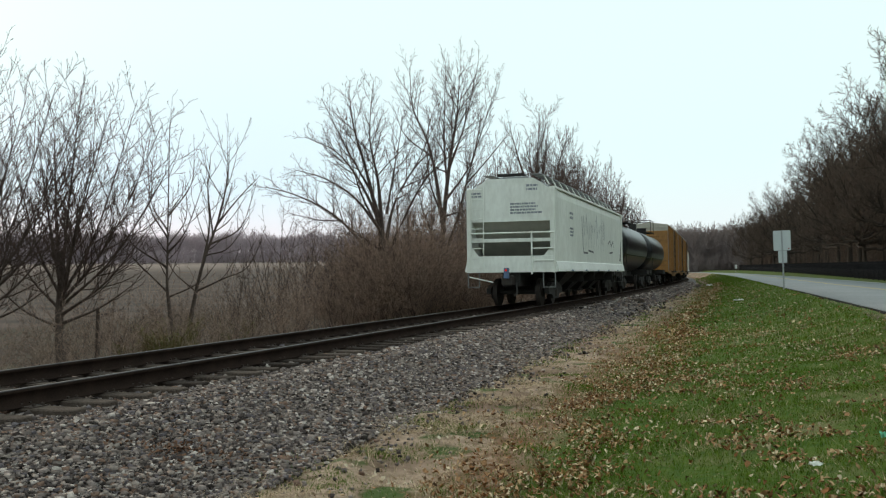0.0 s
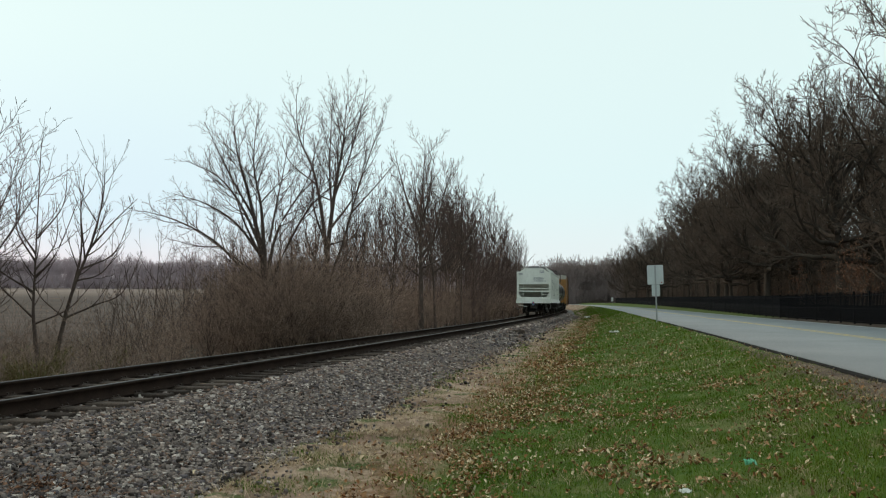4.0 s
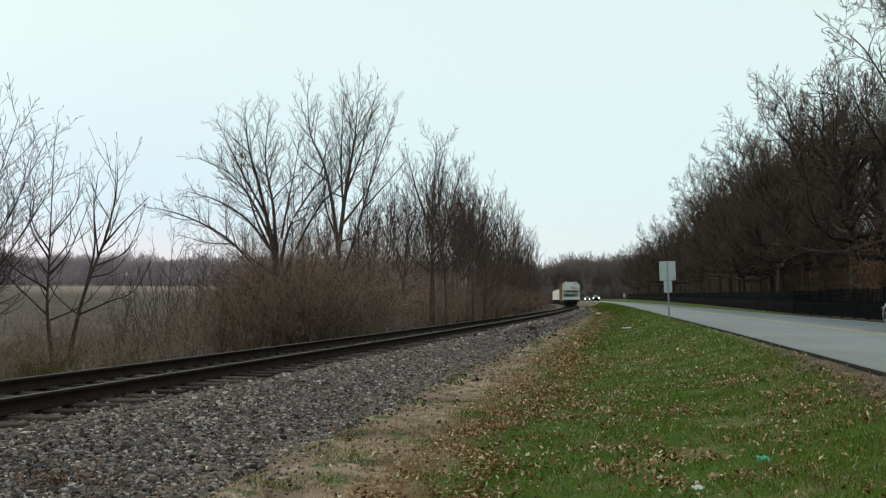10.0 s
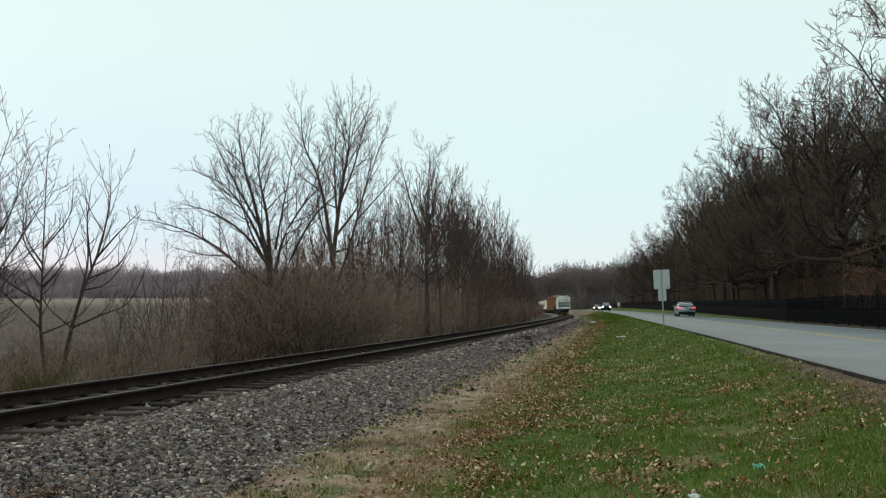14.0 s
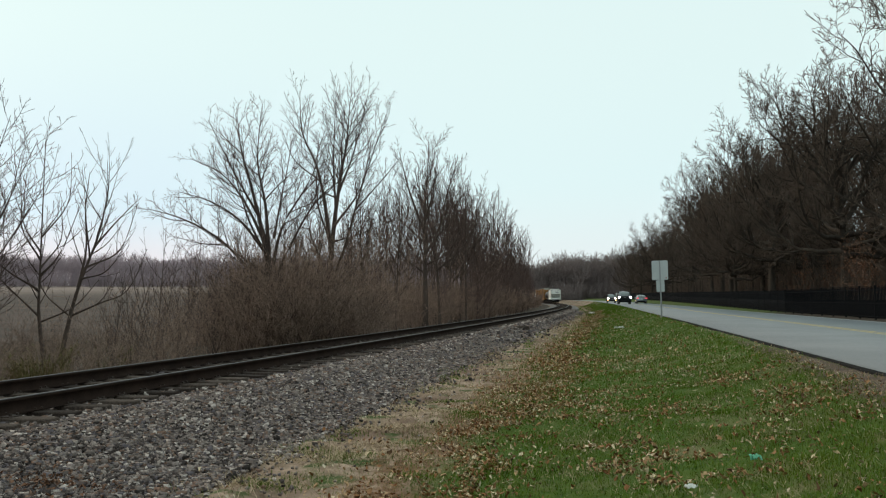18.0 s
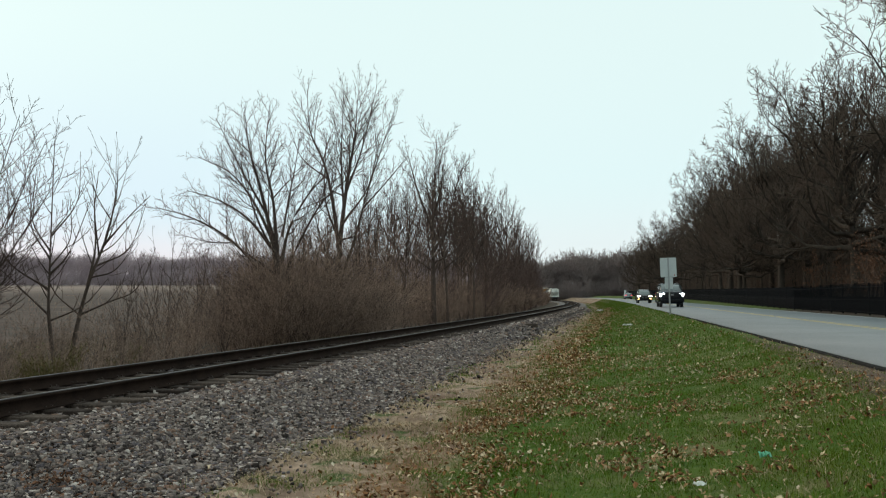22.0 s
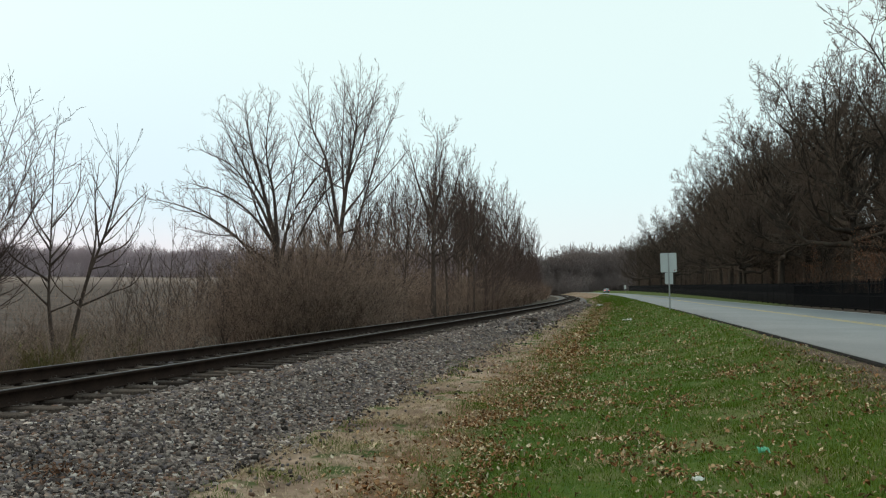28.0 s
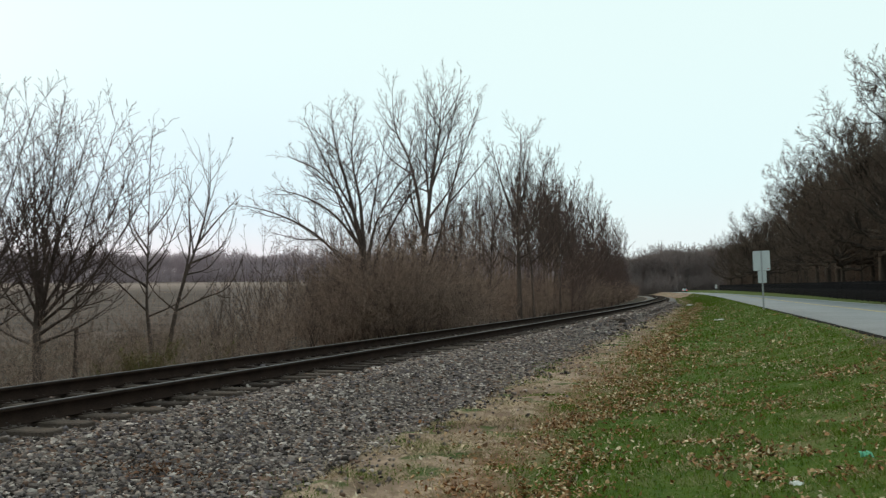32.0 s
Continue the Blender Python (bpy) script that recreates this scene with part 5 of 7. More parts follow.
def far_wood(name, label, spots, brush, r, size=1.0, material=None):
    g = random.Random(len(spots))
    kinds, low = [far_tree(200 + k, 15 + k, r) for k in range(4)], [far_brush(230 + k, 7.0, r) for k in range(3)]
    pieces = []
    for pool, places, s0, s1 in ((kinds, spots, 0.8 * size, 1.12 * size), (low, brush, 0.7, 1.3)):
        for k, (x, y) in enumerate(places):
            v, f = pool[k % len(pool)]
            sc, a = g.uniform(s0, s1), g.uniform(0, 6.28)
            R = np.array([[math.cos(a), -math.sin(a), 0], [math.sin(a), math.cos(a), 0], [0, 0, 1]]) * sc
            pieces.append((v @ R.T + np.array([x, y, float(place_on(x, y)[0][0]) - 0.3]), f))
    v, f = join(pieces)
    return tagged(raw(name, v, f, material or FARWOOD), label, "woods", kind="stuff")


gf = random.Random(12)


def belt(a0, a1, step, d0, d1):
    return [(d * math.sin(radians(a)), d * math.cos(radians(a))) for a in np.arange(a0, a1, step) for d in (gf.uniform(d0, d1),)]


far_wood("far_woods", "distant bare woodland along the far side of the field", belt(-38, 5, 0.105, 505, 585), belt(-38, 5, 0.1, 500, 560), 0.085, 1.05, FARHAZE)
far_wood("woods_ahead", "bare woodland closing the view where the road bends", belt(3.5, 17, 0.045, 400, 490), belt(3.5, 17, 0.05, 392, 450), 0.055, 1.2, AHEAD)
deep = [(y + gf.uniform(-4, 4), gf.uniform(58, 100)) for y in np.arange(190, 380, 1.2)]
low = [(y + gf.uniform(-4, 4), gf.uniform(24, 80)) for y in np.arange(45, 380, 0.7)]
far_wood("deep_woods", "dim bare woodland behind the oaks", [tuple(float(c) for c in on_road(y, q)[:2]) for y, q in deep], [tuple(float(c) for c in on_road(y, q)[:2]) for y, q in low], 0.05, 1.0, OAKTWIG)
# never in view: added so car paint mirrors dark woods, not open sky
behind = [(d * math.sin(radians(a)), d * math.cos(radians(a))) for a in np.arange(40, 320, 2.0) for d in (gf.uniform(70, 150),)]
far_wood("unseen_woods_behind", "unseen bare woodland added behind the camera to darken reflections", behind, behind, 0.2, 1.0)
# bushes that hide the far end of the line
for k in range(20):
    far_bushes.append((at_track(206 + 4.2 * k, gh.uniform(-7.0, -5.6), gh.uniform(0, 360), 0.1), gh.uniform(0.9, 1.3)))
for k in range(16):
    far_bushes.append((at_track(255 + 5.5 * k, gh.uniform(-8.5, -6.2), gh.uniform(0, 360), 0.1), gh.uniform(1.2, 1.7)))


def low_bush(seed):
    g = np.random.default_rng(seed)
    tr = []
    for k in range(12):
        a = g.uniform(0, 6.28)
        tr.append(((0.8 * math.cos(a) * g.uniform(0, 1), 0.8 * math.sin(a) * g.uniform(0, 1), 0), (0.45 * math.cos(a), 0.45 * math.sin(a), 1), 2.8 * g.uniform(0.55, 1.1), 0.02, -0.01, 0.08, 3))
    lv = grow(seed, tr, [L(6, 0.15, 36, 0.5, 0.8, 0.05, 0.12, 2), L(4, 0.1, 38, 0.5, 0.8, 0.03, 0.15, 1)])
    for lines, radii in lv:
        for k in radii:
            radii[k] = [np.maximum(r, 0.012) for r in radii[k]]
    return tree_mesh(lv, 0, 9, (3, 3, 3))


low_kinds = [low_bush(66 + k) for k in range(4)]
pieces = []
for k, (m, sc) in enumerate(far_bushes):
    v, f = low_kinds[k % 4]
    R = np.array(m.to_3x3()) * sc
    pieces.append((v @ R.T + np.array(m.translation), f))
v, f = join(pieces)
tagged(raw("far_thicket", v, f, BRUSH), "tangled brown brush along the far part of the railway", "bushes", kind="stuff")
# ---- iron fence beyond the road ----
fence = root("iron_fence", "black iron picket fence with short lower pickets beyond the road", "fence")
FENCE_YS = np.concatenate([[12.0], 12.0 + np.cumsum(np.full(104, 2.44))])


def fence_at(y):
    q = ROAD_W + float(np.interp(y, [20, 70, 150, 270], [1.1, 1.5, 2.4, 3.0]))
    x, yy, a = on_road(y, q)
    return float(x), float(yy), float(place_on(x, yy)[0][0])


def me_of(bm, name, material):
    me = bpy.data.meshes.new(name)
    bm.to_mesh(me)
    bm.free()
    me.materials.append(material)
    return me


post_me = me_of(box(box(box(B(), -0.038, 0.038, -0.038, 0.038, -0.1, 1.47), -0.045, 0.045, -0.045, 0.045, 1.47, 1.50), -0.03, 0.03, -0.03, 0.03, 1.50, 1.53), "post", IRON)
picket_me = me_of(prism(box(B(), -0.017, 0.017, -0.017, 0.017, 0.06, 1.43), [(-0.010, 1.43), (0.010, 1.43), (0.0, 1.51)], -0.010, 0.010, "y"), "picket", IRON)
short_me = me_of(prism(box(B(), -0.017, 0.017, -0.017, 0.017, 0.06, 0.80), [(-0.010, 0.80), (0.010, 0.80), (0.0, 0.87)], -0.010, 0.010, "y"), "short_picket", IRON)
tall_v, tall_f = np.array([[a * 0.017, b * 0.017, z] for z in (0.06, 1.49) for a, b in ((-1, -1), (1, -1), (1, 1), (-1, 1))]), np.array([[0, 1, 5, 4], [1, 2, 6, 5], [2, 3, 7, 6], [3, 0, 4, 7], [4, 5, 6, 7]])
pk_v, pk_f, made = [], [], 0
rail_bm = B()
for k in range(len(FENCE_YS) - 1):
    a, b = fence_at(FENCE_YS[k]), fence_at(FENCE_YS[k + 1])
    dx, dy, dz = b[0] - a[0], b[1] - a[1], b[2] - a[2]
    yaw = math.degrees(math.atan2(dy, dx))
    shared("post", post_me, fence, pose(*a, 0, 0, yaw))
    for h in (0.14, 0.72, 1.32):
        bm = rail_bm if k > 40 else B()
        rod(bm, (a[0], a[1], a[2] + h), (b[0], b[1], b[2] + h), 0.02, 4)
        if k <= 40:
            part("fence_rail", bm, IRON, fence)
    for j in range(1, 24):
        f = j / 24
        tall = j % 2 == 1
        m = pose(a[0] + dx * f, a[1] + dy * f, a[2] + dz * f, 0, 0, yaw)
        if 26 < FENCE_YS[k] < 60:
            shared("picket" if tall else "short_picket", picket_me if tall else short_me, fence, m)
        else:
            v = tall_v.copy()
            if not tall:
                v[4:, 2] = 0.86
            pk_v.append(v + np.array([a[0] + dx * f, a[1] + dy * f, a[2] + dz * f]))
            pk_f.append(tall_f + 8 * made)
            made += 1
part("fence_rail", rail_bm, IRON, fence)
o = raw("picket_rest", np.concatenate(pk_v), np.concatenate(pk_f), IRON, fence)
o["kind"] = "stuff"

# ---- road sign seen from behind ----
GALV = mat("galvanised_steel", (0.36, 0.37, 0.37), (0.28, 0.29, 0.29), 0.5, 0.6, bump=0.05)
ALU = mat("sign_back", (0.52, 0.55, 0.55), (0.44, 0.47, 0.47), 0.55, 0.25, scale=2, fine=20, bump=0.05)
sx, sy = 10.66, 42.0
sign = root("road_sign", "back of two grey metal road signs on a steel post", "road sign", m=pose(sx, sy, float(place_on(sx, sy)[0][0]) - 0.1, 0, -1.3, -13))
part("post", box(box(B(), -0.035, 0.035, -0.012, 0.0, -0.2, 2.72), -0.02, 0.02, -0.03, -0.012, -0.2, 2.72), GALV, sign)


def plate_shape(w, h, z0, r):
    out = []
    for cx, cz, a0 in ((w - r, z0 + h - r, 0), (-w + r, z0 + h - r, 90), (-w + r, z0 + r, 180), (w - r, z0 + r, 270)):
        for k in range(5):
            a = radians(a0 + k * 22.5)
            out.append((cx + r * math.cos(a), cz + r * math.sin(a)))
    return out


part("panel", prism(B(), plate_shape(0.366, 0.90, 1.84, 0.05), 0.0, 0.004, "y"), ALU, sign, "large grey sign back")
part("small_panel", prism(B(), plate_shape(0.185, 0.54, 1.29, 0.04), 0.0, 0.004, "y"), ALU, sign, "small grey sign back")
for z in (1.42, 1.7, 1.98, 2.6):
    part("bolt", rod(B(), (0, -0.04, z), (0, 0.01, z), 0.012, 6), GALV, sign)
part("sticker", box(B(), 0.25, 0.29, -0.003, 0.0, 1.90, 1.96), mat("red_sticker", (0.35, 0.05, 0.04), rough=0.6, bump=0), sign)

# small white marker by the end of the fence
mx, my = 48.6, 238.0
marker = root("marker_sign", "small white marker sign on a post at the road's edge", "road sign", m=pose(mx, my, float(place_on(mx, my)[0][0]) - 0.1, 0, 0, -11))
part("post", box(B(), -0.04, 0.04, 0, 0.05, 0, 2.3), GALV, marker)
part("panel", box(B(), -0.28, 0.28, -0.01, 0.0, 1.35, 2.35, 0.004), mat("white_panel", (0.75, 0.75, 0.73), rough=0.5, bump=0), marker)
# ---- the train ----
CARWHITE = mat("car_paint_white", (0.80, 0.82, 0.76), (0.66, 0.67, 0.61), 0.55, scale=0.7, fine=9, bump=0.1, stretch=(1, 1, 0.4))
# side sills slightly whiter than the walls
SILLWHITE = mat("sill_white", (0.86, 0.87, 0.83), (0.74, 0.75, 0.71), 0.5, scale=1.0, fine=12, bump=0.05)
# wagon white taken down to olive grey for shade in the end recess
CARSHADE = mat("slope_sheet_shaded", (0.62, 0.62, 0.53), (0.5, 0.5, 0.43), 0.7, bump=0.1)
CARDARK = mat("underframe_black", (0.035, 0.032, 0.03), (0.02, 0.018, 0.017), 0.8, 0.2, bump=0.3)
TANKBLACK = mat("tank_black", (0.02, 0.02, 0.022), (0.01, 0.01, 0.011), 0.3, 0.0, scale=0.6, fine=6, bump=0.06, spec=0.4)
BOXYELLOW = mat("boxcar_yellow", (0.37, 0.18, 0.045), (0.25, 0.115, 0.03), 0.6, scale=0.8, fine=8, bump=0.15, rand=0.5, stretch=(1, 1, 0.3))
BOXDOOR = mat("boxcar_door", (0.30, 0.145, 0.04), (0.20, 0.095, 0.03), 0.6, scale=0.8, fine=8, bump=0.15)
BOXEND = mat("boxcar_end_cream", (0.50, 0.47, 0.40), (0.40, 0.37, 0.31), 0.6, scale=0.8, fine=8, bump=0.1)
GREYROOF = mat("roof_grey", (0.30, 0.31, 0.31), (0.22, 0.22, 0.22), 0.6, 0.3, bump=0.1)
MARK = mat("stencil_dark", (0.27, 0.285, 0.32), rough=0.7, bump=0)
SPRAY = mat("graffiti_dark", (0.06, 0.06, 0.065), (0.14, 0.14, 0.15), rough=0.7, bump=0)
WHEEL = mat("wheel_steel", (0.05, 0.04, 0.034), (0.025, 0.02, 0.018), 0.7, 0.3, bump=0.1)
BLUE = mat("marker_blue", (0.10, 0.16, 0.28), rough=0.5, bump=0)
EOT = glow("end_lamp_red", (0.8, 0.03, 0.02), 0.2)
STEPGREY = mat("step_grime", (0.22, 0.225, 0.22), (0.09, 0.09, 0.088), 0.8, bump=0.1)
DOWN = pose(0, 0, 0)


def truck(parent, y):
    """Bogie: two wheelsets, two side frames and a bolster."""
    t = new("truck")
    t.parent = parent
    t.matrix_basis = pose(0, y, 0)
    for wy in (-0.88, 0.88):
        for sx in (-1, 1):
            bm = B()
            rod(bm, (sx * 0.69, wy, 0.455), (sx * 0.80, wy, 0.455), 0.455, 22)
            rod(bm, (sx * 0.66, wy, 0.455), (sx * 0.69, wy, 0.455), 0.48, 22)
            rod(bm, (sx * 0.80, wy, 0.455), (sx * 0.83, wy, 0.455), 0.17, 14)
            part("wheel", bm, WHEEL, t)
        part("axle", rod(B(), (-0.7, wy, 0.455), (0.7, wy, 0.455), 0.085, 10), CARDARK, t)
    for sx in (-1, 1):
        bm = prism(B(), [(-1.15, 0.40), (-0.62, 0.38), (-0.45, 0.22), (0.45, 0.22), (0.62, 0.38), (1.15, 0.40), (1.15, 0.58), (0.5, 0.78), (-0.5, 0.78), (-1.15, 0.58)], sx * 0.93, sx * 1.08)
        part("side_frame", bm, CARDARK, t)
        part("spring", rod(B(), (sx * 1.0, 0, 0.28), (sx * 1.0, 0, 0.55), 0.15, 10), WHEEL, t)
    part("bolster", box(B(), -1.1, 1.1, -0.2, 0.2, 0.5, 0.82), CARDARK, t)
    return t


def coupler(parent, y, d):
    bm = box(B(), -0.12, 0.12, min(y, y + d * 0.5), max(y, y + d * 0.5), 0.72, 0.98, 0.02)
    box(bm, -0.20, 0.17, min(y + d * 0.45, y + d * 0.72), max(y + d * 0.45, y + d * 0.72), 0.70, 1.02, 0.04)
    part("coupler", bm, WHEEL, parent)


def ladder(parent, x0, x1, y, z0, z1, n, material, along="x"):
    bm = B()
    for x in (x0, x1):
        a, b = ((x, y, z0), (x, y, z1)) if along == "x" else ((y, x, z0), (y, x, z1))
        rod(bm, a, b, 0.015, 6)
    for k in range(n):
        z = z0 + (z1 - z0) * (k + 0.5) / n
        a, b = ((x0, y, z), (x1, y, z)) if along == "x" else ((y, x0, z), (y, x1, z))
        rod(bm, a, b, 0.012, 6)
    part("ladder", bm, material, parent)


def scrawl(parent, strokes, x, material, w=0.05):
    """Sprayed strokes on a side wall: flat ribbons a little proud of it."""
    bm = B()
    for st in strokes:
        for (y0, z0), (y1, z1) in zip(st, st[1:]):
            d = Vector((y1 - y0, z1 - z0))
            n = Vector((-d.y, d.x)).normalized() * w / 2
            e = d.normalized() * w * 0.3
            q = [bm.verts.new((x, y0 - e.x + s * n.x, z0 - e.y + s * n.y)) for s in (-1, 1)] + [bm.verts.new((x, y1 + e.x + s * n.x, z1 + e.y + s * n.y)) for s in (1, -1)]
            bm.faces.new(q)
    part("graffiti", bm, material, parent, "dark sprayed scrawl")


def bars(name, parent, x0, x1, z0, z1, n, y=None, x=None, ragged=3, label="dark stencilled lettering"):
    g, bm = random.Random(ragged), B()
    for k in range(n):
        a, b = z1 - (z1 - z0) * (k + 0.12) / n, z1 - (z1 - z0) * (k + 0.72) / n
        c = x0
        end = x0 + (x1 - x0) * g.uniform(0.7, 1.0)
        while c < end:
            d = min(end, c + g.uniform(0.5, 2.2) * (a - b))
            if y is not None:
                box(bm, c, d, y - 0.003, y, b, a)
            else:
                box(bm, x, x + 0.003, c, d, b, a)
            c = d + 0.35 * (a - b)
    part(name, bm, MARK, parent, label)


def hopper(name="covered_hopper", label="white covered hopper wagon with sprayed scrawl, moving along the track", half=8.2, rear_lamp=True):
    h = root(name, label, "train wagon", "train")
    W, YE = 1.49, half
    eave, peak, sill = 3.88, 4.30, 1.22
    # side walls, slightly curved at the top
    for sx in (-1, 1):
        prof = [(sx * W, sill), (sx * W, eave - 0.3), (sx * (W - 0.05), eave - 0.06), (sx * (W - 0.16), eave), (sx * (W - 0.24), eave - 0.02), (sx * (W - 0.07), eave - 0.3), (sx * (W - 0.05), sill)]
        bm = B()
        y0, y1 = -YE + 0.45, YE - 0.45
        rows = []
        for y in (y0, y1):
            rows.append([bm.verts.new((px, y, pz)) for px, pz in prof])
        n = len(prof)
        for i in range(n):
            bm.faces.new((rows[0][i], rows[0][(i + 1) % n], rows[1][(i + 1) % n], rows[1][i]))
        bm.faces.new(rows[0]), bm.faces.new(rows[1])
        bmesh.ops.recalc_face_normals(bm, faces=bm.faces)
        wall = part("side_wall", bm, CARWHITE, h)
        part("side_sill", prism(B(), [(sx * (W - 0.04), 1.14), (sx * (W + 0.10), 1.14), (sx * (W + 0.10), 1.20), (sx * (W + 0.035), 1.46), (sx * (W - 0.04), 1.50)], y0 - 0.4, y1 + 0.4, "y"), SILLWHITE, h, "side sill slightly whiter than the walls")
        part("eave_rail", box(B(), sx * (W - 0.18), sx * (W + 0.02), y0 - 0.4, y1 + 0.4, eave - 0.03, eave + 0.04, 0.01), CARWHITE, h)
        for e in (-1, 1):
            # slanted corner brace, and the corner posts of the end frame
            part("corner_post", box(B(), sx * (W - 0.16), sx * (W + 0.01), e * (YE - 0.46), e * YE, sill - 0.1, eave, 0.01), CARWHITE, h)
            part("step", box(box(box(B(), sx * (W - 0.42), sx * W, e * (YE - 0.06), e * (YE - 0.02), 0.62, 0.65), sx * (W - 0.03), sx * W, e * (YE - 0.06), e * (YE - 0.03), 0.62, 1.2), sx * (W - 0.42), sx * (W - 0.39), e * (YE - 0.06), e * (YE - 0.03), 0.62, 1.2), STEPGREY, h, "grimy grey step")
    # roof
    bm = prism(B(), [(-W + 0.16, eave), (-0.75, peak - 0.1), (0.75, peak - 0.1), (W - 0.16, eave), (W - 0.2, eave - 0.05), (-W + 0.2, eave - 0.05)], -YE + 0.45, YE - 0.45, "y")
    part("roof", bm, GREYROOF, h)
    for sx in (-1, 1):
        for k in range(13):
            y = -YE + 0.8 + k * (2 * YE - 1.6) / 12
            part("roof_bracket", rod(rod(B(), (sx * 1.15, y, peak - 0.25), (sx * 0.98, y, peak + 0.06), 0.022, 5), (sx * 0.98, y, peak + 0.06), (sx * 0.7, y, peak + 0.06), 0.022, 5), CARWHITE, h)
        part("running_board", box(B(), sx * 0.66, sx * 1.0, -YE + 0.3, YE - 0.3, peak + 0.055, peak + 0.08), GREYROOF, h, "steel grating walkway on the roof")
    part("end_walkway", box(B(), -0.45, 0.45, -YE + 0.1, -YE + 0.5, peak + 0.03, peak + 0.09), CARDARK, h)
    for k in range(4):
        y = -YE + 2.4 + k * (2 * YE - 4.8) / 3
        part("hatch_cover", box(B(), -0.45, 0.45, y - 1.6, y + 1.6, peak - 0.1, peak + 0.06, 0.03), GREYROOF, h)
    for e in (-1, 1):
        # end sheet above, sloping sheet behind the open end, sill below
        y = e * (YE - 0.06)
        out = [(-W + 0.15, 2.80), (W - 0.15, 2.80), (W - 0.15, eave - 0.02), (0.78, peak - 0.08), (-0.78, peak - 0.08), (-W + 0.15, eave - 0.02)]
        part("end_sheet", prism(B(), out, y - 0.02, y + 0.02, "y"), CARWHITE, h)
        yi = e * (YE - 0.5)
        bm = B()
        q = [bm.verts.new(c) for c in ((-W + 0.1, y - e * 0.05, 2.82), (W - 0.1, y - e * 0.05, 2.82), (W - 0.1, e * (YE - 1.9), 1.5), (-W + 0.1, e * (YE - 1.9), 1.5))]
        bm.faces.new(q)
        part("slope_sheet", bm, CARSHADE, h, "sloping sheet inside the open end, greyed for the shade there")
        part("cross_bar", box(B(), -W + 0.15, W - 0.15, y - 0.03, y + 0.03, 2.12, 2.24, 0.01), CARWHITE, h)
        for sx in (-1, 1):
            bm = prism(B(), [(sx * (W - 0.16), 1.62), (sx * (W - 0.16), 1.95), (sx * (W - 0.42), 1.62)], y - 0.025, y + 0.025, "y")
            part("gusset", bm, CARWHITE, h)
        part("end_sill", box(B(), -W, W, y - 0.08, y + 0.06, 1.12, 1.66, 0.012), CARWHITE, h)
        part("platform", box(B(), -W + 0.05, W - 0.05, e * (YE - 1.9), e * (YE - 0.1), 1.13, 1.2), CARDARK, h)
        yo = e * (YE + 0.03)
        ladder(h, -W + 0.12, -W + 0.58, yo, 1.1, 4.05, 9, CARWHITE)
        bm = B()
        rod(bm, (-W + 0.12, yo, 2.42), (W - 0.02, yo, 2.42), 0.028, 8)
        rod(bm, (0.72, yo, 1.05), (0.72, yo, 2.48), 0.03, 8)
        rod(bm, (0.72, yo, 1.9), (W - 0.02, yo, 1.9), 0.022, 8)
        rod(bm, (W - 0.03, yo, 1.1), (W - 0.03, yo, 2.48), 0.022, 8)
        rod(bm, (0.72, yo, 1.5), (W - 0.02, yo, 1.5), 0.02, 8)
        part("handrail", bm, CARWHITE, h, "white tubular handrail")
        coupler(h, e * (YE - 0.25), e)
        part("draft_gear", box(B(), -0.3, 0.3, e * (YE - 1.6), e * (YE - 0.1), 0.66, 1.12, 0.02), CARDARK, h)
        truck(h, e * (YE - 2.0))
    rod_bm = rod(B(), (-W + 0.1, -YE - 0.1, 0.98), (-0.55, -YE - 0.18, 0.80), 0.018, 6)
    part("uncoupling_lever", rod_bm, CARWHITE, h)
    part("air_hose", rod(rod(B(), (0.25, -YE - 0.25, 0.8), (0.3, -YE - 0.35, 0.45), 0.03, 6), (0.3, -YE - 0.35, 0.45), (0.2, -YE - 0.4, 0.35), 0.03, 6), CARDARK, h)
    # hopper bays
    for k in range(4):
        y = -YE + 4.3 + k * (2 * YE - 8.6) / 3
        bm = B()
        tops = [bm.verts.new((sx * 1.35, y + sy * 1.15, 1.25)) for sx, sy in ((-1, -1), (1, -1), (1, 1), (-1, 1))]
        bots = [bm.verts.new((sx * 0.55, y + sy * 0.35, 0.42)) for sx, sy in ((-1, -1), (1, -1), (1, 1), (-1, 1))]
        for i in range(4):
            bm.faces.new((tops[i], tops[(i + 1) % 4], bots[(i + 1) % 4], bots[i]))
        bm.faces.new(bots)
        bay = part("hopper_bay", bm, CARDARK, h)
        part("outlet_gate", box(B(), -0.65, 0.65, y - 0.4, y + 0.4, 0.34, 0.42), CARDARK, h)
        part("bay_rib", box(B(), -1.4, 1.4, y + 1.3, y + 1.36, 0.75, 1.2), CARDARK, h)
    part("centre_sill", box(B(), -0.25, 0.25, -YE + 0.4, YE - 0.4, 0.85, 1.2), CARDARK, h)
    for k, y in enumerate(np.linspace(-YE + 2.5, YE - 2.5, 5)):
        part("marker", box(B(), W + 0.09, W + 0.105, y - 0.2, y + 0.2, 1.15, 1.2), BLUE, h)
    # solid dark triangles on the walls, coloured as the shade inside the end cutaway
    for sx in (-1, 1):
        part("end_cut_shade", prism(B(), [(YE - 0.5, 2.75), (YE - 1.15, 1.62), (YE - 0.78, 1.62)], min(sx * W, sx * (W + 0.004)), max(sx * W, sx * (W + 0.004))), CARDARK, h, "dark triangle standing for the shaded opening beside the end post")
    bars("end_mark", h, 0.55, 1.05, 3.78, 4.02, 2, y=-YE + 0.036)
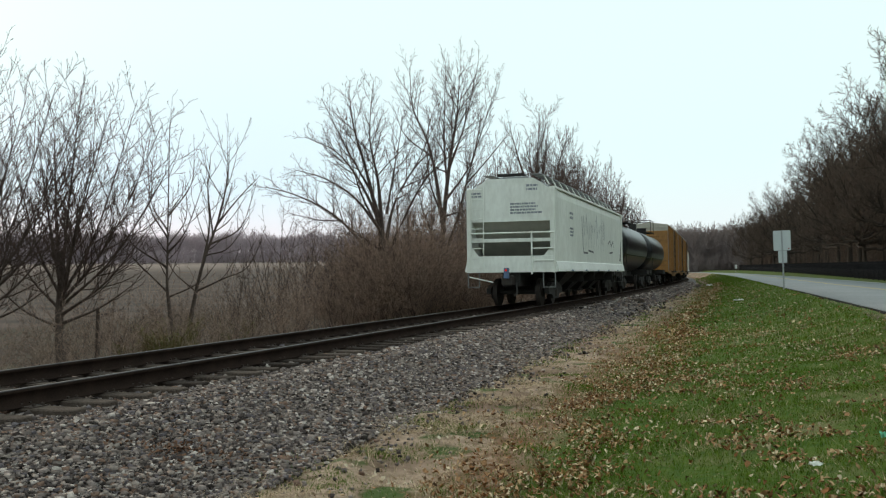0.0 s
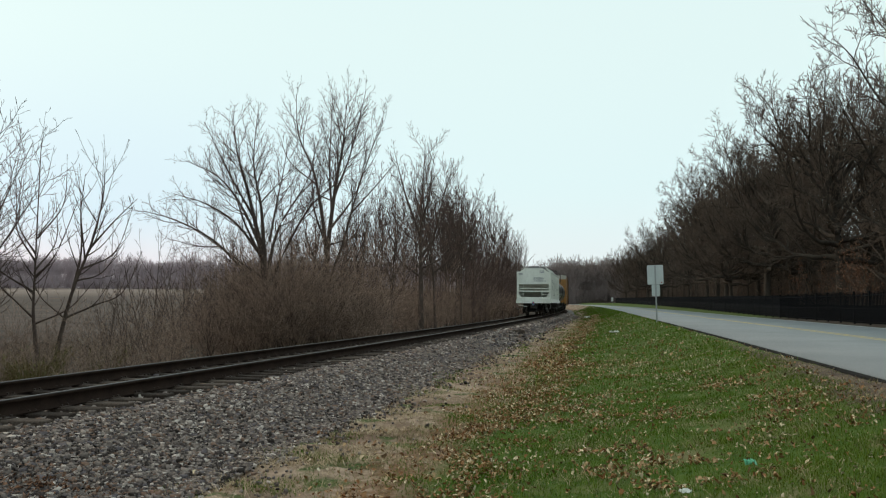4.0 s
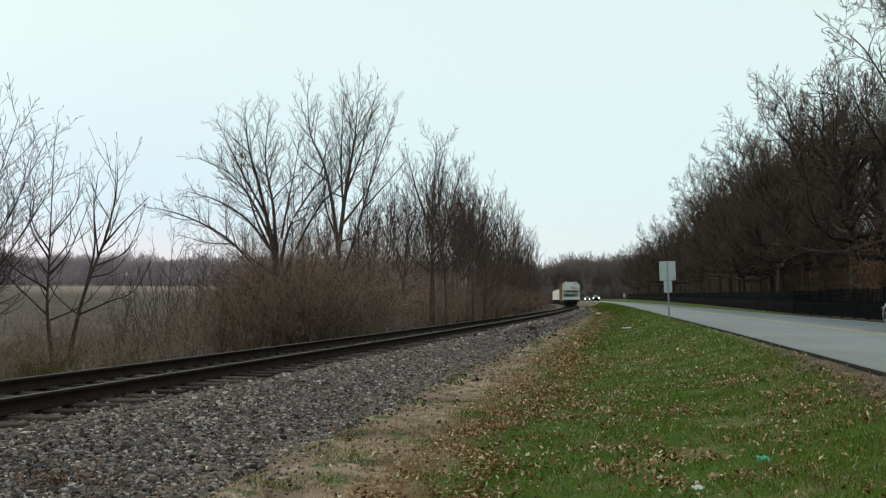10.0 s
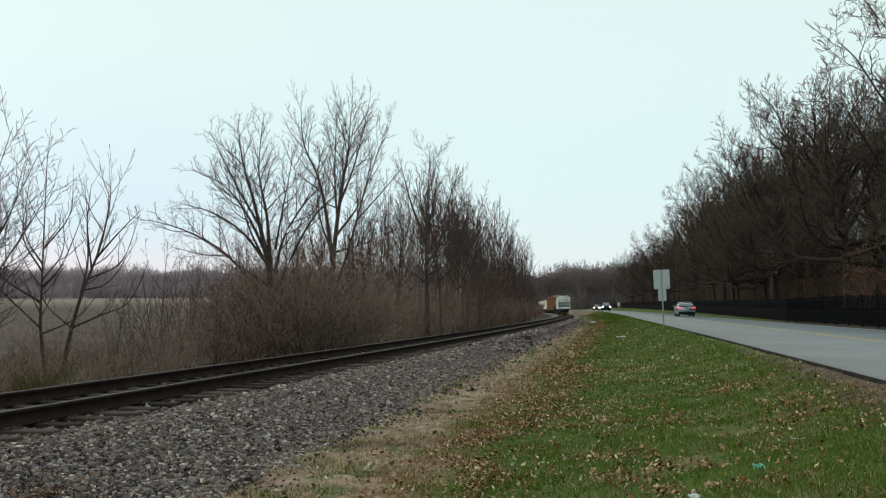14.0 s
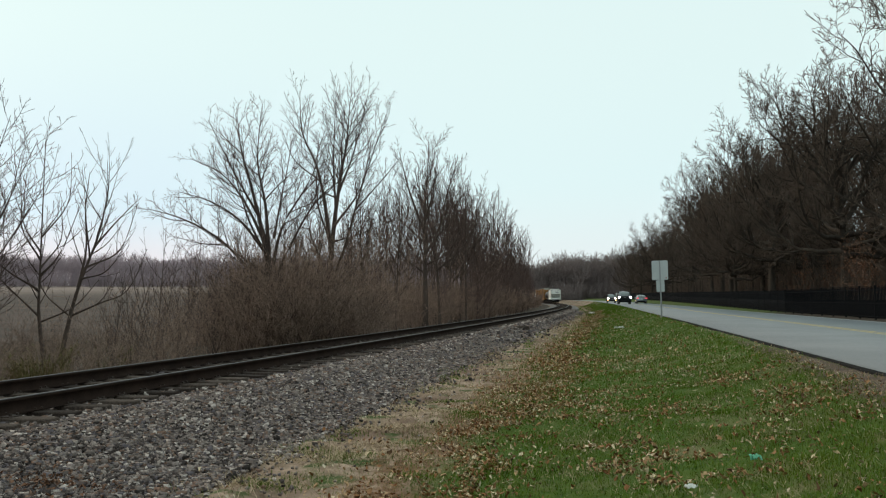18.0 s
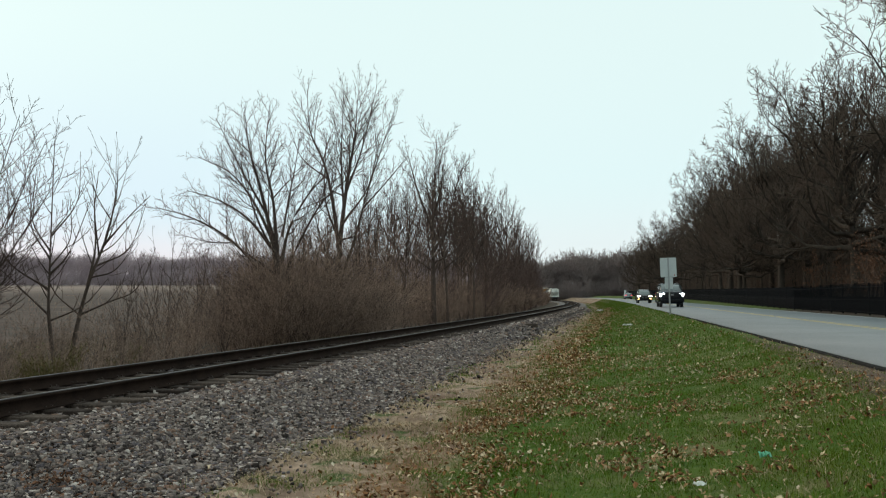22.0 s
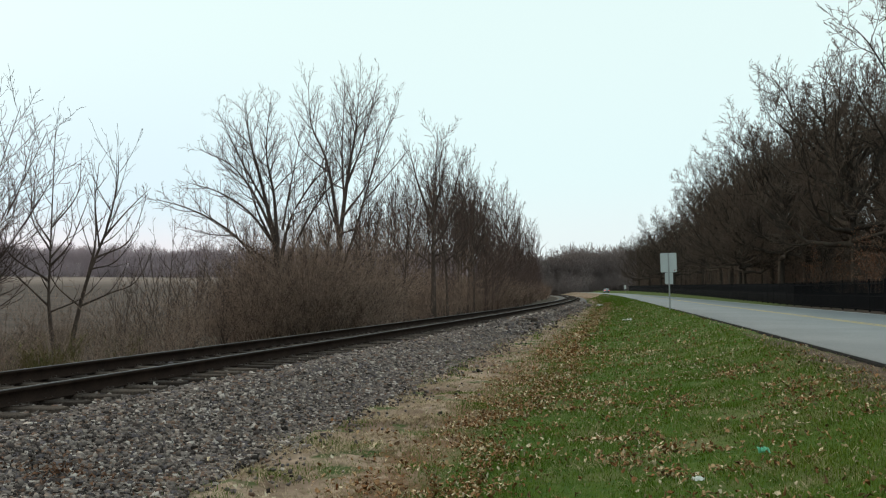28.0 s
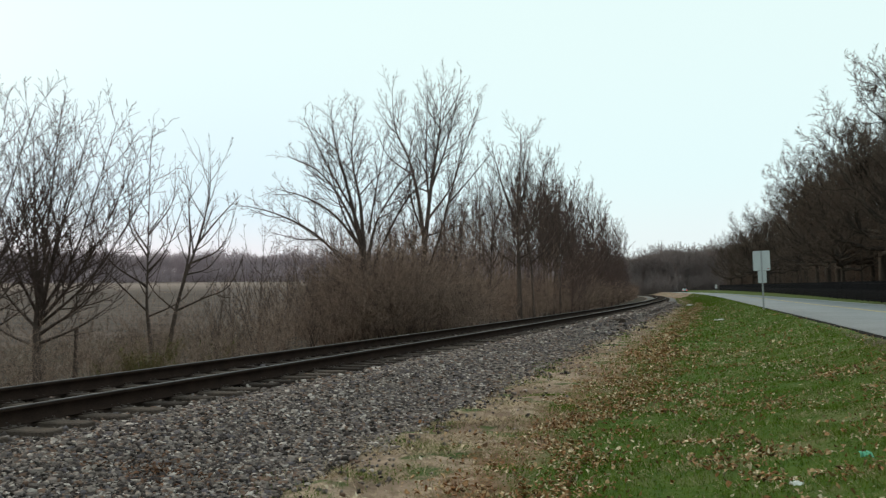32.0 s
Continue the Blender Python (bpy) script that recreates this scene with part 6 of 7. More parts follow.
    bars("end_data", h, 0.0, 1.1, 3.02, 3.42, 4, y=-YE + 0.036, ragged=8)
    bars("end_mark", h, -1.4, -0.95, 3.6, 3.8, 2, y=-YE + 0.036, ragged=5)
    bars("side_mark", h, -YE + 2.6, -YE + 3.4, 2.95, 3.25, 2, x=W + 0.001)
    bars("side_data", h, -YE + 2.6, -YE + 3.3, 2.35, 2.7, 3, x=W + 0.001, ragged=6)
    g = random.Random(21)
    st = []
    for k in range(9):
        y = -YE + 5.2 + k * 0.62
        z = g.uniform(1.9, 2.2)
        st.append([(y, z), (y + 0.15, z + g.uniform(0.9, 1.5)), (y + 0.35, z + g.uniform(0.3, 0.7)), (y + 0.5, z + g.uniform(0.8, 1.4))])
    scrawl(h, st, W + 0.004, mat("graffiti_faint", (0.20, 0.205, 0.215), (0.36, 0.37, 0.38), rough=0.7, bump=0), 0.045)
    scrawl(h, [[(-YE + 5.0, 3.2), (-YE + 5.1, 2.4), (-YE + 5.3, 1.85), (-YE + 6.2, 1.85)], [(-YE + 6.4, 1.95), (-YE + 7.6, 1.9)], [(YE - 4.8, 2.35), (YE - 4.2, 2.5), (YE - 3.9, 2.25), (YE - 3.3, 2.5), (YE - 3.0, 2.2)], [(YE - 4.4, 1.95), (YE - 3.4, 2.0)]], W + 0.005, SPRAY, 0.07)
    if rear_lamp:
        d = box(B(), -0.085, 0.085, -YE - 0.62, -YE - 0.48, 0.92, 1.27, 0.03)
        part("end_of_train_device", d, BLUE, h, "blue-grey end-of-train box on the coupler")
        part("red_lamp", rod(B(), (0, -YE - 0.645, 1.19), (0, -YE - 0.6, 1.19), 0.035, 14), EOT, h, "red end lamp")
    return h


def tank_car():
    t = root("tank_car", "short black tank wagon with a top platform, moving along the track", "train wagon", "train")
    R, half, zc = 1.38, 6.1, 2.52
    bm = B()
    prof = [(-half, 0.0), (-half + 0.08, 0.7), (-half + 0.3, 1.12), (-half + 0.6, 1.32), (-half + 0.9, R), (half - 0.9, R), (half - 0.6, 1.32), (half - 0.3, 1.12), (half - 0.08, 0.7), (half, 0.0)]
    n = 40
    rings = []
    for y, r in prof:
        rings.append([bm.verts.new((r * math.cos(6.2832 * k / n), y, zc + r * math.sin(6.2832 * k / n))) for k in range(n)] if r else [bm.verts.new((0, y, zc))])
    for a, b in zip(rings, rings[1:]):
        for k in range(n):
            q = [a[k % len(a)], a[(k + 1) % len(a)], b[(k + 1) % len(b)], b[k % len(b)]]
            bm.faces.new(list(dict.fromkeys(q)))
    bmesh.ops.recalc_face_normals(bm, faces=bm.faces)
    for f in bm.faces:
        f.smooth = True
    part("tank", bm, TANKBLACK, t)
    for y in (-3.4, -1.1, 1.1, 3.4):
        bm = B()
        for k in range(n):
            a0, a1 = 6.2832 * k / n, 6.2832 * (k + 1) / n
            q = [bm.verts.new((rr * math.cos(a), yy, zc + rr * math.sin(a))) for a, rr, yy in ((a0, R + 0.012, y - 0.05), (a1, R + 0.012, y - 0.05), (a1, R + 0.012, y + 0.05), (a0, R + 0.012, y + 0.05))]
            bm.faces.new(q)
        part("tank_band", bm, TANKBLACK, t)
    part("dome", rod(B(), (0, 0, zc + R - 0.1), (0, 0, zc + R + 0.42), 0.5, 18), TANKBLACK, t)
    bm = box(B(), -0.9, 0.9, -1.2, 1.2, zc + R + 0.05, zc + R + 0.1)
    part("platform", bm, CARDARK, t)
    bm = B()
    for sx in (-0.9, 0.9):
        for y in (-1.2, 1.2):
            rod(bm, (sx, y, zc + R), (sx, y, zc + R + 0.95), 0.025, 6)
        rod(bm, (sx, -1.2, zc + R + 0.95), (sx, 1.2, zc + R + 0.95), 0.025, 6)
    for y in (-1.2, 1.2):
        rod(bm, (-0.9, y, zc + R + 0.95), (0.9, y, zc + R + 0.95), 0.025, 6)
    part("platform_rail", bm, CARDARK, t)
    part("vent_stack", box(B(), -0.2, 0.3, -half + 0.5, -half + 1.0, zc + R - 0.35, zc + R + 0.5, 0.03), CARDARK, t)
    part("frame", box(box(B(), -1.3, 1.3, -half - 0.6, -half + 0.6, 0.95, 1.25), -1.3, 1.3, half - 0.6, half + 0.6, 0.95, 1.25), CARDARK, t)
    part("centre_sill", box(B(), -0.3, 0.3, -half, half, 0.85, 1.3), CARDARK, t)
    bm = B()
    for sx in (-1, 1):
        rod(bm, (sx * 1.5, -half + 0.3, 2.0), (sx * 1.5, half - 0.3, 2.0), 0.02, 6)
        rod(bm, (sx * 1.45, -half - 0.5, 1.2), (sx * 1.45, -half - 0.5, 2.0), 0.02, 6)
        rod(bm, (sx * 1.5, -half - 0.5, 2.0), (sx * 1.5, -half + 0.3, 2.0), 0.02, 6)
    part("handrail", bm, CARDARK, t)
    for e in (-1, 1):
        truck(t, e * (half - 1.2))
        coupler(t, e * (half + 0.35), e)
    return t


def boxcar():
    b = root("boxcar", "ochre yellow boxcar with a cream end, moving along the track", "train wagon", "train")
    W, half, floor, eave, peak = 1.5, 8.0, 1.1, 4.98, 5.22
    for sx in (-1, 1):
        part("side_wall", box(B(), sx * (W - 0.06), sx * W, -half, half, floor, eave, 0.01), BOXYELLOW, b)
        for y in np.linspace(-half + 0.25, half - 0.25, 15):
            if abs(y) > 1.7:
                part("side_rib", box(B(), sx * W, sx * (W + 0.05), y - 0.05, y + 0.05, floor + 0.1, eave - 0.1), BOXYELLOW, b)
        d = part("door", box(B(), sx * (W + 0.01), sx * (W + 0.09), -1.55, 1.55, floor + 0.05, eave - 0.12, 0.01), BOXDOOR, b, "darker sliding door")
        for z in np.linspace(floor + 0.5, eave - 0.5, 6):
            part("door_rib", box(B(), sx * (W + 0.09), sx * (W + 0.12), -1.5, 1.5, z - 0.04, z + 0.04), BOXDOOR, d)
        for y in (-0.7, 0.7):
            part("lock_rod", rod(B(), (sx * (W + 0.13), y, floor), (sx * (W + 0.13), y, eave - 0.15), 0.025, 6), CARDARK, d)
        part("door_track", box(B(), sx * W, sx * (W + 0.13), -3.2, 3.2, floor - 0.05, floor + 0.05), CARDARK, b)
        part("side_sill", prism(B(), [(-half, floor), (half, floor), (half, 0.98), (3.0, 0.9), (2.2, 0.72), (-2.2, 0.72), (-3.0, 0.9), (-half, 0.98)], sx * (W - 0.05), sx * (W + 0.01)), BOXDOOR, b)
        # dark strip painted as shadow at the wall's rear corner
        part("shadow_panel", box(B(), sx * W, sx * (W + 0.02), -half, -half + 0.35, floor, eave, 0.005), MARK, b, "dark strip at the corner, a shadow put into its colour")
    for e in (-1, 1):
        y = e * half
        part("end_wall", prism(B(), [(-W, floor), (W, floor), (W, eave), (0, peak - 0.02), (-W, eave)], y - 0.03, y + 0.03, "y"), BOXYELLOW, b)
        part("end_top", prism(B(), [(-W, 4.5), (W, 4.5), (W, eave), (0, peak - 0.02), (-W, eave)], y + e * 0.031, y + e * 0.04, "y"), BOXEND, b, "cream upper end")
        for z in np.linspace(floor + 0.2, eave - 0.2, 11):
            part("end_corrugation", box(B(), -W + 0.15, W - 0.15, min(y, y + e * 0.075), max(y, y + e * 0.075), z - 0.05, z + 0.05, 0.02), BOXYELLOW if z < 4.5 else BOXEND, b)
        ladder(b, -W + 0.05, -W + 0.5, y + e * 0.12, 1.0, 4.8, 10, CARDARK)
        coupler(b, y - e * 0.1, e)
        truck(b, e * (half - 1.9))
    part("roof", prism(B(), [(-W - 0.03, eave - 0.03), (W + 0.03, eave - 0.03), (W + 0.03, eave + 0.02), (0, peak), (-W - 0.03, eave + 0.02)], -half - 0.02, half + 0.02, "y"), BOXEND, b, "pale galvanised roof")
    part("underframe", box(box(B(), -0.3, 0.3, -half, half, 0.75, floor), -1.4, 1.4, -half, half, floor - 0.08, floor + 0.02), CARDARK, b)
    return b


last_car = hopper()
tank = tank_car()
tank_b = copy_thing(tank, DOWN)
box_a = boxcar()
box_b = copy_thing(box_a, DOWN)
box_c = copy_thing(box_a, DOWN)
hop_b = hopper("covered_hopper", "white covered hopper wagon ahead of the boxcars", rear_lamp=False)
hop_c = copy_thing(hop_b, DOWN)
hop_d = copy_thing(hop_b, DOWN)
# middle of each wagon behind which place on the track the rear face rides, and the reach between its bogies
CONSIST = [(last_car, 7.75, 5.9), (tank, 23.6, 4.6), (tank_b, 37.2, 4.6), (box_a, 52.6, 5.8), (box_b, 68.8, 5.8), (box_c, 85.0, 5.8), (hop_b, 102.0, 5.9), (hop_c, 118.8, 5.9), (hop_d, 135.6, 5.9)]
for wagon, _, _ in CONSIST:
    wagon.scale = [0.945] * 3


def train_at(t):
    return 28.9 + 11.9 * t + 0.05 * t * t
# ---- road vehicles ----
SILVER = mat("paint_silver", (0.31, 0.35, 0.36), (0.28, 0.32, 0.33), 0.25, 0.6, scale=0.5, fine=5, bump=0)
DARKBLUE = mat("paint_dark", (0.007, 0.009, 0.012), (0.005, 0.007, 0.009), 0.1, 0.0, scale=0.5, fine=5, bump=0, spec=0.25)
BROWN = mat("paint_brown_black", (0.010, 0.0085, 0.008), (0.008, 0.007, 0.006), 0.12, 0.0, scale=0.5, fine=5, bump=0, spec=0.35)
TRIM = mat("black_plastic", (0.010, 0.010, 0.011), (0.007, 0.007, 0.007), 0.6, bump=0.05, spec=0.12)
TYRE = mat("tyre_rubber", (0.022, 0.022, 0.023), (0.014, 0.014, 0.014), 0.85, bump=0.2)
ALLOY = mat("alloy", (0.5, 0.5, 0.51), (0.36, 0.36, 0.37), 0.3, 0.9, bump=0)
DARKALLOY = mat("alloy_dark", (0.05, 0.05, 0.052), (0.03, 0.03, 0.03), 0.4, 0.8, bump=0)
CHROME = mat("chrome", (0.6, 0.62, 0.62), (0.5, 0.52, 0.52), 0.15, 1.0, bump=0)
PANE = glass("car_glass", (0.10, 0.125, 0.123))
COOLLAMP = glow("headlamp_cool", (0.86, 0.92, 1.0), 30)
WARMLAMP = glow("headlamp_warm", (1.0, 0.78, 0.48), 30)
FOGLAMP = glow("foglamp_warm", (1.0, 0.62, 0.25), 9)
REDLAMP = glow("tail_lamp_red", (1.0, 0.05, 0.07), 1.3)
PLATEC = mat("plate_pale", (0.45, 0.47, 0.5), rough=0.5, bump=0)


def skin(stations):
    """A shell through cross-sections: (y, half-width, list of (fraction of the width, height))."""
    bm = B()
    rows = []
    for y, w, sec in stations:
        right = [(f * w, z) for f, z in sec]
        loop = right + [(-x, z) for x, z in reversed(right) if x > 1e-6]
        rows.append([bm.verts.new((x, y, z)) for x, z in loop])
    n = len(rows[0])
    for a, b in zip(rows, rows[1:]):
        for k in range(n):
            bm.faces.new((a[k], a[(k + 1) % n], b[(k + 1) % n], b[k]))
    bm.faces.new(rows[0][::-1]), bm.faces.new(rows[-1])
    bmesh.ops.recalc_face_normals(bm, faces=bm.faces)
    for f in bm.faces:
        f.smooth = True
    return bm


def lower_body(pts, low):
    """Body below the windows from (y, half-width, shoulder height, deck height)."""
    out = []
    for y, w, sh, dk in pts:
        out.append((y, w, [(0.86, low), (0.97, low + 0.10), (1.0, low + 0.32), (0.985, sh - 0.12), (0.95, sh - 0.02), (0.86, dk - 0.01), (0.45, dk + 0.015), (0.0, dk + 0.02)]))
    return skin(out)


def wheel(parent, x, y, r, rim_mat, steps=5):
    sx = 1 if x > 0 else -1
    w = new("wheel")
    w.parent = parent
    w.matrix_basis = pose(x, y, r)
    bm = B()
    n = 28
    prof = [(0.0, 0.62 * r), (0.0, 0.93 * r), (0.03, r), (0.19, r), (0.22, 0.93 * r), (0.22, 0.62 * r)]
    rings = [[bm.verts.new((sx * (0.02 - u), rr * math.cos(6.2832 * k / n), rr * math.sin(6.2832 * k / n))) for k in range(n)] for u, rr in prof]
    for a, b in zip(rings, rings[1:] + rings[:1]):
        for k in range(n):
            bm.faces.new((a[k], a[(k + 1) % n], b[(k + 1) % n], b[k]))
    bmesh.ops.recalc_face_normals(bm, faces=bm.faces)
    part("tyre", bm, TYRE, w)
    bm = rod(B(), (sx * -0.10, 0, 0), (sx * -0.06, 0, 0), 0.62 * r, 24)
    for k in range(steps):
        a = 6.2832 * k / steps
        for da in (-0.13, 0.13):
            c, s_ = math.cos(a + da), math.sin(a + da)
            rod(bm, (sx * 0.0, 0.06 * c, 0.06 * s_), (sx * -0.01, 0.6 * r * c, 0.6 * r * s_), 0.03, 5)
    rod(bm, (sx * -0.06, 0, 0), (sx * 0.01, 0, 0), 0.075, 12)
    part("rim", bm, rim_mat, w)
    # black disc in place of the shaded gaps between the spokes
    part("dark_gap_disc", rod(B(), (sx * -0.055, 0, 0), (sx * -0.05, 0, 0), 0.56 * r, 20), TRIM, w)
    return w


def cabin(parent, rows, paint, glass_mat):
    """Windows all round as one dark shell with painted roof and pillars over it. rows: (y, half-width at sill, sill z, half-width at roof, roof z)."""
    st = [(y, 1.0, [(w0, z0), (w0 * 0.5 + w1 * 0.5 + 0.02, (z0 + z1) / 2), (w1, z1 - 0.05), (w1 * 0.86, z1), (0.0, z1 + 0.02)]) for y, w0, z0, w1, z1 in rows]
    part("glasshouse", skin(st), glass_mat, parent, "dark tinted glass")
    top = [(y, w1, z1) for y, w0, z0, w1, z1 in rows if z1 - z0 > 0.25]
    bm = B()
    ra = []
    for y, w1, z1 in top:
        ra.append([bm.verts.new(c) for c in ((w1 + 0.012, y, z1 - 0.075), (w1 * 0.9, y, z1 + 0.012), (0, y, z1 + 0.032), (-w1 * 0.9, y, z1 + 0.012), (-w1 - 0.012, y, z1 - 0.075))])
    for a, b in zip(ra, ra[1:]):
        for k in range(4):
            bm.faces.new((a[k], a[k + 1], b[k + 1], b[k]))
    bmesh.ops.recalc_face_normals(bm, faces=bm.faces)
    for f in bm.faces:
        f.smooth = True
    part("roof", bm, paint, parent)
    return top


def pillar(parent, a, b, r, paint):
    for sx in (-1, 1):
        part("pillar", rod(B(), (sx * a[0], a[1], a[2]), (sx * b[0], b[1], b[2]), r, 6), paint, parent)


def arches(parent, ys, w, r, material):
    for y in ys:
        for sx in (-1, 1):
            bm = B()
            n = 14
            ins, outs = [], []
            for k in range(n + 1):
                a = math.pi * k / n
                for lst, rr in ((ins, r * 1.05), (outs, r * 1.22)):
                    lst.append([bm.verts.new((sx * (w + dx), y + rr * math.cos(a), r + rr * math.sin(a))) for dx in (-0.12, 0.006)])
            for k in range(n):
                bm.faces.new((ins[k][1], outs[k][1], outs[k + 1][1], ins[k + 1][1]))
                bm.faces.new((ins[k][0], ins[k][1], ins[k + 1][1], ins[k + 1][0]))
            part("wheel_arch", bm, material, parent)


def mirror(parent, x, y, z, paint):
    for sx in (-1, 1):
        part("mirror", box(box(B(), sx * x, sx * (x + 0.18), y - 0.08, y + 0.05, z, z + 0.14, 0.04), sx * (x - 0.1), sx * x, y - 0.03, y + 0.03, z + 0.02, z + 0.07), paint, parent)


def sedan():
    c = root("sedan", "silver-grey four-door sedan with lit tail lamps, driving along the road", "car", "road traffic")
    w = 0.91
    part("body", lower_body([(-2.42, 0.74, 0.80, 0.86), (-2.34, 0.84, 0.92, 1.02), (-1.9, 0.9, 0.97, 1.07), (-1.2, w, 0.97, 1.0), (0.6, w, 0.94, 0.96), (1.2, w, 0.90, 0.97), (1.9, 0.88, 0.80, 0.86), (2.3, 0.80, 0.70, 0.72), (2.44, 0.62, 0.62, 0.62)], 0.20), SILVER, c)
    cabin(c, [(-1.95, 0.70, 1.04, 0.55, 1.08), (-1.15, 0.80, 0.98, 0.58, 1.39), (-0.4, 0.83, 0.96, 0.60, 1.44), (0.35, 0.82, 0.95, 0.58, 1.42), (1.3, 0.74, 0.95, 0.6, 1.0)], SILVER, PANE)
    pillar(c, (0.66, -1.85, 1.07), (0.6, -1.12, 1.37), 0.06, SILVER)
    pillar(c, (0.80, -0.45, 0.98), (0.62, -0.42, 1.42), 0.03, SILVER)
    pillar(c, (0.74, 1.22, 1.0), (0.6, 0.38, 1.40), 0.035, SILVER)
    for sx in (-1, 1):
        for y in (-1.42, 1.42):
            wheel(c, sx * 0.80, y, 0.335, DARKALLOY)
        part("tail_lamp", box(B(), sx * 0.46, sx * 0.865, -2.43, -2.14, 0.82, 0.93, 0.035), REDLAMP, c, "lit red tail lamp")
        part("door_handle", box(B(), sx * 0.905, sx * 0.93, -0.75, -0.58, 0.83, 0.86, 0.008), CHROME, c)
        part("headlamp", box(B(), sx * 0.5, sx * 0.8, 2.2, 2.38, 0.6, 0.7, 0.02), CHROME, c)
        part("sill_trim", box(B(), sx * 0.86, sx * 0.915, -1.0, 1.0, 0.2, 0.27, 0.01), TRIM, c)
        part("exhaust", rod(B(), (sx * 0.6, -2.47, 0.30), (sx * 0.6, -2.2, 0.30), 0.04, 10), CHROME, c)
        part("reflector", box(B(), sx * 0.58, sx * 0.8, -2.44, -2.40, 0.46, 0.5, 0.005), PLATEC, c)
    arches(c, (-1.42, 1.42), 0.90, 0.335, TRIM)
    part("rear_bumper", box(B(), -0.80, 0.80, -2.47, -2.3, 0.20, 0.47, 0.06), TRIM, c)
    part("boot_lip", box(B(), -0.70, 0.70, -2.40, -2.28, 1.03, 1.06, 0.012), TRIM, c)
    p = part("number_plate", box(B(), -0.16, 0.16, -2.455, -2.42, 0.66, 0.80, 0.005), PLATEC, c)
    part("plate_bar", box(B(), -0.12, 0.12, -2.459, -2.455, 0.70, 0.76), MARK, p)
    part("boot_badge", rod(B(), (0, -2.45, 0.93), (0, -2.40, 0.93), 0.05, 12), CHROME, c)
    mirror(c, 0.83, 0.72, 0.97, SILVER)
    return c


def suv():
    c = root("large_suv", "large dark sport utility vehicle with bright white headlamps", "car", "road traffic")
    w = 1.01
    part("body", lower_body([(-2.66, 0.90, 1.10, 1.14), (-2.55, 0.98, 1.20, 1.22), (-1.6, w, 1.24, 1.26), (0.8, w, 1.22, 1.25), (1.25, w, 1.26, 1.35), (2.1, 0.98, 1.20, 1.30), (2.5, 0.93, 1.10, 1.22), (2.62, 0.85, 1.02, 1.12), (2.67, 0.76, 0.94, 1.0)], 0.30), DARKBLUE, c)
    cabin(c, [(-2.58, 0.88, 1.2, 0.74, 1.70), (-2.35, 0.93, 1.22, 0.76, 1.88), (-0.8, 0.95, 1.23, 0.79, 1.92), (0.35, 0.95, 1.22, 0.77, 1.90), (0.62, 0.94, 1.24, 0.75, 1.86), (1.36, 0.86, 1.30, 0.72, 1.38)], DARKBLUE, PANE)
    pillar(c, (0.88, 1.32, 1.36), (0.77, 0.62, 1.87), 0.045, DARKBLUE)
    pillar(c, (0.95, 0.1, 1.24), (0.80, 0.05, 1.87), 0.03, TRIM)
    pillar(c, (0.95, -1.0, 1.24), (0.80, -1.0, 1.87), 0.03, TRIM)
    pillar(c, (0.89, -2.5, 1.24), (0.75, -2.4, 1.82), 0.05, DARKBLUE)
    for sx in (-1, 1):
        for y in (-1.55, 1.58):
            wheel(c, sx * 0.90, y, 0.41, DARKALLOY, 6)
        part("headlamp", box(B(), sx * 0.56, sx * 0.93, 2.42, 2.635, 0.95, 1.13, 0.04), COOLLAMP, c, "glaring white headlamp")
        part("lamp_strip", box(B(), sx * 0.56, sx * 0.93, 2.45, 2.645, 0.87, 0.90, 0.01), COOLLAMP, c)
        part("fog_recess", box(B(), sx * 0.68, sx * 0.9, 2.5, 2.705, 0.44, 0.60, 0.02), TRIM, c)
        part("tail_lamp", box(B(), sx * 0.80, sx * 0.962, -2.645, -2.5, 0.92, 1.12, 0.03), REDLAMP, c, "lit red tail lamp")
        part("door_handle", box(B(), sx * 1.0, sx * 1.035, 0.18, 0.4, 1.08, 1.12, 0.01), TRIM, c)
        part("door_handle", box(B(), sx * 1.0, sx * 1.035, -0.85, -0.63, 1.08, 1.12, 0.01), TRIM, c)
        part("running_board", box(B(), sx * 0.88, sx * 1.05, -1.0, 1.05, 0.36, 0.43, 0.02), TRIM, c)
        part("roof_rail", rod(B(), (sx * 0.70, -2.0, 1.955), (sx * 0.70, 0.2, 1.955), 0.02, 8), TRIM, c, "")
        part("belt_trim", box(B(), sx * 0.962, sx * 0.99, -2.4, 1.2, 1.23, 1.255, 0.005), CHROME, c)
    arches(c, (-1.55, 1.58), 1.0, 0.41, TRIM)
    g = part("grille", box(B(), -0.56, 0.56, 2.5, 2.69, 0.76, 1.12, 0.03), TRIM, c, "black radiator grille")
    for z in (0.84, 0.93, 1.03):
        part("grille_bar", box(B(), -0.54, 0.54, 2.675, 2.695, z - 0.012, z + 0.012), DARKALLOY, g)
    bm = B()
    bmesh.ops.create_cone(bm, cap_ends=True, segments=24, radius1=1, radius2=1, depth=1, matrix=Matrix.LocRotScale((0, 2.71, 0.99), Euler((radians(90), 0, 0)), (0.13, 0.055, 0.02)))
    part("badge", bm, CHROME, g)
    part("front_bumper", box(B(), -0.95, 0.95, 2.2, 2.68, 0.34, 0.80, 0.17), DARKBLUE, c)
    part("lower_grille", box(B(), -0.62, 0.62, 2.6, 2.712, 0.42, 0.62, 0.03), TRIM, c)
    for sx in (-1, 1):
        part("wiper", rod(B(), (sx * 0.1, 1.33, 1.40), (sx * 0.1 + 0.6, 1.28, 1.43), 0.012, 5), TRIM, c)
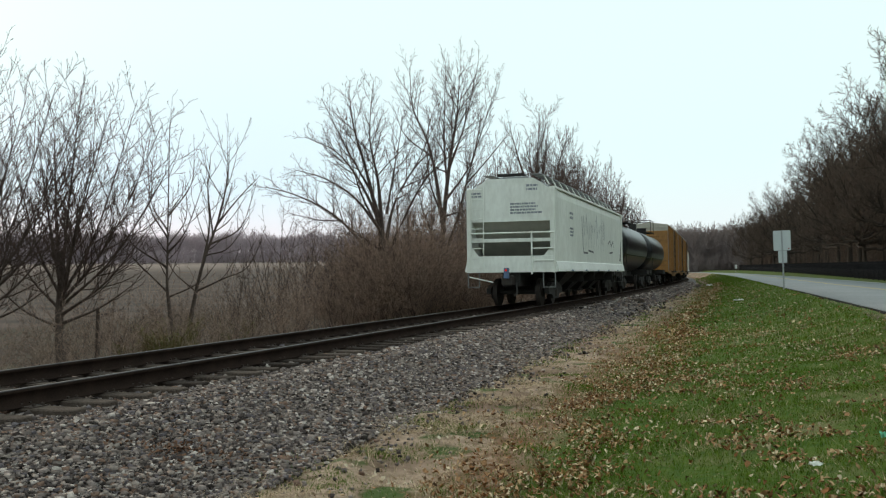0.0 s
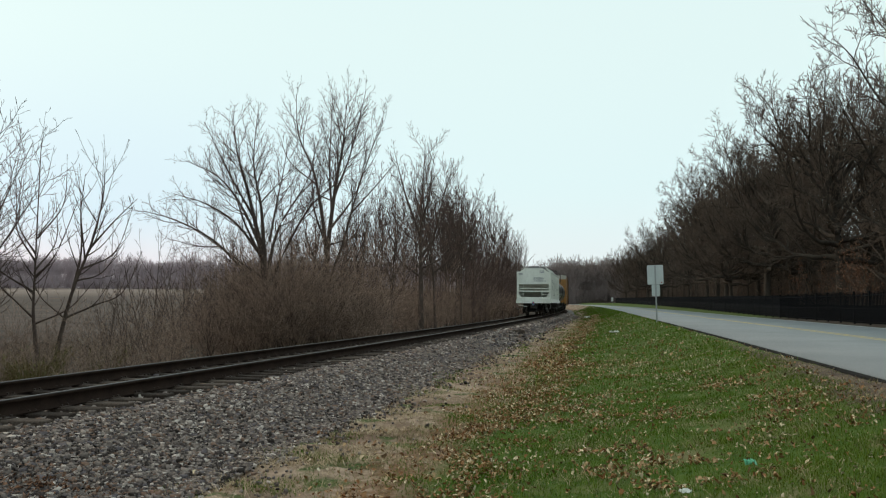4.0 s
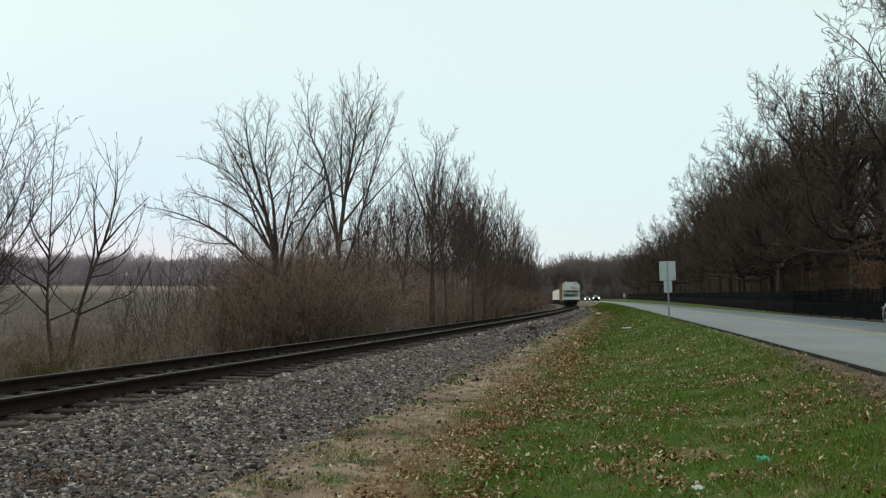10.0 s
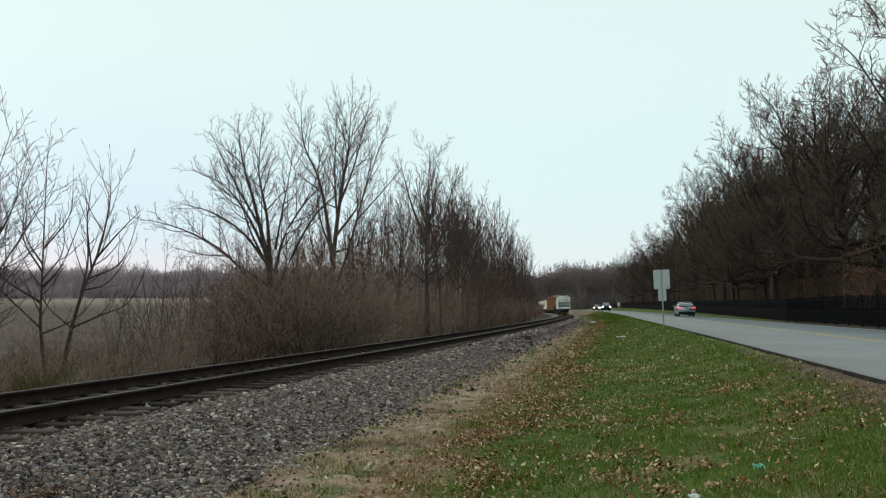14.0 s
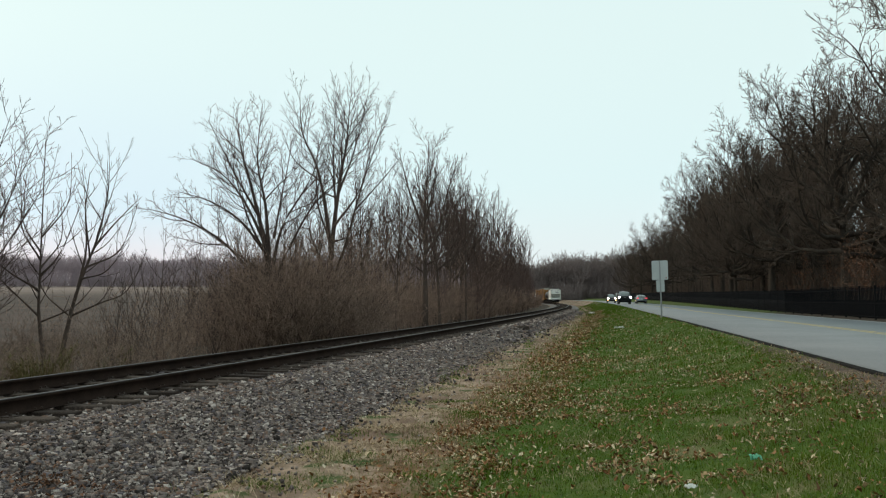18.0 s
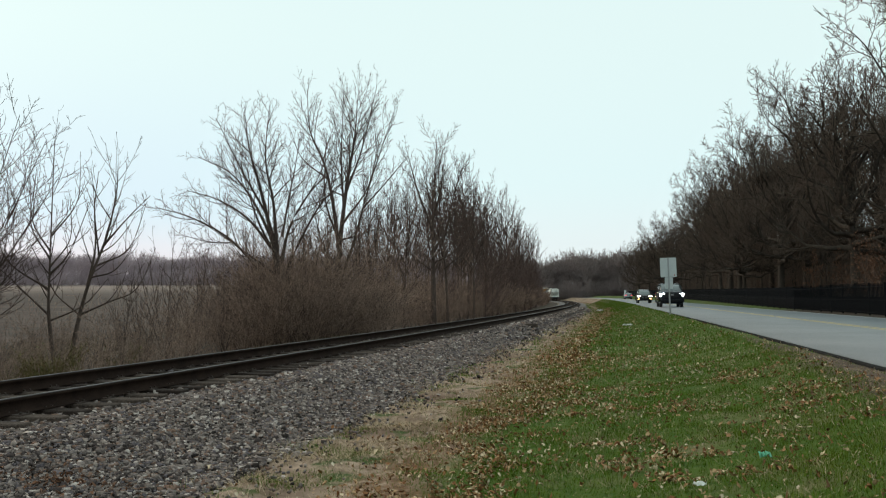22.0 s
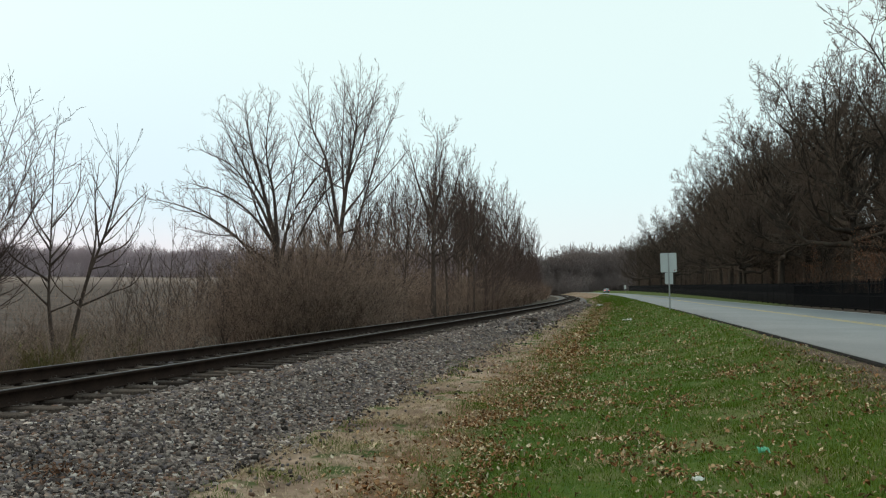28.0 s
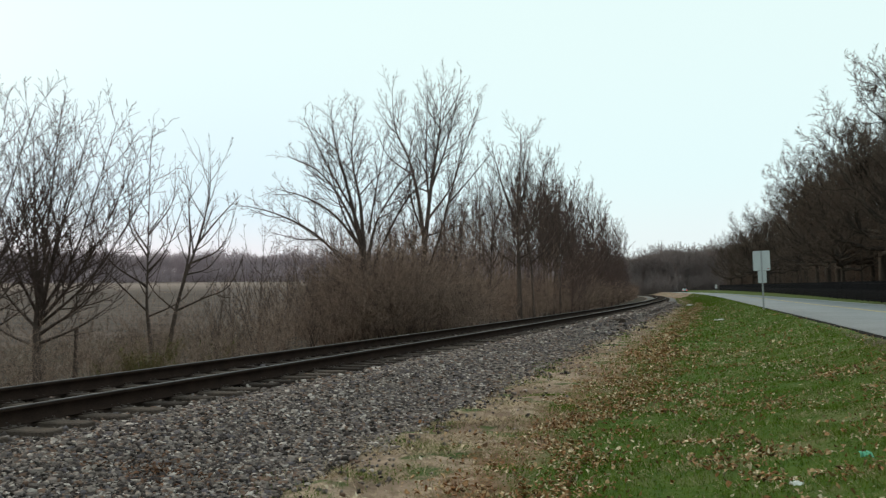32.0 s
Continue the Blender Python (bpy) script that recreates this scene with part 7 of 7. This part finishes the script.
    part("skid_plate", box(B(), -0.6, 0.6, 2.45, 2.71, 0.29, 0.36, 0.02), TRIM, c)
    mirror(c, 0.98, 0.95, 1.24, TRIM)
    return c


def crossover():
    c = root("crossover", "dark brown-black compact crossover with warm headlamps, driving along the road", "car", "road traffic")
    w = 0.92
    part("body", lower_body([(-2.26, 0.80, 0.98, 1.02), (-2.15, 0.88, 1.06, 1.08), (-1.4, w, 1.08, 1.10), (0.6, w, 1.04, 1.06), (1.1, w, 1.0, 1.06), (1.8, 0.90, 0.92, 0.98), (2.1, 0.84, 0.82, 0.86), (2.26, 0.70, 0.72, 0.72)], 0.30), BROWN, c)
    cabin(c, [(-2.2, 0.78, 1.06, 0.6, 1.40), (-1.9, 0.83, 1.08, 0.62, 1.58), (-0.6, 0.85, 1.06, 0.66, 1.64), (0.2, 0.85, 1.05, 0.65, 1.62), (0.45, 0.84, 1.05, 0.63, 1.56), (1.3, 0.76, 1.05, 0.62, 1.08)], BROWN, PANE)
    pillar(c, (0.80, 1.25, 1.06), (0.64, 0.42, 1.56), 0.045, BROWN)
    pillar(c, (0.86, 0.0, 1.06), (0.67, -0.05, 1.59), 0.03, TRIM)
    pillar(c, (0.84, -1.7, 1.08), (0.65, -1.55, 1.58), 0.09, BROWN)
    for sx in (-1, 1):
        for y in (-1.33, 1.36):
            wheel(c, sx * 0.81, y, 0.355, ALLOY)
        part("headlamp", box(B(), sx * 0.50, sx * 0.84, 1.95, 2.19, 0.76, 0.90, 0.03), WARMLAMP, c, "glaring warm headlamp")
        part("fog_lamp", box(B(), sx * 0.56, sx * 0.80, 2.1, 2.27, 0.44, 0.53, 0.02), FOGLAMP, c, "lit amber fog lamp")
        part("tail_lamp", box(B(), sx * 0.72, sx * 0.86, -2.25, -2.12, 0.9, 1.04, 0.03), REDLAMP, c, "lit red tail lamp")
        part("door_handle", box(B(), sx * 0.915, sx * 0.94, 0.05, 0.22, 0.92, 0.95, 0.008), CHROME, c)
        part("belt_trim", box(B(), sx * 0.858, sx * 0.885, -1.8, 1.0, 1.07, 1.09, 0.004), CHROME, c)
        part("roof_rail", rod(B(), (sx * 0.6, -1.7, 1.67), (sx * 0.6, 0.1, 1.67), 0.02, 8), CHROME, c, "bright roof rail")
        part("sill_trim", box(B(), sx * 0.85, sx * 0.93, -0.95, 0.98, 0.30, 0.40, 0.01), TRIM, c)
    arches(c, (-1.33, 1.36), 0.915, 0.355, TRIM)
    g = part("grille", box(B(), -0.48, 0.48, 2.08, 2.28, 0.56, 0.84, 0.03), TRIM, c, "black radiator grille")
    for z in (0.64, 0.74):
        part("grille_bar", box(B(), -0.45, 0.45, 2.272, 2.29, z - 0.012, z + 0.012), CHROME, g)
    part("front_bumper", box(B(), -0.84, 0.84, 1.95, 2.29, 0.30, 0.50, 0.05), TRIM, c)
    mirror(c, 0.89, 0.75, 1.06, TRIM)
    return c


silver_car, dark_suv, dark_crossover = sedan(), suv(), crossover()
# seconds and metres ahead along the road
SILVER_RUN = [(0, -155), (9, 7.0), (10, 25.8), (10.5, 33.5), (11, 42.3), (11.5, 50.5), (12, 60), (12.5, 68.5), (13, 77), (13.5, 85), (14, 93.5), (16, 124), (17, 138), (19, 167), (21, 195), (23, 221), (25, 249), (28, 290), (32, 345)]
SUV_RUN = [(0, 500), (3, 420), (5.5, 365), (7, 335), (9, 298), (12, 242), (14, 205), (17, 152), (19, 124), (20, 109), (21, 92), (22, 75), (23, 57), (24, 41), (24.5, 32.8), (25, 24.9), (25.5, 16.0), (26, 7.5), (27, -12), (29, -48), (32, -100)]
CROSS_RUN = [(0, 560), (5, 445), (8, 378), (9, 352), (12, 290), (14, 248), (17, 195), (19, 160), (21, 128), (23, 95), (24, 77.5), (25, 60), (25.5, 51), (26.5, 34.5), (27.5, 19.2), (28, 10.5), (29, -8), (32, -62)]
# ---- grass, straw and fallen leaves ----
gc = np.random.default_rng(77)


def patch(n, y0, y1, power=1.0):
    """Places in view between the ballast's toe and the road."""
    y = y0 + (y1 - y0) * gc.uniform(0, 1, n) ** power
    tx, ty, a = track(y)
    lo = tx + (toe(y) - 0.1) / np.cos(a)
    lo = np.maximum(lo, -np.abs(y) * 0.66 - 6)
    hi = np.minimum(road_edge(y) - 0.15, np.abs(y) * 0.66 + 4)
    x = lo + (hi - lo) * gc.uniform(0, 1, n)
    z, s, p = place_on(x, y)
    q = x - road_edge(y)
    return x, y, z, p - toe(s) - bare(s) + 1.0, q


def lump(x, y, f, k=0.0):
    g = np.random.default_rng(int(k * 10) + int(f * 100))
    v = 0.0
    for _ in range(9):
        a, w, o = g.uniform(0, 6.28), f * g.uniform(0.6, 2.4), g.uniform(0, 6.28)
        v = v + np.sin((x * np.cos(a) + y * np.sin(a)) * w + o)
    return np.clip(0.5 + v * 0.11, 0, 1)


def blades(name, label, n, y0, y1, h0, h1, w, keep, material, droop, power=1.0, flat=0.3):
    x, y, z, p, q = patch(n, y0, y1, power)
    ok = gc.uniform(0, 1, n) < keep(x, y, p, q)
    x, y, z = x[ok], y[ok], z[ok]
    m = len(x)
    h, a, ln = gc.uniform(h0, h1, m) * (0.55 + 0.9 * lump(x, y, 4.3, 8.0)), gc.uniform(0, 6.28, m), gc.uniform(flat, 1.0, m) * droop
    dx, dy = np.cos(a), np.sin(a)
    base = np.stack([x, y, z - 0.01], -1)
    side = np.stack([-dy, dx, 0 * dx], -1) * (w * gc.uniform(0.7, 1.3, m))[:, None]
    tip = base + np.stack([dx * h * ln, dy * h * ln, h * np.sqrt(np.maximum(1 - ln * ln * 0.9, 0.03))], -1)
    v = np.stack([base - side, base + side, tip], 1).reshape(-1, 3)
    return tagged(raw(name, v, np.arange(3 * m).reshape(-1, 3), material), label, "grass", kind="stuff")


def green_here(x, y, p, q):
    return np.clip(np.maximum((p - 0.9) / 1.3, (lump(x, y, 2.7, 3.0) - 0.62) * 3.5), 0.04, 1) * np.clip(-(q + 0.3 + 0.3 * np.clip((16 - y) / 7, 0, 1) * (0.3 + 1.2 * lump(x, y, 2.2, 2.0))) / 0.6, 0.04, 1) * np.clip(1.5 - 0.9 * lump(x, y, 1.6), 0.3, 1)


def straw_here(x, y, p, q):
    return np.clip(1.25 - np.abs(p - 0.75) / 1.2, 0.16, 1) * np.clip((lump(x, y, 3.1, 1.0) - 0.3) * 2.6, 0.1, 1)


blades("grass", "short green grass between the railway and the road", 260000, 3.5, 15, 0.03, 0.07, 0.0028, green_here, BLADE, 0.9, 1.3)
blades("grass", "short green grass between the railway and the road", 120000, 15, 85, 0.05, 0.10, 0.006, green_here, BLADE, 0.7, 1.2)
blades("dead_grass", "matted dry straw along the ballast", 210000, 3.5, 16, 0.05, 0.14, 0.003, straw_here, STRAW, 1.03, flat=0.85)
blades("grass", "short green grass between the railway and the road", 60000, -9, 3.5, 0.03, 0.08, 0.004, green_here, BLADE, 0.9)
blades("dead_grass", "matted dry straw along the ballast", 20000, -9, 3.5, 0.03, 0.09, 0.004, straw_here, STRAW, 1.0)
blades("grass", "short green grass between the railway and the road", 60000, 80, 200, 0.06, 0.13, 0.014, green_here, BLADE, 0.7, 1.2)
blades("dead_grass", "dry blades among the green grass", 70000, 3.5, 30, 0.03, 0.07, 0.003, lambda x, y, p, q: np.clip((lump(x, y, 1.2, 6.0) - 0.35) * 1.6, 0.05, 0.8) * np.clip(p - 0.8, 0, 1), OLIVE, 1.02, 1.3, flat=0.6)
blades("dead_grass", "matted dry straw along the ballast", 60000, 16, 80, 0.07, 0.16, 0.007, straw_here, STRAW, 1.03, 1.2, flat=0.8)


def leaf_shape(k):
    g = np.random.default_rng(k)
    v = np.array([[0, -0.5, 0.0], [0.26, -0.12, 0.10], [0.20, 0.28, 0.16], [0, 0.5, 0.05], [-0.20, 0.28, 0.14], [-0.26, -0.12, 0.12], [0, 0.0, -0.02]])
    v = v + g.normal(0, 0.13, v.shape)
    v[:, 2] += 0.9 * v[:, 0] ** 2 + g.uniform(-0.5, 0.7) * v[:, 1] ** 2
    f = np.array([[0, 1, 6], [1, 2, 6], [2, 3, 6], [3, 4, 6], [4, 5, 6], [5, 0, 6]])
    return v, f


leaf_kinds = [leaf_shape(k) for k in range(12)]


def leaves(name, label, n, y0, y1, size0, size1, keep, material, power=1.0):
    x, y, z, p, q = patch(n, y0, y1, power)
    ok = gc.uniform(0, 1, n) < keep(x, y, p, q)
    x, y, z = x[ok], y[ok], z[ok]
    m = len(x)
    o = scatter(name, [v for v, _ in leaf_kinds], [f for _, f in leaf_kinds], np.stack([x, y, z + gc.uniform(0.015, 0.05, m)], -1),
                np.stack([gc.uniform(0, 6.28, m), gc.uniform(-1.1, 1.1, m)], -1), gc.uniform(size0, size1, m), material)
    return tagged(o, label, "leaves", kind="stuff")


def band(x, y, p, q):
    return np.clip(np.exp(-((p - 1.85 - 0.6 * lump(x, y, 1.1)) / 0.32) ** 2) * 1.0 * np.clip(lump(x, y, 3.3, 5.0) * 1.7, 0.2, 1) + 0.13 * np.clip((lump(x, y, 2.4, 2.0) - 0.55) * 3.5, 0.02, 1) * (p > 0.9) * np.where(y < 14, 1.0, np.clip(-(q + 0.5) / 6, 0.05, 1)), 0, 1) * np.clip(-(q + 0.3), 0.05, 1)


def thin_over(x, y, p, q):
    return np.clip((lump(x, y, 1.9, 4.0) - 0.45) * 2.2, 0.06, 1) * np.clip((p + 0.2) / 1.5, 0.05, 1) * np.clip(-(q + 0.3), 0.05, 1)


leaves("fallen_leaves", "curled brown oak leaves lying in the grass", 95000, 3.5, 20, 0.022, 0.052, band, LEAF)
leaves("fallen_leaves", "curled brown oak leaves lying in the grass", 50000, 20, 110, 0.05, 0.11, band, LEAF, 1.3)
leaves("fallen_leaves", "curled brown oak leaves lying in the grass", 20000, -9, 3.5, 0.03, 0.07, band, LEAF)
leaves("fallen_leaves", "pale dry leaves scattered over the grass", 10000, 3.5, 24, 0.016, 0.048, thin_over, PALELEAF)
leaves("fallen_leaves", "pale dry leaves scattered over the grass", 3000, 24, 90, 0.04, 0.08, thin_over, PALELEAF, 1.2)



def clumps(x, y, p, q):
    return np.clip((lump(x, y, 1.3, 7.0) * 0.45 + lump(x, y, 4.7, 9.0) * 0.55 - 0.48) * 3.0, 0.03, 1) * np.clip((p - 0.6) / 1.4, 0.03, 1) * np.where(y < 14, np.clip(-(q + 0.3), 0.05, 1), np.clip(-(q + 0.5) / 5, 0.08, 1)) * 0.78


leaves("fallen_leaves", "drifts of rust-brown leaves lying in the grass", 46000, 3.5, 22, 0.024, 0.058, clumps, LEAF)
leaves("fallen_leaves", "drifts of rust-brown leaves lying in the grass", 16000, 22, 80, 0.05, 0.10, clumps, LEAF, 1.2)

# rust-brown leaves caught on the stones
drift = gc.normal(0, 1, (170, 2)) * [0.28, 0.16] + [-2.85, 6.75]
dz_, ds_, dp_ = place_on(drift[:, 0], drift[:, 1])
tagged(scatter("fallen_leaves", [v for v, _ in leaf_kinds], [f for _, f in leaf_kinds], np.stack([drift[:, 0], drift[:, 1], ballast_top(dp_, ds_) + 0.035], -1),
               np.stack([gc.uniform(0, 6.28, 170), gc.uniform(-0.9, 0.9, 170)], -1), gc.uniform(0.02, 0.045, 170), DRYLEAF), "small drift of rust-brown leaves on the ballast", "leaves", kind="stuff")

# ---- litter and oddments ----
PAPER = mat("white_litter", (0.62, 0.61, 0.57), (0.6, 0.6, 0.56), 0.6, bump=0.2)


def crumpled(name, label, x, y, sx, sy, h, material, seed, category="litter", turn=0.0):
    bm = B()
    bmesh.ops.create_grid(bm, x_segments=6, y_segments=5, size=0.5)
    g = random.Random(seed)
    for v in bm.verts:
        v.co = Vector((v.co.x * sx, v.co.y * sy, g.uniform(0, h)))
    bmesh.ops.solidify(bm, geom=list(bm.faces), thickness=0.003)
    o = part(name, bm, material)
    o.matrix_basis = pose(x, y, float(place_on(x, y)[0][0]) + 0.04, 0, 0, turn)
    return tagged(o, label, category)


crumpled("paper_litter", "crumpled white paper lying on the grass", 8.25, 40.0, 0.42, 0.16, 0.09, PAPER, 1)
crumpled("paper_litter", "small scrap of white litter near the road", 16.2, 92.0, 0.6, 0.4, 0.18, PAPER, 2)
crumpled("plastic_wrapper", "small green plastic wrapper in the grass", 2.5, 7.05, 0.10, 0.05, 0.05, mat("green_plastic", (0.05, 0.36, 0.20), (0.2, 0.5, 0.36), 0.35, bump=0), 3, turn=30)
crumpled("paper_litter", "small white scrap lying in the grass", 1.78, 6.3, 0.085, 0.045, 0.03, PAPER, 4, turn=20)
# a broken piece of tie lying on the ballast
tx_, ty_, _ = track(41.0, 2.35)
stub = B()
prism(stub, [(-0.45, 0.0), (0.5, -0.02), (0.42, 0.12), (-0.1, 0.15), (-0.5, 0.09)], -0.09, 0.09, "y")
bmesh.ops.bevel(stub, geom=list(stub.edges), offset=0.015, segments=1, affect="EDGES")
o = part("broken_tie", stub, TIE)
o.matrix_basis = pose(float(tx_), float(ty_), float(ballast_top(np.array([2.35]), np.array([41.0]))[0]) + 0.02, 0, 0, 35)
tagged(o, "broken piece of old wooden tie on the ballast", "wood")
# weathered post at the field's edge, and a pool of standing water
px_, py_ = -11.6, 22.4
post = tagged(part("field_post", prism(rod(B(), (0, 0, -0.3), (0, 0, 1.5), 0.06, 9, 0.05), [(-0.045, 1.5), (0.045, 1.5), (0.0, 1.55)], -0.04, 0.04, "y"), BARK), "weathered wooden post at the field's edge", "post")
post.matrix_basis = pose(px_, py_, float(place_on(px_, py_)[0][0]), 2, 3, 0)

# standing water among the bushes
pool = B()
g_ = random.Random(6)
ring = [pool.verts.new(((1.3 + g_.uniform(-0.3, 0.3)) * math.cos(k * 0.3142), (0.75 + g_.uniform(-0.18, 0.18)) * math.sin(k * 0.3142), 0)) for k in range(20)]
pool.faces.new(ring)
o = part("puddle", pool, glass("still_water", (0.03, 0.032, 0.028), 0.04))
o.matrix_basis = pose(-12.3, 20.3, max(float(place_on(-12.3 + dx, 20.3 + dy)[0][0]) for dx in (-0.6, 0, 0.6) for dy in (-0.4, 0, 0.4)) + 0.012)
tagged(o, "shallow puddle of still water among bushes", "puddle", kind="structure")

# tufts of olive grass on the low ground beyond the track
n_ = 26000
ts_, tp_ = gc.uniform(4, 42, n_), gc.uniform(-9.5, -3.0, n_)
tx_, ty_, _ = track(ts_, tp_)
ok_ = gc.uniform(0, 1, n_) < np.clip((lump(tx_, ty_, 1.4, 3.5) - 0.5) * 5, 0, 1)
tx_, ty_ = tx_[ok_], ty_[ok_]
tz_ = place_on(tx_, ty_)[0]
m_ = len(tx_)
h_, a_ = gc.uniform(0.12, 0.34, m_), gc.uniform(0, 6.28, m_)
base_ = np.stack([tx_, ty_, tz_ - 0.02], -1)
side_ = np.stack([-np.sin(a_), np.cos(a_), 0 * a_], -1) * 0.006
tip_ = base_ + np.stack([np.cos(a_) * h_ * 0.5, np.sin(a_) * h_ * 0.5, h_ * 0.85], -1)
tagged(raw("tussock_grass", np.stack([base_ - side_, base_ + side_, tip_], 1).reshape(-1, 3), np.arange(3 * m_).reshape(-1, 3), OLIVE), "olive and straw-coloured tussocks beyond the track", "grass", kind="stuff")


def car_rows(run, q, back):
    rows = []
    for t, y in run:
        x, yy, a = on_road(float(y), float(np.interp(y, [22, 42], q)))
        rows.append((t, pose(float(x), float(yy), float(road_height(yy)) + 0.005, 0, 0, -math.degrees(float(a)) + (180 if back else 0))))
    return rows


def motions():
    for wagon, mid, reach in CONSIST:
        rows = []
        for k in range(33):
            s = train_at(k) + mid
            x0, y0, _ = track(s - reach)
            x1, y1, _ = track(s + reach)
            rows.append((k, pose(float(x0 + x1) / 2, float(y0 + y1) / 2, RAIL, 0, 0, -math.degrees(math.atan2(float(x1 - x0), float(y1 - y0))))))
        walk(wagon, rows)
    walk(silver_car, car_rows(SILVER_RUN, (5.4, 5.4), False))
    walk(dark_suv, car_rows(SUV_RUN, (2.0, 1.75), True))
    walk(dark_crossover, car_rows(CROSS_RUN, (1.75, 1.75), True))


motions()
